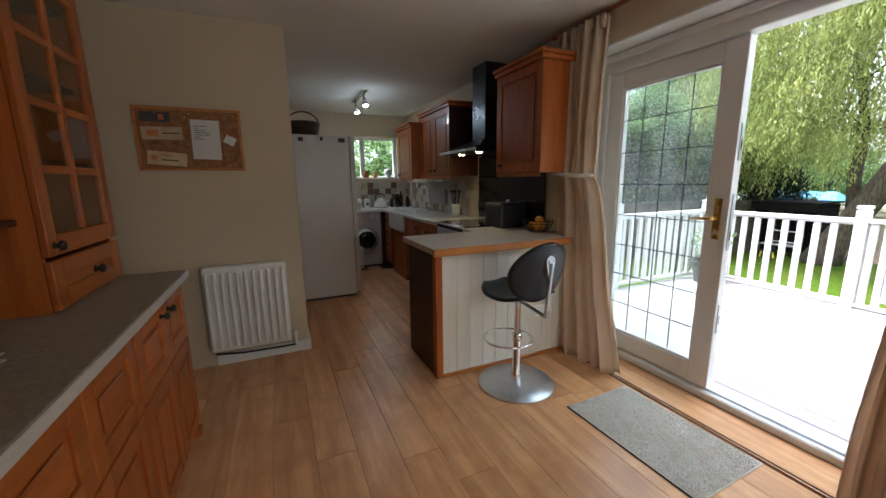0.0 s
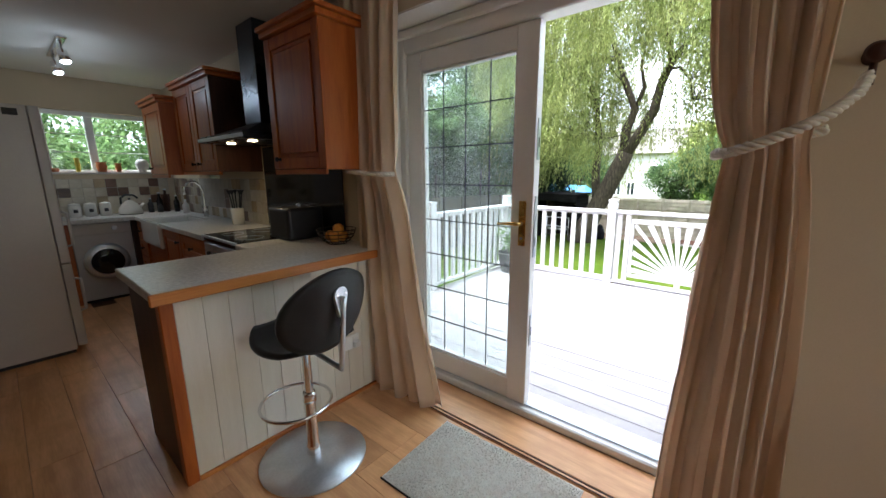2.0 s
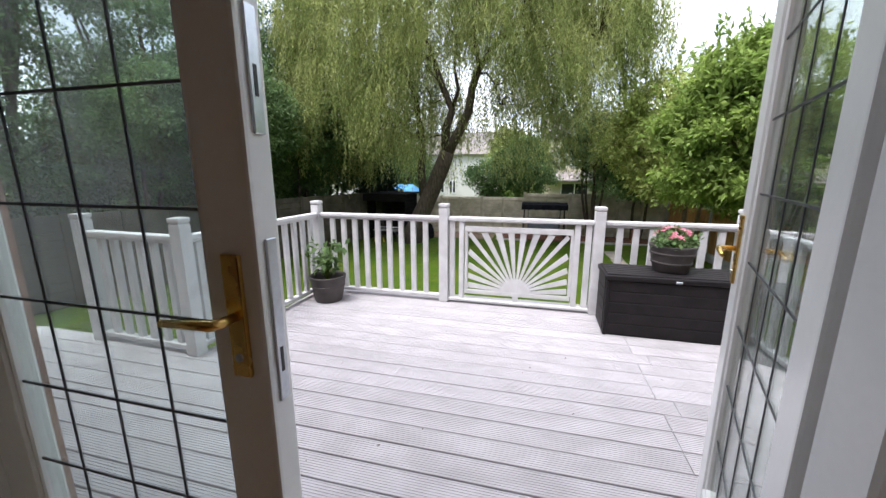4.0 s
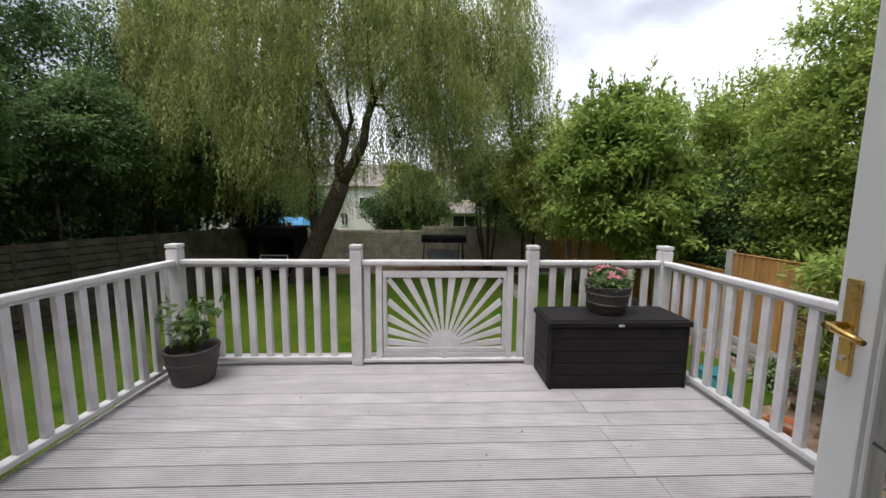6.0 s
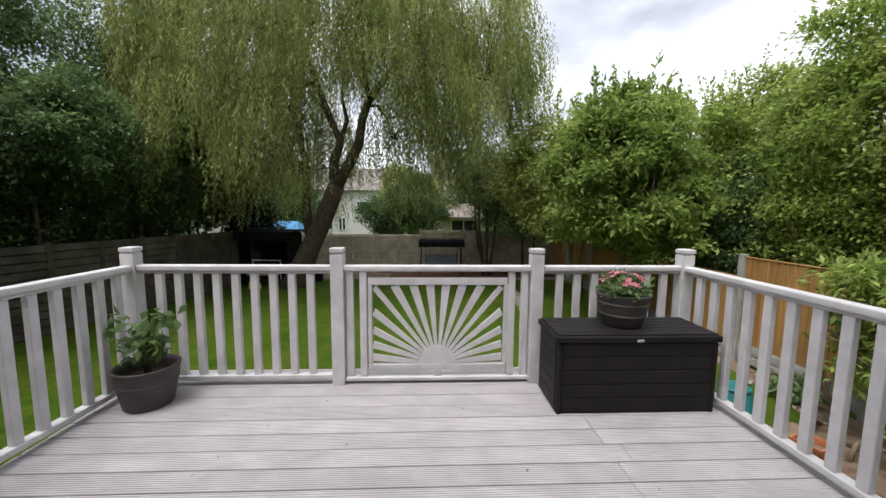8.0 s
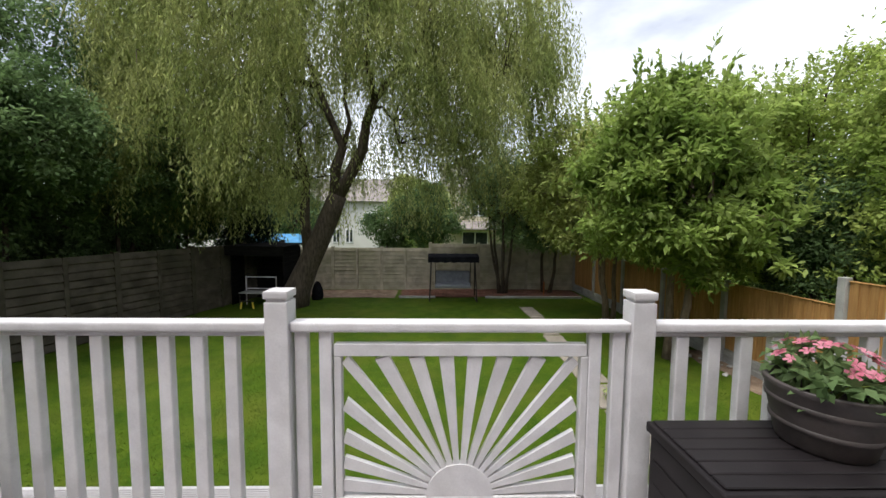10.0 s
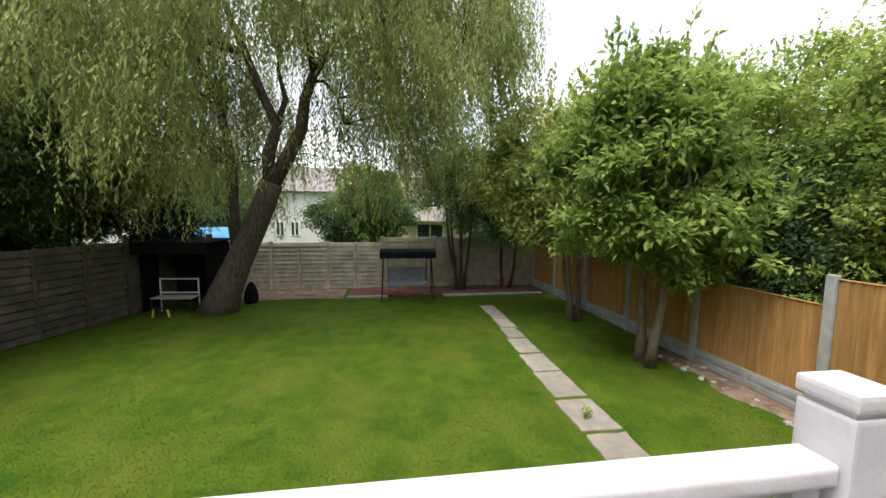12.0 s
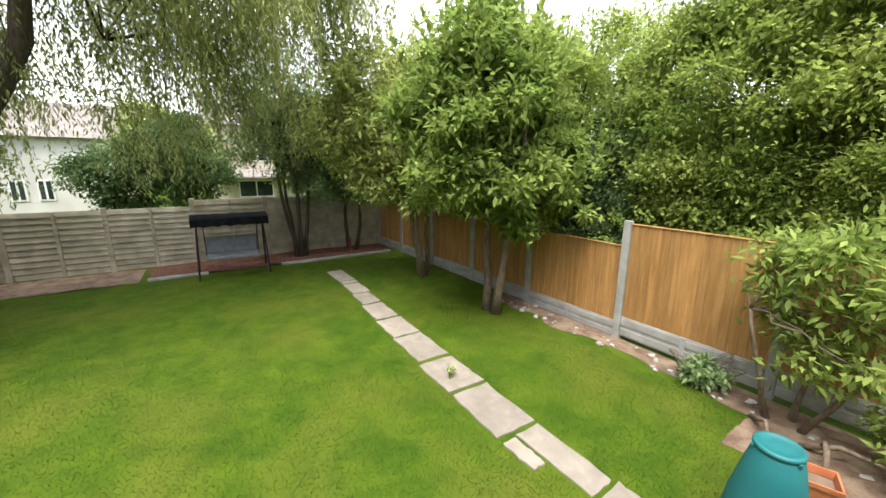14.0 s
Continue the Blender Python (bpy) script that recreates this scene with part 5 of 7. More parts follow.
def wall_unit(y0, y1, x0, z0, z1, label, doors, side="pine", cornice=True):
    un = thing("wall_cabinet", (0, 0, 0), label, "cabinet", "kitchen wall cabinets")
    part("carcass", cube(x0 + 0.022, 2.597, y0 + 0.0155, y1 - 0.001, z0, z1), W["dark_wood"], un)
    part("side_panel", cube(x0 + 0.001, 2.597, y0, y0 + 0.015, z0 - 0.004, z1, bevel=0.002), W[side], un)
    w = (y1 - y0) / doors
    for k in range(doors):
        d = raised_door(un, "door", "x", x0 + 0.021, y0 + w * k + 0.003, y0 + w * (k + 1) - 0.003, z0 + 0.003, z1 - 0.003, -1, W["pine"])
        knob(d, (x0, y0 + w * (k + 0.5) + (0.35 if k % 2 == 0 else -0.35) * w, z0 + 0.06), (-1, 0, 0), W["iron"])
    if cornice:
        part("cornice", cube(x0 - 0.025, 2.597, y0 - 0.025, y1, z1 + 0.001, z1 + 0.03, bevel=0.008, segments=2), W["pine_y"], un)
        part("cornice_top", cube(x0 - 0.045, 2.597, y0 - 0.045, y1, z1 + 0.0305, z1 + 0.055, bevel=0.008, segments=2), W["pine_y"], un)
    part("light_rail", cube(x0 + 0.004, x0 + 0.022, y0 + 0.016, y1 - 0.002, z0 - 0.03, z0 - 0.001, bevel=0.003), W["pine_y"], un)
    return un


wall_unit(2.325, 2.90, 2.225, 1.385, 2.13, "honey-pine wall cabinet hung above the peninsula", 1)
# The pine end is coloured dark to hold the shade beside the hood.
wall_unit(3.86, 4.745, 2.245, 1.385, 2.10, "honey-pine wall cabinet with shade painted into its end beside the cooker hood", 2, side="dark_wood")
wall_unit(4.75, 5.32, 2.13, 1.36, 2.00, "honey-pine wall cabinet next to the kitchen window", 1)
hood = thing("cooker_hood", (0, 0, 0), "steel chimney cooker hood over the hob", "cooker hood")
part("canopy", cube(2.12, 2.597, 3.06, 3.80, 1.585, 1.63, bevel=0.006), W["dark_steel"], hood)
part("front_lip", cube(2.105, 2.1195, 3.05, 3.81, 1.59, 1.615, bevel=0.003), W["steel"], hood)
bm = bmesh.new()
vs = [bm.verts.new(c) for c in ((2.16, 3.10, 1.631), (2.597, 3.10, 1.631), (2.597, 3.76, 1.631), (2.16, 3.76, 1.631), (2.36, 3.31, 1.72), (2.597, 3.31, 1.72), (2.597, 3.56, 1.72), (2.36, 3.56, 1.72))]
for f_ in ((0, 3, 2, 1), (4, 5, 6, 7), (0, 1, 5, 4), (1, 2, 6, 5), (2, 3, 7, 6), (3, 0, 4, 7)):
    bm.faces.new([vs[q] for q in f_])
part("hood_slope", bm, W["black"], hood)
part("chimney", cube(2.36, 2.597, 3.31, 3.56, 1.721, CEIL - 0.001, bevel=0.003), W["dark_steel"], hood, "dark polished steel chimney")
for yy in (3.25, 3.60):
    part("lamp_disc", tube(bmesh.new(), [(2.26, yy, 1.5845), (2.26, yy, 1.580)], [0.028, 0.028], 16), W["hood_bulb"], hood, "lit hood lamp")
    lamp("hood_lamp", "SPOT", (2.26, yy, 1.572), (2.30, yy, 0.9), 0.28, (1.0, 0.72, 0.38), 120)

fr_ = thing("fridge_freezer", (0, 0, 0), "tall off-white fridge freezer with magnets on its side", "fridge")
part("body", cube(0.72, 1.30, 4.46, 5.06, 0.03, 1.83, bevel=0.008, segments=2), W["enamel"], fr_)
part("kick_plate", cube(0.74, 1.29, 4.48, 5.04, 0.0, 0.0295), W["black"], fr_)
for z0, z1 in ((0.05, 0.70), (0.71, 1.83)):
    d = part("door", cube(1.304, 1.36, 4.462, 5.058, z0, z1, bevel=0.010, segments=3), W["enamel"], fr_)
    zc = z1 - 0.25 if z0 < 0.3 else z0 + 0.25
    part("handle", tube(bmesh.new(), [(1.36, 4.50, zc - 0.13), (1.395, 4.50, zc - 0.12), (1.395, 4.50, zc + 0.12), (1.36, 4.50, zc + 0.13)], 0.010, 8), W["enamel"], d, "", True)
def magnet(x, z, w, hh, mat, label):
    ob = part("fridge_magnet", cube(-w / 2, w / 2, -0.004, 0.0, -hh / 2, hh / 2, bevel=0.001), mat)
    ob.location = (x, 4.4595, z)
    tagged(ob, label, "magnet", "fridge magnets")
magnet(0.80, 1.78, 0.05, 0.04, W["iron"], "small dark magnet on the fridge side")
magnet(0.90, 1.72, 0.09, 0.20, W["paper"], "white note held on the fridge side")
magnet(1.01, 1.79, 0.03, 0.04, W["iron"], "small dark magnet on the fridge side")
magnet(1.22, 1.78, 0.07, 0.045, W["ink"], "dark picture magnet on the fridge side")
bk_ = thing("wicker_basket", (0.86, 4.72, 1.831), "dark wicker basket with an arched handle on the fridge", "basket")
part("bowl", lathe(bmesh.new(), [(0, 0), (0.13, 0), (0.16, 0.06), (0.17, 0.14), (0.178, 0.15), (0.17, 0.155), (0.155, 0.14), (0.12, 0.012), (0, 0.012)], 28), W["wicker"], bk_, "", True)
for k in range(4):
    r = 0.142 + 0.009 * k
    part("weave_band", tube(bmesh.new(), [(r * 1.04 * math.cos(a), r * 1.04 * math.sin(a), 0.03 + 0.034 * k) for a in [q * 2 * math.pi / 28 for q in range(29)]], 0.006, 6, False), W["wicker"], bk_, "", True)
part("handle", tube(bmesh.new(), [(0.165 * math.cos(a), 0, 0.14 + 0.13 * math.sin(a)) for a in [q * math.pi / 16 for q in range(17)]], 0.008, 8), W["wicker"], bk_, "", True)

wm = thing("washing_machine", (1.80, 5.90, 0), "white front-loading washing machine under the worktop", "washing machine")
part("body", cube(-0.295, 0.195, 0.0, 0.48, 0.03, 0.855, bevel=0.008, segments=2), W["enamel"], wm)
part("kick_plate", cube(-0.28, 0.18, 0.02, 0.46, 0.0, 0.0295), W["black"], wm)
part("control_panel", cube(-0.29, 0.19, -0.012, -0.0005, 0.735, 0.85, bevel=0.004), W["enamel"], wm)
part("powder_drawer", cube(-0.285, -0.14, -0.018, -0.0125, 0.75, 0.84, bevel=0.003), W["enamel"], wm)
part("dial", tube(bmesh.new(), [(0.05, -0.0125, 0.795), (0.05, -0.035, 0.795)], [0.028, 0.024], 18), W["steel"], wm)
dr_ = part("porthole_ring", tube(bmesh.new(), [(-0.05, -0.001, 0.44), (-0.05, -0.03, 0.44), (-0.05, -0.045, 0.44)], [0.195, 0.190, 0.155], 32), W["steel"], wm, "silver porthole ring", True)
part("porthole_glass", lathe(bmesh.new(), [(0.14, 0), (0.13, 0.012), (0.07, 0.022), (0, 0.026)], 28), W["hob"], dr_, "dark porthole glass", True).matrix_local = pose(-0.05, -0.046, 0.44, 90, 0, 0)
# Corner shadow is put into this unit's colour; its neighbours are pine.
un = thing("kitchen_unit", (0, 0, 0), "base unit coloured dark for the shadow of the kitchen corner", "cabinet", "kitchen base units")
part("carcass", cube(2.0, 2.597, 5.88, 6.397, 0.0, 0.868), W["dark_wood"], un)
un = thing("kitchen_unit", (0, 0, 0), "pine base unit behind the fridge", "cabinet", "kitchen base units")
part("carcass", cube(0.70, 1.50, 5.88, 6.397, 0.0, 0.868), W["pine"], un)

ket = thing("kettle", (2.06, 6.12, 0.9105), "cream dome kettle with a black handle", "kettle")
part("body", lathe(bmesh.new(), [(0, 0), (0.105, 0), (0.115, 0.02), (0.105, 0.07), (0.075, 0.12), (0.045, 0.145), (0.04, 0.155), (0.012, 0.165), (0, 0.166)], 28), W["ceramic"], ket, "", True)
part("handle", tube(bmesh.new(), [(-0.08, 0, 0.12), (-0.075, 0, 0.19), (-0.03, 0, 0.225), (0.04, 0, 0.22), (0.08, 0, 0.18)], 0.011, 8), W["black"], ket, "", True)
part("lid_knob", lathe(bmesh.new(), [(0.008, 0.166), (0.014, 0.18), (0, 0.19)], 12), W["black"], ket, "", True)
part("spout", tube(bmesh.new(), [(0.08, 0, 0.075), (0.13, 0, 0.12)], [0.022, 0.012], 10), W["ceramic"], ket, "", True)
part("base", lathe(bmesh.new(), [(0, -0.0), (0.11, 0.0), (0.11, 0.008)], 24, (0, 0, 0)), W["black"], ket)
for k in range(3):
    cn = thing("canister", (1.60 + 0.125 * k, 6.18, 0.9105), "cream storage canister with a dark label", "canister", "kitchen canisters")
    part("jar", lathe(bmesh.new(), [(0, 0), (0.048, 0), (0.052, 0.006), (0.052, 0.115), (0.046, 0.122), (0, 0.122)], 24), W["ceramic"], cn, "", True)
    part("lid", lathe(bmesh.new(), [(0.050, 0.1225), (0.050, 0.138), (0.035, 0.146), (0.010, 0.150), (0, 0.158)], 24), W["ceramic"], cn, "", True)
    part("label_plate", cube(-0.018, 0.018, -0.0555, -0.0515, 0.05, 0.085), W["ink"], cn)
for k, (x, y, r, hh, m_) in enumerate(((2.27, 6.20, 0.030, 0.17, "black"), (2.35, 6.14, 0.033, 0.24, "hob"), (2.43, 6.20, 0.036, 0.28, "dark_wood"), (2.50, 6.05, 0.03, 0.20, "hob"), (2.50, 5.72, 0.034, 0.16, "enamel"))):
    bt = thing("bottle", (x, y, 0.9105), "dark bottle standing on the worktop" if m_ != "enamel" else "pale bottle standing by the tap", "bottle", "kitchen bottles")
    part("flask", lathe(bmesh.new(), [(0, 0), (r, 0), (r, hh * 0.62), (r * 0.4, hh * 0.78), (r * 0.38, hh * 0.94), (0, hh * 0.94)], 18), W[m_], bt, "", True)
    part("stopper", lathe(bmesh.new(), [(r * 0.45, hh * 0.9405), (r * 0.45, hh), (0, hh)], 14), W["steel"], bt, "", True)
ut = thing("utensil_pot", (2.46, 4.15, 0.9105), "cream pot of dark kitchen utensils by the hob", "utensil pot")
part("pot", lathe(bmesh.new(), [(0, 0), (0.05, 0), (0.055, 0.15), (0.049, 0.15), (0.045, 0.01), (0, 0.01)], 20), W["ceramic"], ut, "", True)
for k in range(5):
    a = k * 1.256
    part("utensil", tube(bmesh.new(), [(0.015 * math.cos(a), 0.015 * math.sin(a), 0.012), (0.05 * math.cos(a), 0.05 * math.sin(a), 0.27), (0.055 * math.cos(a), 0.055 * math.sin(a), 0.31)], [0.006, 0.006, 0.022], 8), W["black"], ut, "", True)
bb = thing("bread_bin", (2.42, 3.0, 0.9105), "black lidded bin in the shadow on the worktop", "bread bin")
part("body", cube(-0.13, 0.14, -0.085, 0.19, 0.0, 0.22, bevel=0.03, segments=3), W["black"], bb, "", True)
part("lid_knob", lathe(bmesh.new(), [(0.012, 0.2205), (0.02, 0.24), (0, 0.25)], 12), W["steel"], bb, "", True)
# On the window sill.
for k, (x, r, hh, m_, lab) in enumerate(((1.72, 0.024, 0.15, "yellow", "slim yellow bottle on the window sill"), (1.92, 0.05, 0.11, "terracotta", "small terracotta pot on the window sill"),
                                        (2.07, 0.03, 0.10, "red_card", "red ornament on the window sill"), (1.53, 0.04, 0.04, "terracotta", "small brown dish on the window sill"))):
    ob = part("sill_ornament", lathe(bmesh.new(), [(0, 0), (r * 0.8, 0), (r, hh * 0.6), (r * 0.85, hh * 0.8), (r, hh), (r * 0.8, hh), (r * 0.6, hh * 0.5), (0, hh * 0.3)], 18), W[m_], None, "", True)
    ob.location = (x, 6.437, 1.3965)
    tagged(ob, lab, "ornament", "sill ornaments")
jug = thing("sill_jug", (2.30, 6.437, 1.3965), "white rounded jug on the window sill", "jug")
part("body", lathe(bmesh.new(), [(0, 0), (0.04, 0), (0.03, 0.01), (0.06, 0.04), (0.072, 0.085), (0.06, 0.13), (0.03, 0.15), (0, 0.152)], 24), W["ceramic"], jug, "", True)
part("knob_top", lathe(bmesh.new(), [(0.01, 0.152), (0.012, 0.175), (0, 0.18)], 12), W["steel"], jug, "", True)

# Ceiling spotlights in the kitchen.
sp = thing("ceiling_spotlight", (1.58, 4.85, CEIL), "chrome ceiling bar with lit spotlights", "ceiling light")
part("bar", cube(-0.03, 0.03, -0.12, 0.62, -0.022, -0.001, bevel=0.006), W["chrome"], sp)
for k, yy in enumerate((0.0, 0.5)):
    arm = part("spot_head", tube(bmesh.new(), [(0, yy, -0.02), (0, yy, -0.07), (0.0, yy - 0.01, -0.09), (0.01, yy - 0.03, -0.17)], [0.010, 0.010, 0.030, 0.036], 16), W["chrome"], sp, "", True)
    part("bulb", tube(bmesh.new(), [(0.0105, yy - 0.0315, -0.1705), (0.012, yy - 0.034, -0.180)], [0.033, 0.020], 16), W["bulb"], arm, "lit white bulb")
    lamp("spotlight_lamp", "POINT", (1.593, 4.85 + yy - 0.04, CEIL - 0.215), (1.7, 4.8, 0), 0.26, (0.80, 0.92, 1.0), 0.03)


# ---- things on the deck ----
sb = thing("storage_box", (5.94, -0.27, DECK), "dark brown resin garden storage box with a planked lid", "storage box")
part("body", cube(-0.205, 0.215, -0.575, 0.575, 0.0, 0.525, bevel=0.012, segments=2), W["box_plastic"], sb)
for k in range(5):
    z0 = 0.02 + 0.101 * k
    part("front_board", cube(-0.2125, -0.2055, -0.545, 0.545, z0, z0 + 0.095, bevel=0.0035), W["box_plastic"], sb)
    part("side_board", cube(-0.175, 0.185, 0.5755, 0.5825, z0, z0 + 0.095, bevel=0.0035), W["box_plastic"], sb)
for yy in (-0.575, 0.545):
    part("corner_strip", cube(-0.2165, -0.2056, yy, yy + 0.03, 0.0, 0.52, bevel=0.004), W["box_plastic"], sb)
lid = part("lid", cube(-0.228, 0.222, -0.595, 0.595, 0.5255, 0.572, bevel=0.014, segments=3), W["box_plastic"], sb)
for k in range(6):
    x0 = -0.205 + 0.069 * k
    part("lid_board", cube(x0, x0 + 0.064, -0.575, 0.575, 0.5725, 0.583, bevel=0.004), W["box_plastic"], lid)
part("latch", cube(-0.236, -0.2285, -0.02, 0.03, 0.532, 0.552, bevel=0.003), W["steel"], lid, "small metal latch")


def tub(name, at, r, hgt, label, bands=(0.62,)):
    ob = thing(name, at, label, "plant pot", "plant pots on the deck")
    part("tub_wall", lathe(bmesh.new(), [(0, 0), (r * 0.72, 0), (r * 0.76, 0.01), (r * 0.90, hgt * 0.55), (r * 0.985, hgt * 0.88), (r, hgt * 0.90), (r * 1.02, hgt * 0.98), (r * 1.01, hgt), (r * 0.93, hgt), (r * 0.90, hgt * 0.88), (r * 0.84, hgt * 0.60)], 36), W["pot_plastic"], ob, "", True)
    for b in bands:
        rb = r * (0.745 + 0.255 * b)
        part("band", lathe(bmesh.new(), [(rb, b * hgt - 0.012), (rb + 0.008, b * hgt - 0.008), (rb + 0.010, b * hgt + 0.008), (rb + 0.004, b * hgt + 0.012)], 36), W["pot_plastic"], ob, "", True)
    part("compost", lathe(bmesh.new(), [(r * 0.858, hgt * 0.68), (r * 0.5, hgt * 0.71), (0, hgt * 0.70)], 24), W["compost"], ob, "dark potting compost", True)
    return ob


P1 = (5.96, 3.27, DECK)
tub("plant_pot", P1, 0.205, 0.30, "dark grey plastic tub standing in the deck corner")
def plant(name, at, label, mat, blobs, n, ln, wd, seed, stems, clumps):
    ob = thing(name, at, label, "plant", "potted plants")
    cr, cc = crown("leaves", ob, W[mat], blobs, n, ln, wd, seed, clumps, 0.42, 0.2)
    rg = random.Random(seed)
    for k in range(stems):
        tip = cc[k % len(cc)]
        part("stem", tube(bmesh.new(), [(rg.uniform(-0.03, 0.03), rg.uniform(-0.03, 0.03), -0.02), (tip[0] * 0.5, tip[1] * 0.5, tip[2] * 0.55), tuple(tip)], [0.006, 0.005, 0.003], 6), W["laurel"], ob, "", True)
    return ob
plant("hydrangea", (P1[0], P1[1], P1[2] + 0.25), "leafy green hydrangea growing in the tub", "dark_leaf", [(0.0, 0.02, 0.20, 0.12, 0.13, 0.13), (0.02, -0.13, 0.38, 0.10, 0.09, 0.12), (0.0, 0.12, 0.36, 0.10, 0.10, 0.12)], 165, 0.085, 0.055, 81, 7, 20)
P2 = (5.975, -0.265, DECK + 0.5835)
tub("plant_pot", P2, 0.19, 0.245, "dark grey plastic tub standing on the storage box", (0.35, 0.70))
plant("busy_lizzie", (P2[0], P2[1], P2[2] + 0.20), "pink flowering plant in the tub", "dark_leaf", [(0, 0, 0.09, 0.15, 0.15, 0.09)], 420, 0.06, 0.035, 82, 5, 26)
fl_ = thing("flowers", (P2[0], P2[1], P2[2] + 0.20), "cluster of pink and white-pink blossoms", "flower", "potted plants")
rf = random.Random(83)
for k in range(34):
    a, r = rf.uniform(0, 6.28), 0.16 * math.sqrt(rf.random())
    c = Vector((r * math.cos(a), r * math.sin(a), 0.135 + 0.06 * (1 - (r / 0.16) ** 2) + rf.uniform(-0.015, 0.02)))
    nrm = Vector((c.x * 3, c.y * 3, 0.6)).normalized()
    s1 = nrm.orthogonal().normalized()
    s2_ = nrm.cross(s1)
    bm = bmesh.new()
    mid = bm.verts.new(c)
    for q in range(5):
        b0 = q * 1.2566
        pts = [c + (s1 * math.cos(b0 + d) + s2_ * math.sin(b0 + d)) * rr + nrm * 0.006 for d, rr in ((-0.5, 0.016), (-0.25, 0.026), (0.25, 0.026), (0.5, 0.016))]
        bm.faces.new([mid] + [bm.verts.new(p) for p in pts])
    part("blossom", bm, W["petal"], fl_)

# Small fallen leaves on the deck boards.
rl = random.Random(91)
for k in range(26):
    bm = bmesh.new()
    ln = rl.uniform(0.012, 0.026)
    vs = [bm.verts.new(c) for c in ((0, 0, 0.002), (ln * 0.4, ln * 0.25, 0.005), (ln, 0, 0.003), (ln * 0.4, -ln * 0.25, 0.005))]
    bm.faces.new(vs)
    ob = part("fallen_leaf", bm, W["bark"])
    ob.matrix_world = pose(rl.uniform(3.2, 6.1), rl.uniform(-0.7, 3.3), DECK + 0.001, 0, 0, rl.uniform(0, 360))
    tagged(ob, "small dry brown leaf on the deck", "leaf", "fallen leaves")

# ---- things in the garden ----
sw = thing("swing_seat", (17.45, 0.68, LAWN), "garden swing seat with a black canopy and grey cushion", "swing seat")
for s in (-1, 1):
    y = s * 0.78
    part("leg", tube(bmesh.new(), [(-0.42, y * 1.04, 0.0), (-0.05, y * 0.97, 1.47)], 0.022, 8), W["iron"], sw)
    part("leg", tube(bmesh.new(), [(0.45, y * 1.04, 0.0), (0.05, y * 0.97, 1.47)], 0.022, 8), W["iron"], sw)
    part("foot_bar", tube(bmesh.new(), [(-0.45, y * 1.04, 0.02), (0.48, y * 1.04, 0.02)], 0.02, 8), W["iron"], sw)
    part("hanger", tube(bmesh.new(), [(0.02, s * 0.62, 1.45), (-0.18, s * 0.60, 0.50)], 0.010, 6), W["iron"], sw)
    part("hanger", tube(bmesh.new(), [(0.02, s * 0.62, 1.45), (0.24, s * 0.60, 0.52)], 0.010, 6), W["iron"], sw)
part("cross_bar", tube(bmesh.new(), [(0, -0.80, 1.47), (0, 0.80, 1.47)], 0.024, 8), W["steel"], sw)
bm = bmesh.new()
gr = []
for i in range(13):
    for_row = []
    for j in range(25):
        u_, v_ = i / 12 * 2 - 1, j / 24 * 2 - 1
        for_row.append(bm.verts.new((u_ * 0.52, v_ * 0.86, 1.60 - 0.10 * u_ * u_ - 0.015 * math.sin(v_ * 14) * abs(u_))))
    gr.append(for_row)
for i in range(12):
    for j in range(24):
        bm.faces.new((gr[i][j], gr[i][j + 1], gr[i + 1][j + 1], gr[i + 1][j]))
cn_ = part("canopy", bm, W["awning"], sw, "sagging black cloth canopy", True)
cn_.modifiers.new("thickness", "SOLIDIFY").thickness = 0.012
for x_ in (-0.53, 0.52):
    bm = bmesh.new()
    up, dn = [], []
    for j in range(49):
        v_ = j / 24 - 1
        up.append(bm.verts.new((x_, v_ * 0.86, 1.545)))
        dn.append(bm.verts.new((x_ + 0.01 * math.sin(j), v_ * 0.86, 1.345 + 0.02 * abs(math.sin(j * math.pi / 8)))))
    for j in range(48):
        bm.faces.new((up[j], up[j + 1], dn[j + 1], dn[j]))
    va = part("valance", bm, W["awning"], sw)
    va.modifiers.new("thickness", "SOLIDIFY").thickness = 0.008
part("seat_cushion", cube(-0.26, 0.26, -0.62, 0.62, 0.44, 0.55, bevel=0.035, segments=3), W["cushion"], sw, "", True)
bkc = part("back_cushion", cube(-0.05, 0.05, -0.62, 0.62, 0.0, 0.46, bevel=0.035, segments=3), W["cushion"], sw, "", True)
bkc.matrix_local = pose(0.27, 0, 0.52, 0, 14, 0)

sh = thing("shelter", (16.75, 6.95, LAWN), "black boarded garden shelter with an open shadowed front", "shelter", turn=-4)
for a in ((0.9, 0.94, -0.85, 0.85), (-0.35, 0.9, -0.87, -0.83), (-0.35, 0.9, 0.83, 0.87)):
    for k in range(12):
        part("board", cube(a[0], a[1], a[2], a[3], 0.155 * k, 0.155 * k + 0.150, bevel=0.004), W["shed"], sh)
bm = bmesh.new()
vs = [bm.verts.new(c) for c in ((-0.5, -0.95, 1.86), (1.0, -0.95, 1.90), (1.0, 0.95, 1.90), (-0.5, 0.95, 1.86), (-0.5, -0.95, 1.91), (1.0, -0.95, 1.95), (1.0, 0.95, 1.95), (-0.5, 0.95, 1.91))]
for f_ in ((0, 3, 2, 1), (4, 5, 6, 7), (0, 1, 5, 4), (1, 2, 6, 5), (2, 3, 7, 6), (3, 0, 4, 7)):
    bm.faces.new([vs[q] for q in f_])
part("roof", bm, W["shed"], sh)
part("fascia", cube(-0.52, -0.505, -0.95, 0.95, 1.62, 1.92), W["shed"], sh)
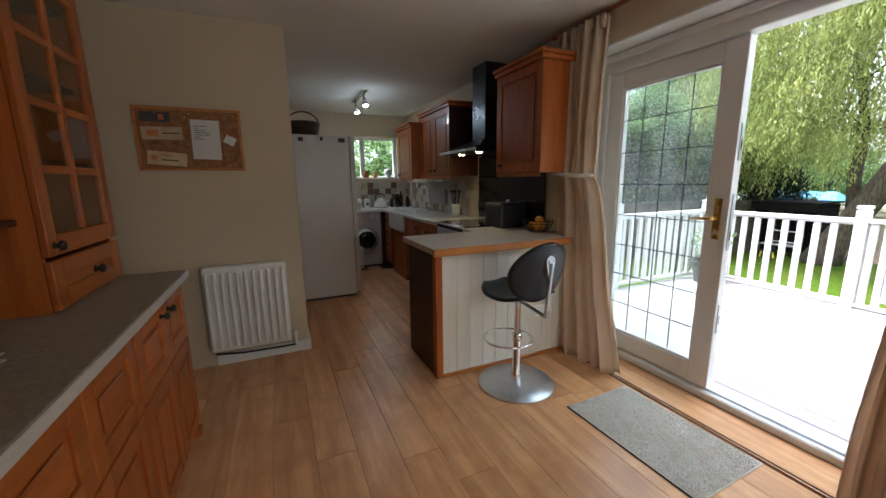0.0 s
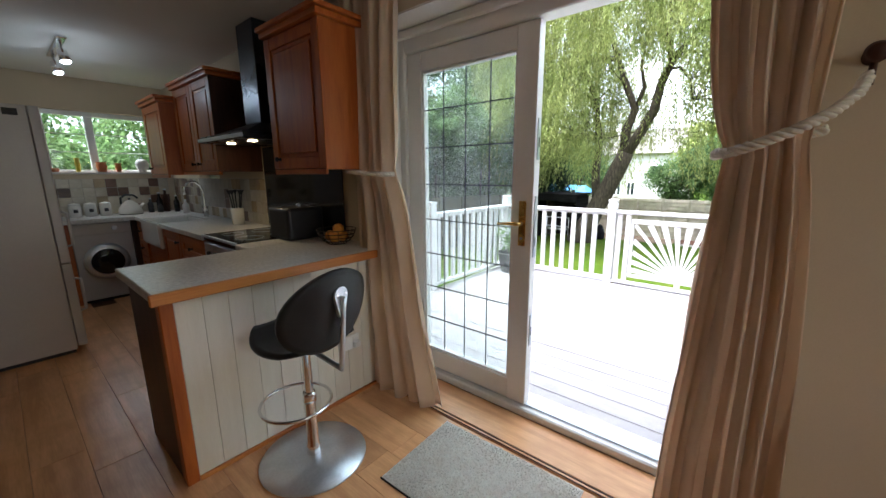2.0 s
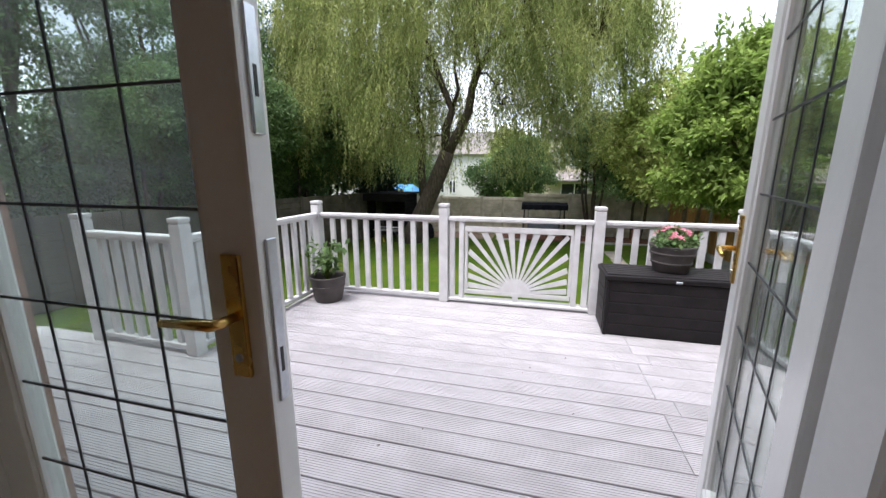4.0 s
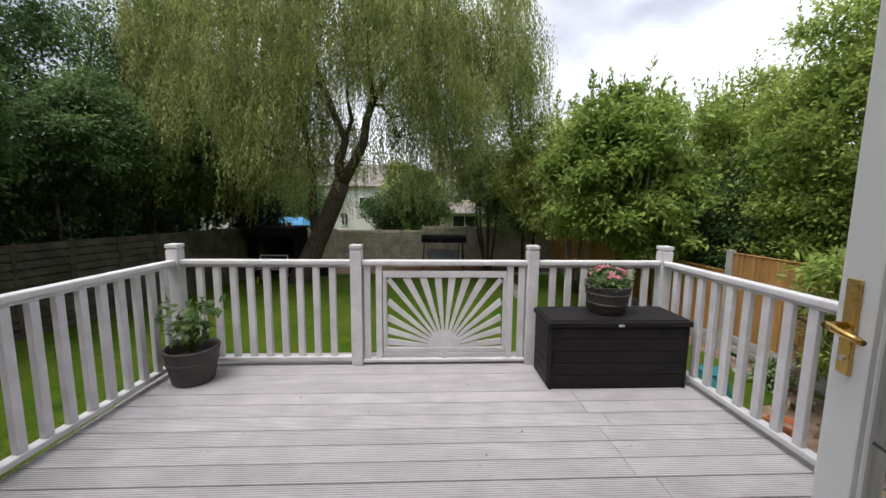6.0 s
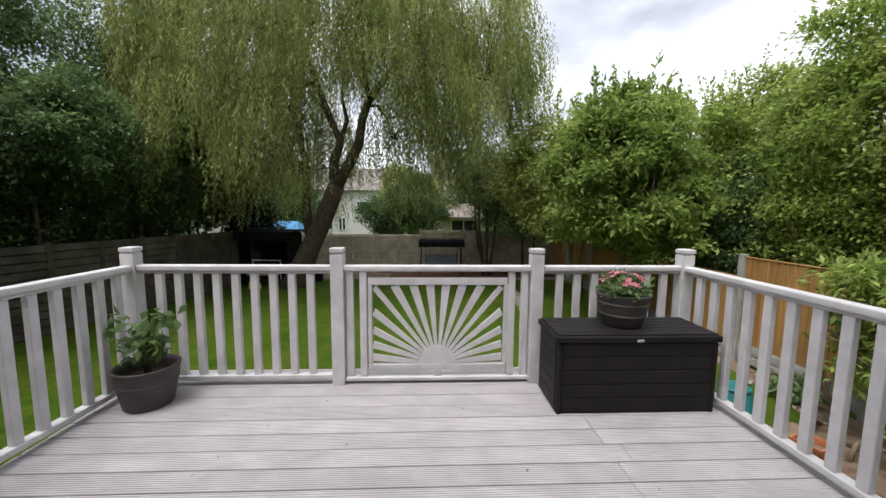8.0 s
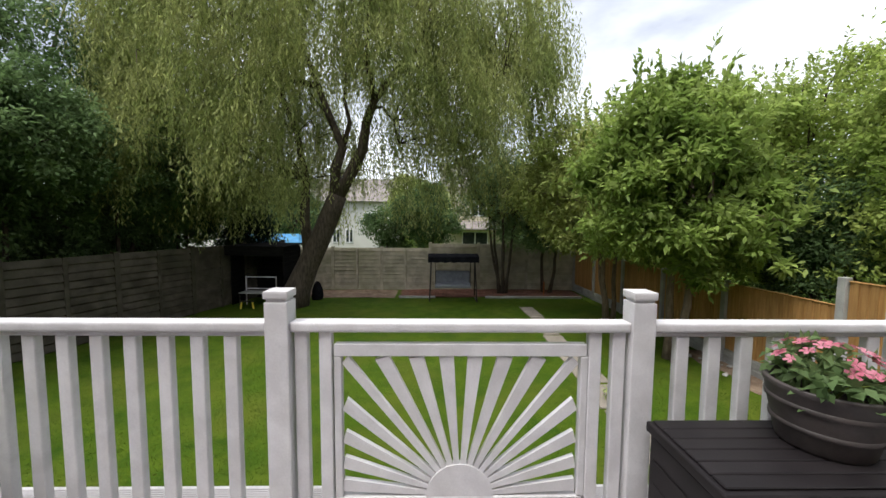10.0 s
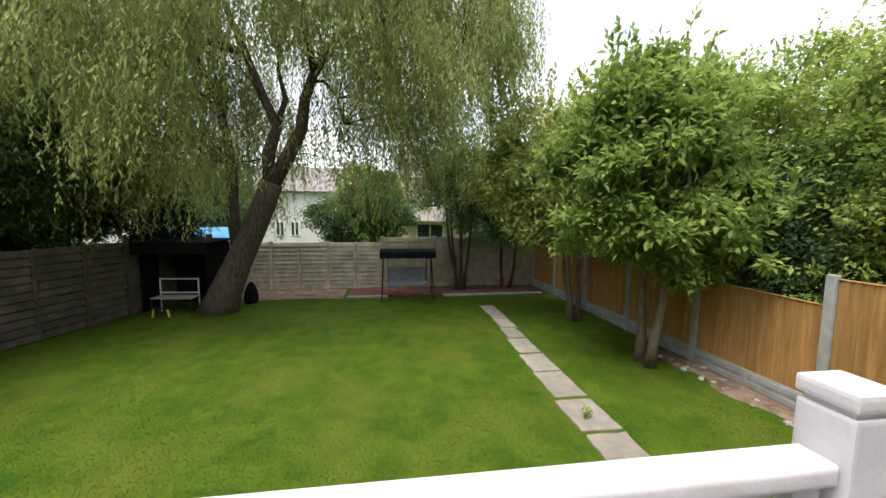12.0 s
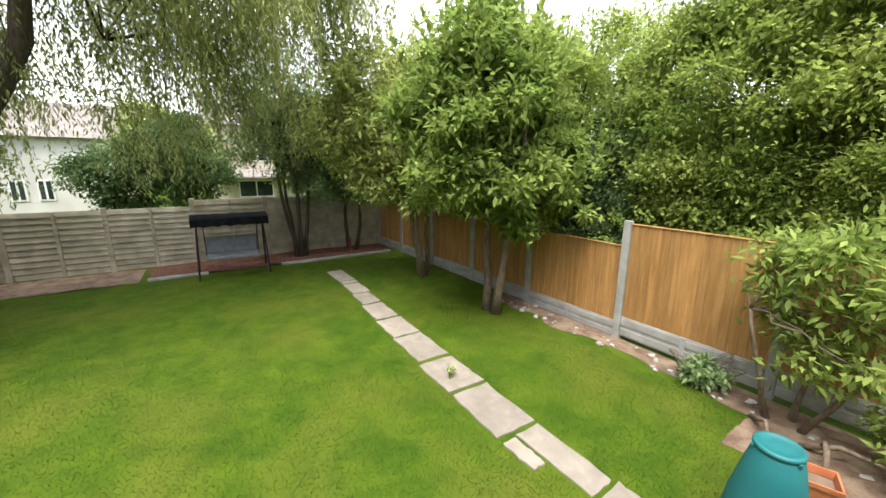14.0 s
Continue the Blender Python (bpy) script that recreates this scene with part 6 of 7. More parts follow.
bn = thing("garden_bench", (16.45, 6.95, LAWN), "pale metal bench frame in the black shelter", "bench", turn=-4)
for z in (0.52, 0.90):
    part("back_rail", tube(bmesh.new(), [(0.12, -0.50, z), (0.12, 0.50, z)], 0.018, 8), W["rail"], bn)
for y in (-0.50, 0.50):
    part("back_post", tube(bmesh.new(), [(0.12, y, 0.0), (0.12, y, 0.92)], 0.018, 8), W["rail"], bn)
    part("front_leg", tube(bmesh.new(), [(-0.25, y, 0.0), (-0.25, y, 0.42)], 0.018, 8), W["iron"], bn)
part("seat_slab", cube(-0.28, 0.14, -0.52, 0.52, 0.42, 0.455, bevel=0.006), W["gravel_board"], bn)
tr_ = thing("yellow_stool", (15.95, 7.1, LAWN), "small yellow plastic trestle on the lawn edge", "stool")
for s in (-1, 1):
    part("leg", tube(bmesh.new(), [(0, s * 0.20, 0.0), (0, s * 0.16, 0.22)], [0.03, 0.025], 8), W["yellow"], tr_)
part("top_board", cube(-0.05, 0.05, -0.22, 0.22, 0.2205, 0.25, bevel=0.008), W["iron"], tr_)
bag = thing("dark_sack", (17.4, 5.4, LAWN), "dark sack slumped by the willow trunk", "sack")
part("body", lathe(bmesh.new(), [(0, 0), (0.20, 0.0), (0.24, 0.12), (0.21, 0.35), (0.12, 0.55), (0.05, 0.62), (0, 0.64)], 18, (0, 0, 0), 1.0, 0.85), W["awning"], bag, "", True)
tp_ = thing("blue_tarpaulin", (20.6, 8.5, LAWN), "bright blue sheeted frame past the end wall", "tarpaulin")
bm = bmesh.new()
vs = [bm.verts.new(c) for c in ((-0.8, -1.6, 1.75), (0.8, -1.6, 1.75), (0.8, 1.2, 1.75), (-0.8, 1.2, 1.75), (0, -1.3, 2.15), (0, 0.9, 2.15))]
for f_ in ((0, 1, 4), (1, 2, 5, 4), (2, 3, 5), (3, 0, 4, 5), (0, 3, 2, 1)):
    bm.faces.new([vs[q] for q in f_])
part("sheet", bm, W["blue"], tp_)
for x_, y_ in ((-0.75, -1.55), (0.75, -1.55), (0.75, 1.15), (-0.75, 1.15)):
    part("pole", tube(bmesh.new(), [(x_, y_, 0), (x_, y_, 1.75)], 0.02, 6), W["steel"], tp_)

bn_ = thing("compost_bin", (6.97, -2.12, LAWN), "teal green tapered plastic compost bin with a lid", "compost bin")
part("barrel", lathe(bmesh.new(), [(0.0, 0.0), (0.275, 0.0), (0.28, 0.02), (0.272, 0.12), (0.24, 0.40), (0.182, 0.68), (0.146, 0.84), (0.140, 0.85)], 36), W["teal"], bn_, "", True)
part("lid", lathe(bmesh.new(), [(0.142, 0.8505), (0.150, 0.853), (0.152, 0.872), (0.146, 0.885), (0.126, 0.888), (0.120, 0.880), (0.05, 0.884), (0, 0.884)], 36), W["teal"], bn_, "", True)
part("hatch", cube(-0.15, 0.15, -0.292, -0.255, 0.04, 0.30, bevel=0.01), W["teal"], bn_)
for a in (0.6, 2.7, 4.8):
    part("lid_clip", cube(0.148 * math.cos(a) - 0.015, 0.148 * math.cos(a) + 0.015, 0.148 * math.sin(a) - 0.015, 0.148 * math.sin(a) + 0.015, 0.832, 0.86, bevel=0.004), W["teal"], bn_)
tc_ = thing("terracotta_pot", (6.86, -2.95, LAWN), "square orange terracotta planter with dry soil", "plant pot", turn=20)
bm = bmesh.new()
o0 = [(-0.10, -0.10), (0.10, -0.10), (0.10, 0.10), (-0.10, 0.10)]
lev = []
for sc, z in ((1.0, 0.0), (1.28, 0.25), (1.38, 0.255), (1.40, 0.30), (1.26, 0.30), (1.18, 0.23)):
    lev.append([bm.verts.new((x * sc, y * sc, z)) for x, y in o0])
for a, b in zip(lev, lev[1:]):
    for k in range(4):
        bm.faces.new((a[k], a[(k + 1) % 4], b[(k + 1) % 4], b[k]))
bm.faces.new(lev[0][::-1])
part("planter", bm, W["terracotta"], tc_)
part("dry_soil", cube(-0.116, 0.116, -0.116, 0.116, 0.20, 0.225), W["soil"], tc_)
# Sticks, stones and a stake.
rb = random.Random(19)
for k in range(60):
    s = rb.uniform(0.02, 0.07)
    bm = bmesh.new()
    bmesh.ops.create_icosphere(bm, subdivisions=1, radius=s)
    for v in bm.verts:
        v.co *= rb.uniform(0.7, 1.15)
        v.co.z *= 0.6
    ob = part("stone", bm, W["gravel_board"] if k % 3 else W["slab"])
    x = rb.uniform(6.2, 12.0)
    ob.matrix_world = pose(x, rb.uniform(-4.4, -3.95 if x > 7.6 else -3.0), LAWN + 0.02, 0, 0, rb.uniform(0, 360))
    tagged(ob, "pale rough stone on the bare soil", "stone", "stones by the fence")
for k in range(7):
    x, y, a = rb.uniform(5.9, 7.6), rb.uniform(-4.1, -3.2), rb.uniform(0, 6.28)
    ln = rb.uniform(0.6, 1.3)
    pts = [(x + math.cos(a) * ln * f, y + math.sin(a) * ln * f * 0.5, LAWN + 0.04 + 0.25 * math.sin(f * 3) * rb.uniform(0.3, 1)) for f in (0, 0.3, 0.6, 1.0)]
    tagged(part("cut_branch", tube(bmesh.new(), pts, [0.03, 0.026, 0.02, 0.010], 7), W["bark_pale"], None, "", True), "bare cut branch lying on the soil", "branch", "cut branches")
stk = part("garden_stake", cube(17.98, 18.02, -2.72, -2.68, LAWN, LAWN + 0.55, bevel=0.004), W["pine"])
tagged(stk, "short wooden stake in the bark bed", "stake")
plant("weed", (10.12, -1.40, LAWN + 0.02), "sprig of weed growing between the slabs", "laurel", [(0, 0, 0.10, 0.06, 0.06, 0.09)], 60, 0.06, 0.02, 84, 5, 8)


# ---- garden ----
# Timber fence on one side: concrete posts and gravel boards, featheredge panels.
FY = lambda x: -4.56 + 0.028 * (x - 8.0)
FENCE_X = [3.60, 5.62, 7.65, 9.68, 11.72, 13.62, 15.5, 17.4, 19.15]
fturn = math.degrees(math.atan(0.028))
board_me = []
for i, (xa, xb) in enumerate(zip(FENCE_X, FENCE_X[1:])):
    high = xb <= 9.8
    top, gb0, gb1 = (0.53, -1.37, -1.03) if high else (0.16, -1.44, -1.14)
    width = xb - xa
    gb = thing("gravel_board", (xa, FY(xa), 0), "pale concrete gravel board under the fence panel", "gravel board", "fence gravel boards", turn=fturn)
    part("board", cube(0.065, width - 0.065, -0.03, 0.022, gb0, gb1, bevel=0.006), W["gravel_board"], gb)
    mid = (gb0 + gb1) / 2
    part("ledge", cube(0.066, width - 0.066, 0.0225, 0.034, mid + 0.03, gb1 - 0.03, bevel=0.004), W["gravel_board"], gb)
    part("ledge", cube(0.066, width - 0.066, 0.0225, 0.034, gb0 + 0.03, mid - 0.03, bevel=0.004), W["gravel_board"], gb)
    if width > 1.2:
        part("rib", cube(width / 2 - 0.03, width / 2 + 0.03, 0.0225, 0.040, gb0 + 0.005, gb1 - 0.005, bevel=0.004), W["gravel_board"], gb)
    fp = thing("timber_fence", (xa, FY(xa), 0), "golden-brown featheredge timber fence panel" + (", newer and taller" if high else ""), "fence panel", "fence panels", turn=fturn)
    part("capping", cube(0.065, width - 0.065, -0.028, 0.028, top - 0.018, top, bevel=0.004), W["fence"], fp)
    n = 17
    pitch = (width - 0.14) / n
    me = None
    for k in range(n):
        if me is None:
            bm = bmesh.new()
            vs = [bm.verts.new(c) for z in (gb1 + 0.003, top - 0.019) for c in ((-0.012, 0.004, z), (pitch, -0.003, z), (pitch, 0.006, z), (-0.012, 0.020, z))]
            for f in ((0, 1, 2, 3), (7, 6, 5, 4), (0, 4, 5, 1), (1, 5, 6, 2), (2, 6, 7, 3), (3, 7, 4, 0)):
                bm.faces.new([vs[q] for q in f])
            bd = part("board", bm, W["fence"], fp)
            me = bd.data
        else:
            bd = new("board", me)
            bd.parent = fp
        bd.location = (0.072 + pitch * k, 0, 0)
    for zz in (gb1 + 0.25, top - 0.3):
        part("arris_rail", cube(0.07, width - 0.07, -0.06, -0.02, zz, zz + 0.06), W["fence"], fp)
for i, xa in enumerate(FENCE_X):
    top = 0.57 if xa < 9.8 else 0.20
    pp = thing("fence_post", (xa, FY(xa), LAWN), "slotted grey concrete fence post", "fence post", "concrete fence posts", turn=fturn)
    part("shaft", cube(-0.055, 0.055, -0.05, 0.055, -0.05, top - LAWN, bevel=0.012, segments=2), W["gravel_board"], pp)


def concrete_wall(name, a, b, n, tops, label, seed, mat, posts_high=0.05):
    """Concrete panel fence: posts and panels with lapped courses, from a to b."""
    rng = random.Random(seed)
    a, b = Vector(a), Vector(b)
    turn = math.degrees(math.atan2(b.y - a.y, b.x - a.x))
    width = (b - a).length / n
    for i in range(n + 1):
        p = a.lerp(b, i / n)
        top = tops[min(i, n - 1)]
        po = thing(name + "_post", (p.x, p.y, LAWN), "weathered concrete fence post", "fence post", "concrete wall posts", turn=turn)
        part("shaft", cube(-0.06, 0.06, -0.06, 0.06, -0.05, top - LAWN + posts_high, bevel=0.012, segments=2), W[mat], po)
        if i == n:
            break
        wp = thing(name + "_panel", (p.x, p.y, LAWN), label, "concrete panel", "concrete wall panels", turn=turn)
        bm = bmesh.new()
        h = top - LAWN
        m = 11
        box(bm, 0.058, width - 0.058, -0.006, 0.012, 0.0, h - 0.004)
        for k in range(m):
            z0, z1 = h * k / m + 0.030, h * (k + 1) / m
            tilt = rng.uniform(-0.004, 0.004)
            vs = [bm.verts.new(c) for c in ((0.058, -0.060 + tilt, z0), (width - 0.058, -0.060 - tilt, z0), (width - 0.058, -0.034, z1), (0.058, -0.034, z1),
                                           (0.058, 0.045 + tilt, z0), (width - 0.058, 0.045 - tilt, z0), (width - 0.058, 0.022, z1), (0.058, 0.022, z1))]
            for f in ((0, 1, 2, 3), (7, 6, 5, 4), (4, 5, 1, 0), (3, 2, 6, 7), (0, 3, 7, 4), (1, 5, 6, 2)):
                bm.faces.new([vs[q] for q in f])
        part("lapped_courses", bm, W[mat], wp)
        mid_x = width / 2
        part("centre_rib", cube(mid_x - 0.04, mid_x + 0.04, -0.068, 0.055, 0.0, h - 0.002, bevel=0.008), W[mat], wp)


concrete_wall("end_wall", (19.25, 9.2), (19.25, -4.25), 7, [0.24, 0.24, 0.24, 0.24, 0.42, 0.42, 0.22], "weathered grey concrete panel with horizontal lapped courses", 3, "concrete")
concrete_wall("side_wall", (1.9, 11.9), (19.13, 7.28), 9, [0.5] * 9, "weathered concrete panel with tree shade painted into its colour", 4, "shaded_concrete")

# Paving slabs across the lawn.
SLABS = [(6.55, 7.40, -1.75, -1.20), (7.44, 7.86, -1.76, -1.22), (7.91, 8.82, -1.72, -1.395), (8.38, 8.80, -1.355, -1.18), (8.88, 9.76, -1.73, -1.19), (9.83, 10.62, -1.75, -1.19), (10.71, 11.57, -1.75, -1.24),
         (11.62, 12.40, -1.76, -1.27), (12.46, 13.30, -1.76, -1.31), (13.37, 14.05, -1.77, -1.38), (14.11, 14.84, -1.82, -1.43), (14.91, 15.10, -1.83, -1.45), (15.16, 16.22, -1.83, -1.42)]
rs = random.Random(12)
for x0, x1, y0, y1 in SLABS:
    hx_, hy_ = (x1 - x0) / 2, (y1 - y0) / 2
    ring_ = [(-hx_ + 2 * hx_ * k / 7, -hy_) for k in range(7)] + [(hx_, -hy_ + 2 * hy_ * k / 5) for k in range(5)] + [(hx_ - 2 * hx_ * k / 7, hy_) for k in range(7)] + [(-hx_, hy_ - 2 * hy_ * k / 5) for k in range(5)]
    ring_ = [(x + rs.uniform(-0.013, 0.013), y + rs.uniform(-0.013, 0.013)) for x, y in ring_]
    bm = bmesh.new()
    low_ = [bm.verts.new((x, y, -0.02)) for x, y in ring_]
    top_ = [bm.verts.new((x, y, 0.012)) for x, y in ring_]
    in_ = [bm.verts.new((x * 0.975, y * 0.965, 0.018 + rs.uniform(-0.002, 0.002))) for x, y in ring_]
    for k in range(len(ring_)):
        q = (k + 1) % len(ring_)
        bm.faces.new((low_[k], low_[q], top_[q], top_[k]))
        bm.faces.new((top_[k], top_[q], in_[q], in_[k]))
    bm.faces.new(in_)
    ob = part("paving_slab", bm, W["slab"])
    ob.matrix_world = pose((x0 + x1) / 2, (y0 + y1) / 2, LAWN + 0.004, rs.uniform(-0.6, 0.6), rs.uniform(-0.6, 0.6), rs.uniform(-2.2, 2.2))
    tagged(ob, "worn buff stone slab set in the lawn", "paving slab", "stepping path slabs")


def patch(name, x0, x1, y0, y1, mat, label, z, seed, nx=40, ny=14, rough=0.02, ragged=0.12):
    rng = np.random.default_rng(seed)
    bm = bmesh.new()
    g = []
    for i in range(nx + 1):
        row = []
        for j in range(ny + 1):
            u, v = i / nx, j / ny
            wob = ragged * noise.noise((u * 9 + seed, 0.3, 0))
            y = y0 + (y1 - y0 + wob) * v
            edge = min(v, 1 - v) * 6
            row.append(bm.verts.new((x0 + (x1 - x0) * u, y, z + rough * rng.random() * min(1, edge))))
        g.append(row)
    for i in range(nx):
        for j in range(ny):
            bm.faces.new((g[i][j], g[i + 1][j], g[i + 1][j + 1], g[i][j + 1]))
    return structure(name, bm, mat, label, "soil")


patch("soil_strip", 6.4, 12.3, -4.50, -4.02, W["soil"], "bare stony soil along the fence foot", LAWN + 0.006, 5, nx=90, ragged=0.28)
patch("soil_corner", 3.2, 7.6, -4.50, -2.95, W["soil"], "bare soil and rubble beside the deck", LAWN + 0.009, 7, ragged=0.3, rough=0.05)
patch("bark_bed", 17.70, 19.18, -4.1, 2.6, W["bark_chip"], "reddish bark mulch bed along the end wall", LAWN + 0.010, 6, rough=0.05, ragged=0.1)
patch("shade_bed", 17.6, 19.1, 2.75, 7.0, W["soil"], "bare shaded soil below the willow", LAWN + 0.005, 8, rough=0.03, ragged=0.5)
for y0, y1 in ((-3.95, -0.50), (1.30, 2.58)):
    ob = part("bed_edging", cube(17.62, 17.69, y0, y1, LAWN - 0.02, LAWN + 0.075, bevel=0.01), W["gravel_board"])
    tagged(ob, "low grey kerb edging the bark bed", "edging", "bed edgings")

# Grass blades.
rng = np.random.default_rng(21)
N = 300000
gx = 6.4 + (17.6 - 6.4) * rng.random(N) ** 1.5
gy = rng.uniform(-4.0, 9.2, N)
ok = (gy < 11.9 - 0.268 * (gx - 1.9) - 0.1)
for x0, x1, y0, y1 in SLABS:
    ok &= ~((gx > x0 - 0.01) & (gx < x1 + 0.01) & (gy > y0 - 0.01) & (gy < y1 + 0.01))
ok &= ~((gy < -3.98 + 0.12 * np.sin(gx * 3)) & (gx < 12.4))
gx, gy = gx[ok], gy[ok]
n = len(gx)
h = rng.uniform(0.010, 0.026, n)
ang = rng.uniform(0, 2 * np.pi, n)
lean = rng.normal(size=(n, 2)) * 0.018
basep = np.stack([gx, gy, np.full(n, LAWN)], 1)
sidev = np.stack([np.cos(ang), np.sin(ang), np.zeros(n)], 1) * rng.uniform(0.002, 0.0045, n)[:, None]
tip = basep + np.concatenate([lean, h[:, None]], 1)
v = np.stack([basep - sidev, basep + sidev, tip], 1).reshape(-1, 3)
tagged(fast_mesh("grass", v, np.arange(len(v)).reshape(-1, 3), W["blade"]), "short mown green grass", "grass", "", "stuff")


# ---- trees ----
def tree(name, base, label, bark, leaf, blobs, n, length, width, seed, r0=0.1, stems=1, clumps=60, spread=0.30, limbs_n=10, droop=0.25, fill=0.75, group="garden trees", fork=0.45, splay=0.35, shoots=0):
    ob = thing(name, base, label, "tree", group)
    rel = [(b[0] - base[0], b[1] - base[1], b[2] - base[2], b[3], b[4], b[5]) for b in blobs]
    cr, cc = crown("crown", ob, W[leaf], rel, int(n * 2.0), length, width * 1.15, seed, int(clumps * 1.8), spread * 0.8, droop, fill, shoots)
    bm = bmesh.new()
    rg = random.Random(seed)
    low = min(b[2] - b[5] for b in rel)
    centre = Vector((sum(b[0] for b in rel) / len(rel), sum(b[1] for b in rel) / len(rel), 0))
    fork_z = max(0.4, low + fork * (rel[0][2] - low) + 0.3)
    for s in range(stems):
        a = 2 * math.pi * s / max(1, stems) + rg.uniform(0, 1)
        off = Vector((math.cos(a), math.sin(a), 0)) * (0.0 if stems == 1 else 0.13)
        top = Vector((off.x, off.y, 0)) * (1 + 6 * splay) + centre * 0.35 + Vector((0, 0, fork_z))
        pts = [off + Vector((0, 0, -0.05))]
        for k in range(1, 6):
            f = k / 5
            pts.append(off.lerp(top, f) + Vector((rg.uniform(-0.05, 0.05), rg.uniform(-0.05, 0.05), 0)))
        rr = r0 / math.sqrt(stems)
        tube(bm, pts, [rr * (1.5 if k == 0 else 1.12 - 0.1 * k) for k in range(6)], 9)
        picks = rg.sample(range(len(cc)), min(limbs_n, len(cc)))
        limbs(bm, pts[-1], [tuple(cc[i]) for i in picks], rr * 0.55, seed + s)
    part("trunk", bm, W[bark], ob, "", True)
    return ob


tree("laurel_tree", (11.72, -3.45, LAWN), "leafy garden tree with large glossy leaves beside the fence", "bark_pale", "laurel",
     [(11.8, -3.3, 2.3, 1.35, 1.7, 1.5), (12.0, -3.4, 3.15, 1.0, 1.35, 1.0), (11.5, -2.9, 1.2, 0.95, 1.3, 0.8), (11.9, -4.6, 1.6, 1.0, 1.0, 1.0), (11.4, -3.5, 0.85, 0.95, 1.0, 0.6), (10.7, -4.3, 1.0, 0.75, 0.6, 0.5), (12.9, -3.6, 0.9, 0.8, 0.9, 0.6)], 18000, 0.155, 0.06, 31, 0.11, 2, 105, 0.25, 9, shoots=110)
tree("cherry_tree", (14.6, -3.50, LAWN), "leafy garden tree with dull yellowish leaves beside the fence", "bark_pale", "cherry",
     [(14.9, -2.9, 2.3, 1.5, 1.9, 1.6), (15.2, -2.7, 3.3, 1.2, 1.4, 1.1), (14.6, -3.0, 1.0, 1.1, 1.4, 0.8)], 11000, 0.15, 0.058, 32, 0.10, 3, 105, 0.24, 8, shoots=120)
tree("slender_tree", (18.45, -1.25, LAWN), "slender many-stemmed tree with sparse small leaves by the end wall", "bark", "grey_leaf",
     [(18.5, -1.3, 2.4, 0.95, 1.35, 1.7), (18.5, -1.2, 3.9, 0.7, 1.0, 1.2), (18.5, -1.9, 0.9, 0.7, 0.9, 0.8), (18.6, -0.1, 2.7, 0.8, 0.9, 1.5)], 8000, 0.12, 0.048, 33, 0.13, 5, 100, 0.22, 10, splay=0.5)
tree("corner_shrub", (18.6, -2.95, LAWN), "dark evergreen shrub in the garden corner", "bark", "dark_leaf",
     [(18.4, -2.9, 1.0, 0.7, 0.9, 0.85), (18.3, -3.6, 1.8, 0.8, 0.9, 1.0)], 7000, 0.11, 0.05, 34, 0.09, 2, 50, 0.3, 6)
tree("wall_bush", (20.6, 3.3, LAWN), "dark leafy bush rising behind the end wall", "bark", "dark_leaf",
     [(20.6, 3.0, 1.1, 0.9, 1.4, 1.2), (20.6, 2.2, 1.7, 0.8, 0.9, 1.0)], 6000, 0.13, 0.052, 35, 0.09, 3, 80, 0.26, 9)
# Neighbouring trees past the timber fence.
tree("hedge_tree", (9.2, -7.2, LAWN), "tall bright-leaved tree behind the timber fence", "bark", "hedge",
     [(9.2, -6.9, 2.2, 2.3, 1.8, 2.6), (9.9, -5.1, 0.75, 0.6, 0.45, 0.5), (8.6, -6.4, 4.2, 1.8, 1.5, 1.6), (10.6, -6.6, 1.2, 1.6, 1.2, 1.5), (9.6, -6.2, 0.6, 1.3, 0.8, 0.9), (7.6, -6.2, 3.4, 1.5, 1.0, 1.7), (8.0, -5.9, 1.6, 1.4, 0.8, 1.2)], 52000, 0.095, 0.042, 36, 0.15, 2, 150, 0.22, 10, shoots=160, group="trees past the fence")
tree("hedge_tree", (13.0, -7.4, LAWN), "tall bright-leaved tree behind the timber fence", "bark", "hedge",
     [(13.0, -7.2, 2.0, 2.0, 1.8, 2.3), (12.2, -6.8, 3.4, 1.6, 1.4, 1.3), (15.0, -6.4, 1.4, 1.6, 1.2, 1.6)], 25000, 0.105, 0.046, 37, 0.15, 2, 110, 0.24, 9, shoots=160, group="trees past the fence")
tree("hedge_tree", (5.6, -7.6, LAWN), "tall bright-leaved tree behind the timber fence", "bark", "hedge",
     [(5.8, -7.2, 2.6, 2.1, 1.8, 2.8), (6.9, -6.3, 4.6, 1.5, 1.3, 1.6), (4.6, -7.0, 5.0, 1.8, 1.5, 1.8), (6.4, -6.1, 1.0, 1.5, 0.9, 1.2)], 38000, 0.095, 0.042, 38, 0.15, 2, 150, 0.22, 10, shoots=160, group="trees past the fence")
tree("hedge_tree", (2.0, -7.4, LAWN), "tall leafy tree behind the timber fence near the house", "bark", "hedge",
     [(2.2, -7.2, 2.4, 2.0, 1.6, 2.8), (3.2, -6.6, 4.0, 1.6, 1.2, 1.6)], 11000, 0.13, 0.055, 39, 0.15, 2, 90, 0.24, 8, group="trees past the fence")
tree("fence_shrub", (7.35, -4.05, LAWN), "light green shrub growing against the fence", "bark_pale", "laurel",
     [(7.35, -4.1, 0.15, 0.55, 0.45, 0.65), (7.0, -3.95, -0.45, 0.5, 0.45, 0.45), (6.75, -4.0, 0.7, 0.6, 0.5, 0.6)], 1700, 0.13, 0.04, 40, 0.05, 3, 46, 0.34, 6, splay=0.6, group="fence shrubs")
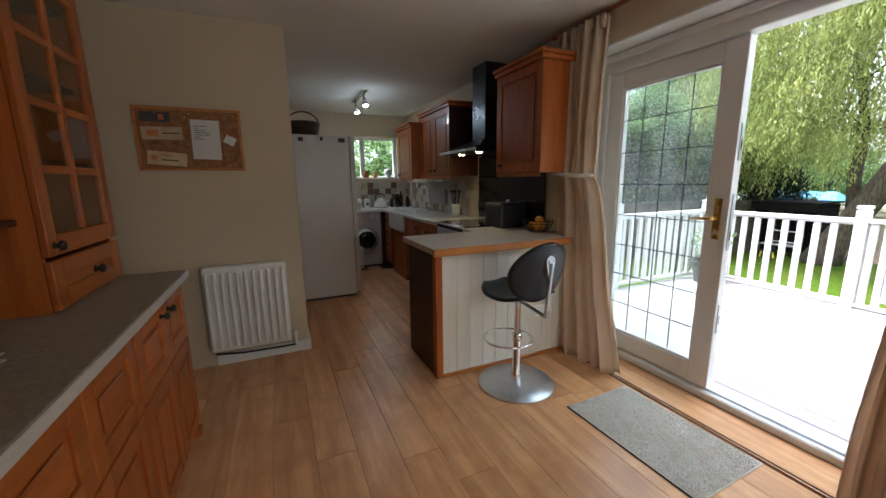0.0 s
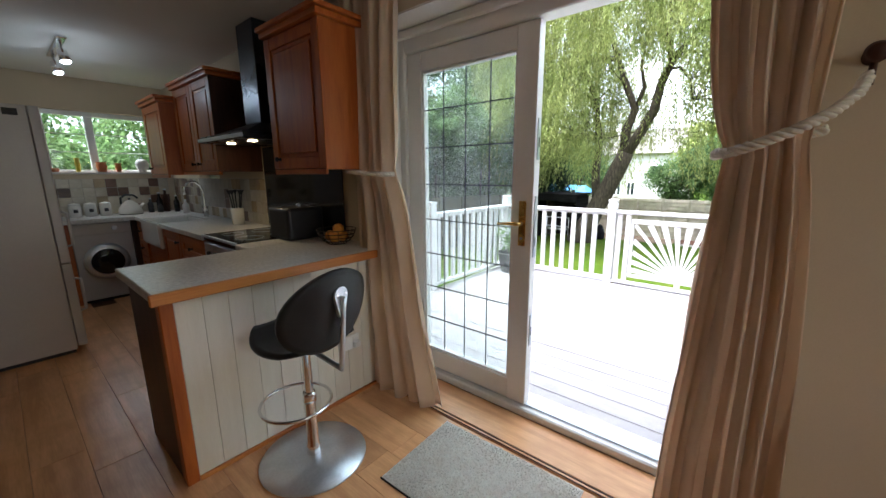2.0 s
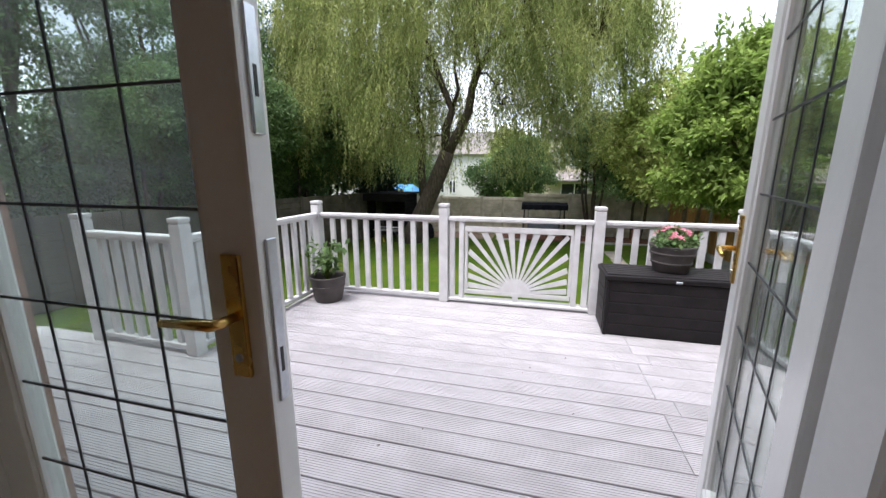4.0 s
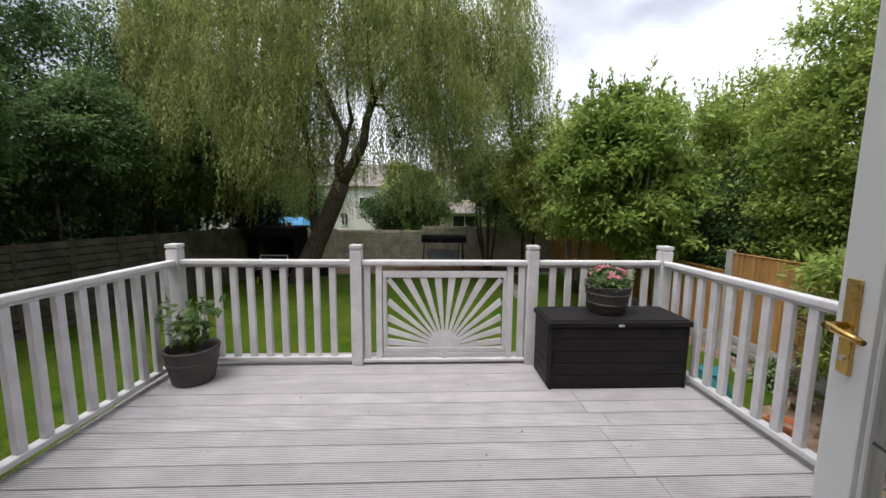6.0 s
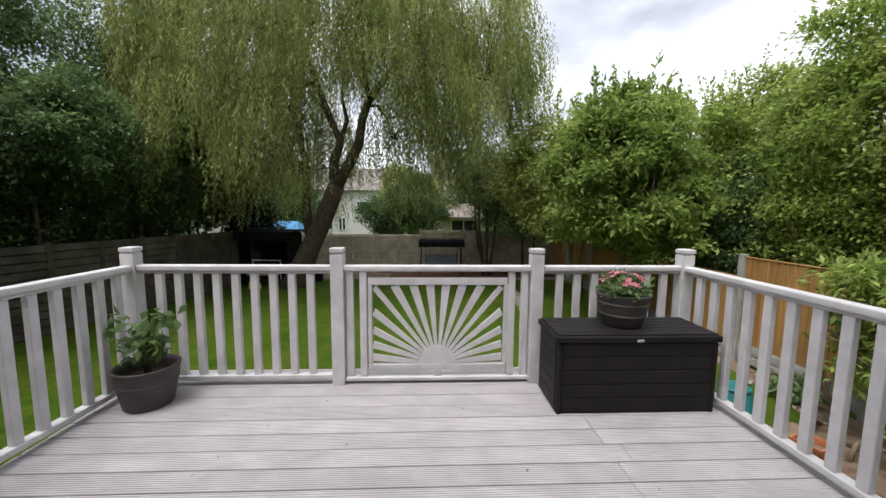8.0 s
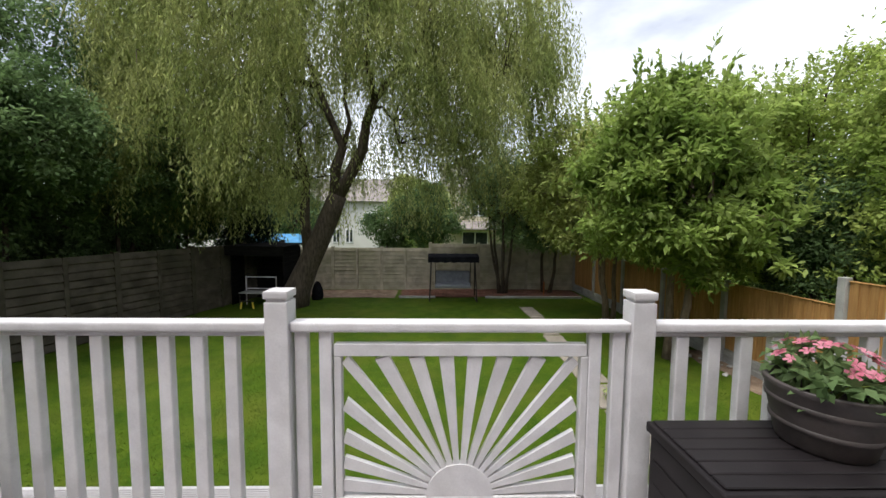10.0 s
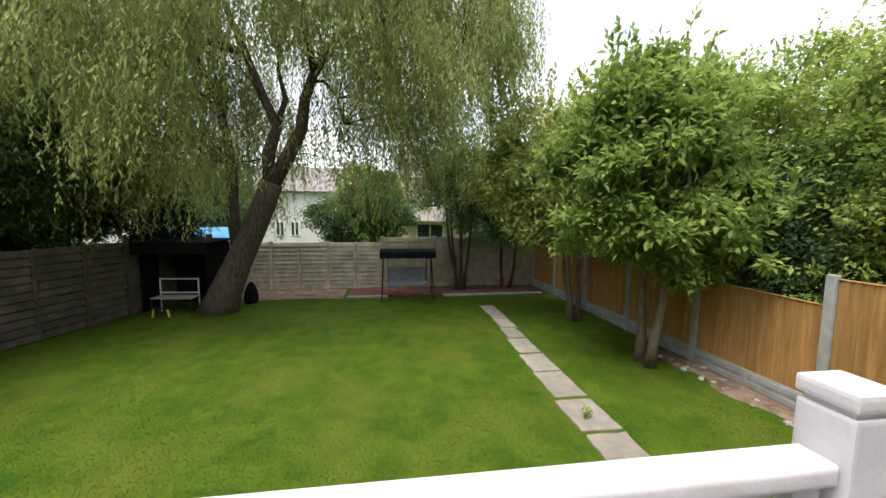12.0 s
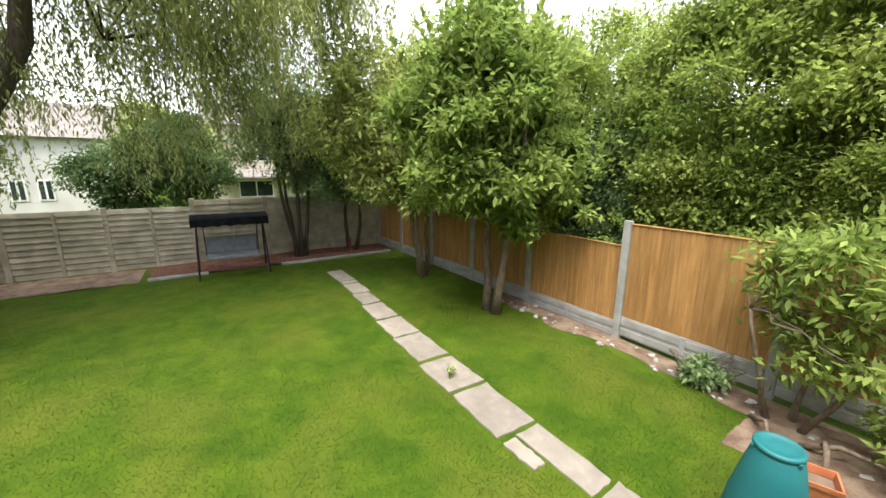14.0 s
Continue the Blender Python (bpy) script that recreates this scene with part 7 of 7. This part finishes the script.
tree("fence_shrub", (8.2, -4.15, LAWN), "low grey-green shrub at the fence foot", "bark_pale", "grey_leaf",
     [(8.2, -4.1, -1.22, 0.24, 0.2, 0.17)], 380, 0.11, 0.04, 41, 0.02, 3, 14, 0.4, 4, group="fence shrubs")
tree("fence_shrub", (6.1, -3.9, LAWN), "low leafy plants beside the deck", "bark_pale", "laurel",
     [(6.1, -3.9, -0.9, 0.7, 0.5, 0.55), (5.2, -4.0, -0.6, 0.7, 0.45, 0.7)], 2600, 0.11, 0.04, 42, 0.03, 3, 34, 0.36, 5, group="fence shrubs")
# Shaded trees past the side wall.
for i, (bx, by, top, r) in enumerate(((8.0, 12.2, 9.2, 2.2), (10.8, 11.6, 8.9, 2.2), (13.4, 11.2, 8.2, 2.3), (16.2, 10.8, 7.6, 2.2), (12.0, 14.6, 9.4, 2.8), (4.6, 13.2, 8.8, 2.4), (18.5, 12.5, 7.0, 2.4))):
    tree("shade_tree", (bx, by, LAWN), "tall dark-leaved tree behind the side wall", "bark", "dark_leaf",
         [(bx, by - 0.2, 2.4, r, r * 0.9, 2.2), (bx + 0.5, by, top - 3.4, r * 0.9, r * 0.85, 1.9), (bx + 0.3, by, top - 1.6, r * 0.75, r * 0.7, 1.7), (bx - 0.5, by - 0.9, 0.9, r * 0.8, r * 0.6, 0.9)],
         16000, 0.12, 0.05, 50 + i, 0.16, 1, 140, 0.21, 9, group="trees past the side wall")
tree("shade_tree", (2.0, 10.6, LAWN), "leafy hedge seen through the kitchen window", "bark", "dark_leaf",
     [(2.0, 10.0, 1.0, 2.4, 1.0, 1.8), (0.2, 10.2, 1.4, 1.8, 1.0, 1.8)], 9000, 0.13, 0.055, 60, 0.12, 2, 70, 0.28, 7, group="trees past the side wall")
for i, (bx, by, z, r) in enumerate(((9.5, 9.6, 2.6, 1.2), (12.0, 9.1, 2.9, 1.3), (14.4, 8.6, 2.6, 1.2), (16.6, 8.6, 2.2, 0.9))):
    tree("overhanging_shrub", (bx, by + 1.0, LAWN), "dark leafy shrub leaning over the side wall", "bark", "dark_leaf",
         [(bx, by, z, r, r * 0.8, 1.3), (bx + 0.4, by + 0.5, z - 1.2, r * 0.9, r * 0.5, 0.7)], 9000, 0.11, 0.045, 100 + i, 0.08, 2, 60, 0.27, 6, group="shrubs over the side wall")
for i, (bx, r, z) in enumerate(((4.0, 1.3, 0.9), (6.6, 1.3, 0.8), (8.6, 1.2, 0.6), (11.0, 1.3, 0.7), (13.4, 1.3, 0.9), (15.8, 1.4, 1.0), (18.0, 1.3, 1.2))):
    tree("hedge_bush", (bx, -5.9, LAWN), "bushy hedge filling the space behind the fence", "bark", "hedge" if i % 3 else "dark_leaf",
         [(bx, -5.8, z - 0.4, r, 0.7, 1.2), (bx + 0.5, -5.9, z + 0.9, r * 0.9, 0.7, 0.9)], 11000, 0.088, 0.038, 120 + i, 0.07, 2, 60, 0.30, 6, group="hedge past the fence")
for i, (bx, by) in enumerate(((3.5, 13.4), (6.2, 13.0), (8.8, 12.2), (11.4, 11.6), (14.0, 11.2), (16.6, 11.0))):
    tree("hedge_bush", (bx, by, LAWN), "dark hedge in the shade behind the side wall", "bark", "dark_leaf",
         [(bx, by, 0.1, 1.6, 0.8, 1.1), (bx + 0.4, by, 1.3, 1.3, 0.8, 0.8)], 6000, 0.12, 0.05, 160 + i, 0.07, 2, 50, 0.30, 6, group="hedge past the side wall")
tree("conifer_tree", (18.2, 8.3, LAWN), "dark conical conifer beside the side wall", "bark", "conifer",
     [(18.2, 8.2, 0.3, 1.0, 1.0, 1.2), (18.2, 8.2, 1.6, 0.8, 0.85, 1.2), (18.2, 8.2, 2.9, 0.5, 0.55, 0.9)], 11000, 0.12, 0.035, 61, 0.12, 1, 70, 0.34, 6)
for i, (bx, by, r, z) in enumerate(((21.5, -3.0, 1.4, 2.2), (21.0, -5.6, 1.6, 2.4), (22.2, 1.4, 1.3, 1.7), (23.0, 8.2, 1.8, 2.2))):
    tree("wall_bush", (bx, by, LAWN), "leafy bush rising behind the end wall", "bark", "dark_leaf",
         [(bx, by, z * 0.6, r * 0.8, r, 1.3), (bx, by + 0.3, z + 0.6, r * 0.7, r * 0.8, 0.9)], 7000, 0.13, 0.05, 90 + i, 0.09, 2, 55, 0.28, 6, group="bushes past the end wall")
for i, (bx, by, top, r) in enumerate(((31, 12.5, 4.0, 2.6), (33, 2.5, 4.6, 2.4), (30, -9.5, 5.5, 3.2), (33, -15, 6, 3.5), (30, 20, 6.5, 3.6), (27, -4.5, 3.2, 1.8))):
    tree("distant_tree", (bx, by, LAWN), "leafy tree far beyond the garden", "bark", "cherry" if i % 2 else "dark_leaf",
         [(bx, by, top * 0.45, r, r, top * 0.45), (bx, by + 0.8, top * 0.75, r * 0.7, r * 0.7, top * 0.3)], 7000, 0.26, 0.12, 70 + i, 0.2, 1, 60, 0.27, 7, group="distant trees")

far_rng = np.random.default_rng(140)
belt = [(18 + 46 * math.cos(a), 46 * math.sin(a), 0.8 + far_rng.uniform(0, 1.5), 4.2, 4.2, 3.0 + far_rng.uniform(0, 1.6)) for a in np.linspace(-2.2, 2.2, 34)]
wood, _ = crown("far_wood", None, W["dark_leaf"], belt, 60000, 0.55, 0.34, 141, 420, 0.30)
tagged(wood, "belt of dark trees on the horizon", "woods", "", "stuff")

# Weeping willow: leaning forked trunk, arching limbs and hanging strands.
WB = Vector((16.4, 5.85, LAWN))
willow = thing("willow_tree", tuple(WB), "large weeping willow with a leaning forked trunk", "tree", "garden trees")
T = lambda x, y, z: (x - WB.x, y - WB.y, z - WB.z)
bm = bmesh.new()
tube(bm, [T(16.4, 5.9, -1.5), T(16.4, 5.7, -0.9), T(16.4, 5.35, -0.1), T(16.35, 4.95, 0.7), T(16.3, 4.55, 1.6), T(16.3, 4.35, 2.1)], [0.55, 0.41, 0.34, 0.32, 0.30, 0.28], 14)
part("trunk", bm, W["bark"], willow, "leaning dark trunk", True)
BOUGHS = [([(16.3, 4.38, 2.0), (16.3, 3.95, 2.75), (16.25, 3.55, 3.5), (16.2, 3.42, 4.3), (16.1, 3.15, 4.95), (15.9, 2.5, 5.7), (15.6, 1.6, 6.5)], 0.21),
         ([(16.3, 4.42, 1.9), (16.4, 4.45, 2.9), (16.4, 4.2, 3.6), (16.4, 4.55, 4.4), (16.3, 4.9, 5.4), (16.0, 5.3, 6.6)], 0.19),
         ([(16.4, 4.2, 3.6), (16.3, 3.95, 4.3), (16.3, 4.1, 5.0), (16.2, 4.0, 6.0)], 0.09),
         ([(16.2, 3.20, 4.75), (16.1, 2.9, 4.74), (16.1, 2.58, 4.32), (16.1, 2.42, 3.67)], 0.055),
         ([(16.1, 3.15, 4.95), (15.2, 3.2, 5.7), (14.2, 3.0, 6.5)], 0.10),
         ([(16.0, 5.3, 6.6), (15.4, 6.8, 7.0), (15.0, 8.6, 6.6)], 0.11),
         ([(16.3, 4.9, 5.4), (15.8, 6.4, 5.6), (15.4, 8.4, 5.0), (15.2, 9.8, 4.2)], 0.10),
         ([(15.9, 2.5, 5.7), (15.6, 0.8, 5.9), (15.4, -0.6, 5.4)], 0.08),
         ([(16.4, 5.30, 0.1), (16.45, 5.45, 1.3), (16.45, 5.40, 2.6), (16.4, 5.62, 4.0), (16.2, 6.1, 5.4)], 0.19)]
for pts, r in BOUGHS:
    m = len(pts)
    part("limb", tube(bmesh.new(), [T(*p) for p in pts], [r * (1 - 0.65 * i / (m - 1)) for i in range(m)], 9), W["bark"], willow, "", True)
rng = np.random.default_rng(77)
S = 11000
cl_n = 520
ca = rng.uniform(0, 2 * np.pi, cl_n)
cr_ = np.sqrt(rng.random(cl_n))
ccx, ccy = 15.2 + 2.6 * cr_ * np.cos(ca), 4.2 + 6.2 * cr_ * np.sin(ca)
dome = 10.2 - 0.10 * (ccx - 15.2) ** 2 - 0.062 * (ccy - 4.2) ** 2
# Underside of the crown from one flank to the other: open round the fork, long skirts beside it.
under = np.interp(ccy, [-2.2, -1.2, 0.0, 1.0, 1.8, 2.3, 3.2, 4.1, 4.5, 5.0, 6.0, 7.5, 9.0, 10.6], [4.4, 3.8, 2.8, 2.3, 2.2, 3.8, 4.6, 4.3, 2.2, 0.8, 1.5, 1.0, 1.1, 2.2])
under = np.where(ccx > 15.9, np.maximum(0.7, under - 3.0), under)
low_end = under + rng.random(cl_n) ** 1.5 * 1.3
clz = low_end + 0.8 + rng.random(cl_n) ** 0.85 * np.maximum(0.4, dome - low_end - 0.8)
reach = rng.uniform(1.1, 3.1, cl_n)
pick = rng.integers(0, cl_n, S)
sx = ccx[pick] + rng.normal(size=S) * 0.24
sy = ccy[pick] + rng.normal(size=S) * 0.24
sz = clz[pick] + rng.normal(size=S) * 0.22
end = np.maximum(low_end[pick] + rng.normal(size=S) * 0.3, sz - reach[pick] * rng.uniform(0.55, 1.15, S))
length = np.clip(sz - end, 0.4, 4.0)
bend = [Vector(p) for pts, r in BOUGHS for p in pts[2:]]
bm = bmesh.new()
rw = random.Random(78)
for k in range(0, cl_n, 4):
    tipv = Vector((ccx[k], ccy[k], clz[k]))
    near = min(bend, key=lambda p: (p - tipv).length + 2.0 * max(0.0, p.z - tipv.z))
    if (near - tipv).length > 5.5:
        continue
    midv = near.lerp(tipv, 0.5) + Vector((rw.uniform(-0.3, 0.3), rw.uniform(-0.3, 0.3), 0.35))
    lastv = tipv + Vector((rw.uniform(-0.1, 0.1), rw.uniform(-0.1, 0.1), -0.7))
    tube(bm, [T(*near), T(*near.lerp(midv, 0.5)), T(*midv), T(*tipv), T(*lastv)], [0.020, 0.018, 0.014, 0.010, 0.005], 5)
part("twig_spray", bm, W["bark"], willow, "thin dark arching twigs", True)
per = np.minimum(74, (length / 0.075).astype(int))
idx = np.repeat(np.arange(S), per)
pos_in = np.arange(len(idx)) - np.repeat(np.cumsum(per) - per, per)
f = pos_in * 0.075
out = np.stack([sx - 15.5, sy - 4.3], 1)
out /= np.linalg.norm(out, axis=1, keepdims=True) + 1e-6
bow = 0.42 * (1 - np.exp(-f * 1.6))
swing = rng.normal(size=(S, 2)) * 0.10
px = sx[idx] + out[idx, 0] * bow + swing[idx, 0] * f
py = sy[idx] + out[idx, 1] * bow + swing[idx, 1] * f
pz = sz[idx] - f + 0.10 * np.exp(-f * 2)
pos = np.stack([px - WB.x, py - WB.y, pz - WB.z], 1) + rng.normal(size=(len(idx), 3)) * 0.025
along = np.stack([rng.normal(size=len(idx)) * 0.45, rng.normal(size=len(idx)) * 0.45, np.full(len(idx), -1.0)], 1)
face = rng.normal(size=(len(idx), 3))
v, fc = leaf_quads(pos, along, face, 0.135 * rng.uniform(0.7, 1.3, len(idx)), 0.034 * rng.uniform(0.7, 1.3, len(idx)))
fast_mesh("foliage", v, fc, W["willow"], willow)["label"] = "yellow-green hanging leaf strands"

# ---- houses past the garden ----
def house(name, x, y0, y1, eaves, ridge, mat, windows, label, depth=8):
    ob = thing(name, (x, 0, LAWN), label, "house", "houses past the garden")
    e, r = eaves - LAWN, ridge - LAWN
    part("wall", cube(0, depth, y0, y1, 0, e), W[mat], ob)
    bm = bmesh.new()
    vs = [bm.verts.new(c) for c in ((-0.4, y0 - 0.3, e), (-0.4, y1 + 0.3, e), (depth / 2, y1 + 0.3, r), (depth / 2, y0 - 0.3, r), (depth + 0.4, y0 - 0.3, e), (depth + 0.4, y1 + 0.3, e))]
    for f_ in ((0, 1, 2, 3), (3, 2, 5, 4), (0, 3, 4), (1, 5, 2), (0, 4, 5, 1)):
        bm.faces.new([vs[q] for q in f_])
    part("roof", bm, W["roof"], ob)
    for wy0, wy1, wz0, wz1 in windows:
        win = part("window", cube(-0.05, 0.06, wy0, wy1, wz0 - LAWN, wz1 - LAWN, bevel=0.02), W["upvc"], ob)
        mid = (wy0 + wy1) / 2
        for a, b in ((wy0 + 0.1, mid - 0.05), (mid + 0.05, wy1 - 0.1)):
            part("pane", cube(-0.065, -0.052, a, b, wz0 - LAWN + 0.1, wz1 - LAWN - 0.1), W["dark_pane"], win)
    return ob


h1 = house("cream_house", 38, -9, 0.6, 4.3, 7.0, "render", [(-3.2, -1.7, 1.75, 3.0), (-7.0, -5.4, 1.75, 3.0), (-3.4, -1.0, -0.9, 0.4)], "cream rendered house with white windows and a tiled roof")
bm = bmesh.new()
vs = [bm.verts.new(c) for c in ((-1.6, -6, 2.1), (-1.6, 0.4, 2.1), (0, 0.4, 2.75), (0, -6, 2.75), (-1.6, -6, 2.0), (-1.6, 0.4, 2.0), (0, 0.4, 2.0), (0, -6, 2.0))]
for f_ in ((0, 1, 2, 3), (4, 7, 6, 5), (0, 4, 5, 1), (1, 5, 6, 2), (3, 2, 6, 7), (0, 3, 7, 4)):
    bm.faces.new([vs[q] for q in f_])
part("porch_roof", bm, W["roof"], h1)
house("white_house", 36, 5.2, 13.6, 2.9, 5.2, "render_white", [(8.3, 9.0, -0.6, 0.6), (9.4, 10.1, -0.6, 0.6), (6.2, 7.4, 0.9, 2.0)], "white rendered house with small windows")
house("white_house", 40, 18, 28, 3.6, 6.2, "render_white", [(20, 21.5, 0.8, 2.2), (24, 25.5, 0.8, 2.2)], "white rendered house half hidden by trees")


# ---- small pieces of floors and deck ----
rp = random.Random(5)
floor_ob = thing("floor", (0, 0, 0), "warm oak laminate floor laid in long planks", "floor", kind="structure")
PW, PL = 0.192, 1.28
plank_me = part("plank", cube(-PW / 2 + 0.0006, PW / 2 - 0.0006, -PL / 2 + 0.0008, PL / 2 - 0.0008, -0.012, 0.0, bevel=0.0012), W["laminate"], floor_ob)
first = True
xx = -0.66
while xx < 2.50:
    yy = -2.447 + PL / 2 - rp.uniform(0, 0.9) + 0.9
    while yy < 6.0:
        ob = plank_me if first else new("plank", plank_me.data)
        first = False
        ob.parent = floor_ob
        ob.location = (xx, yy, 0)
        yy += PL
    xx += PW
part("threshold_inlay", cube(2.516, 2.548, 0.0, 2.30, -0.012, 0.002, bevel=0.001), W["laminate"], floor_ob)
for tx in (2.517, 2.537):
    part("threshold_strip", cube(tx, tx + 0.009, 0.0, 2.30, -0.012, 0.005, bevel=0.002), W["dark_wood"], floor_ob, "dark threshold strip")
part("door_board", cube(2.549, 2.781, OY0 + 0.001, OY1 - 0.001, -0.012, 0.004, bevel=0.001), W["laminate"], floor_ob, "oak board at the patio door")

deck_ob = thing("deck", (0, 0, DECK), "pale grey painted decking of grooved boards", "deck", kind="structure")
BW = 0.161


def grooved(length):
    bm = bmesh.new()
    prof = [(-0.0755, -0.026), (-0.0755, -0.004), (-0.073, 0.0)]
    k = 9
    for i in range(k):
        c = -0.070 + 0.140 * (i + 0.5) / k
        prof += [(c - 0.0036, 0.0), (c - 0.0028, -0.0030), (c + 0.0028, -0.0030), (c + 0.0036, 0.0)]
    prof += [(0.073, 0.0), (0.0755, -0.004), (0.0755, -0.026)]
    a = [bm.verts.new((x, -length / 2, z)) for x, z in prof]
    b = [bm.verts.new((x, length / 2, z)) for x, z in prof]
    for i in range(len(prof) - 1):
        bm.faces.new((a[i], a[i + 1], b[i + 1], b[i]))
    bm.faces.new(a[::-1])
    bm.faces.new(b)
    return bm


xx = DX0 + BW / 2
row = 0
kinds = {}
while xx < DX1 + 0.02:
    y_end = DY2 if xx < DXN else DY1
    cut = [DY0, (0.12, 0.12, 0.02, 0.12)[row % 4], y_end]
    for a, b in zip(cut, cut[1:]):
        key = round(b - a, 3)
        if key not in kinds:
            ob = part("deck_board", grooved(b - a - 0.004), W["deck"], deck_ob)
            kinds[key] = ob.data
        else:
            ob = new("deck_board", kinds[key])
            ob.parent = deck_ob
        ob.location = (xx, (a + b) / 2, rp.uniform(-0.0012, 0.0012))
    xx += BW
    row += 1
structure("deck_fascia", cube(DX1 + 0.005, DX1 + 0.03, DY0, DY1, DECK - 0.19, DECK - 0.01, bevel=0.003), W["rail"], "white board closing the deck edge", "fascia")


# Wall tiles of the kitchen splashback, in three colours.
rt = random.Random(44)
TS = 0.1015
tile_me = {}
for key in ("tile_cream", "tile_brown", "tile_tan"):
    bm = cube(-TS / 2 + 0.002, TS / 2 - 0.002, -0.0075, 0.0, -TS / 2 + 0.002, TS / 2 - 0.002, bevel=0.002)
    me = bpy.data.meshes.new("tile")
    bm.to_mesh(me)
    bm.free()
    me.materials.append(W[key])
    tile_me[key] = me
def tiled(name, label, x0, y0, z0, cols, rows, turn, skip=()):
    ob = thing(name, (x0, y0, z0), label, "tiles", kind="structure", turn=turn)
    part("grout_bed", cube(0, cols * TS, -0.004, -0.0005, 0, rows * TS), W["grout"], ob)
    for r in range(rows):
        for c in range(cols):
            if any(a <= c < b and d <= r < e for a, b, d, e in skip):
                continue
            key = rt.choices(("tile_cream", "tile_brown", "tile_tan"), (0.58, 0.24, 0.18))[0]
            tl = new("tile", tile_me[key])
            tl.parent = ob
            tl.location = (TS * (c + 0.5), -0.0005, TS * (r + 0.5))
    return ob
tiled("splashback_1", "cream and brown square wall tiles below the window", 0.70, 6.3995, 0.9115, 18, 4, 0)
tiled("splashback_2", "cream and brown square wall tiles above the worktop", 2.5995, 6.39, 0.9115, 34, 4, -90, skip=((9, 16, 1, 4),))
# Black glass runs past the hob to paint the shade on the tiles there.
bs_ = part("hob_splashback", cube(2.583, 2.589, 2.70, 3.82, 0.935, 1.58, bevel=0.002), W["hob"])
tagged(bs_, "black glass splashback behind the hob, widened to stand for shade on the wall", "splashback")
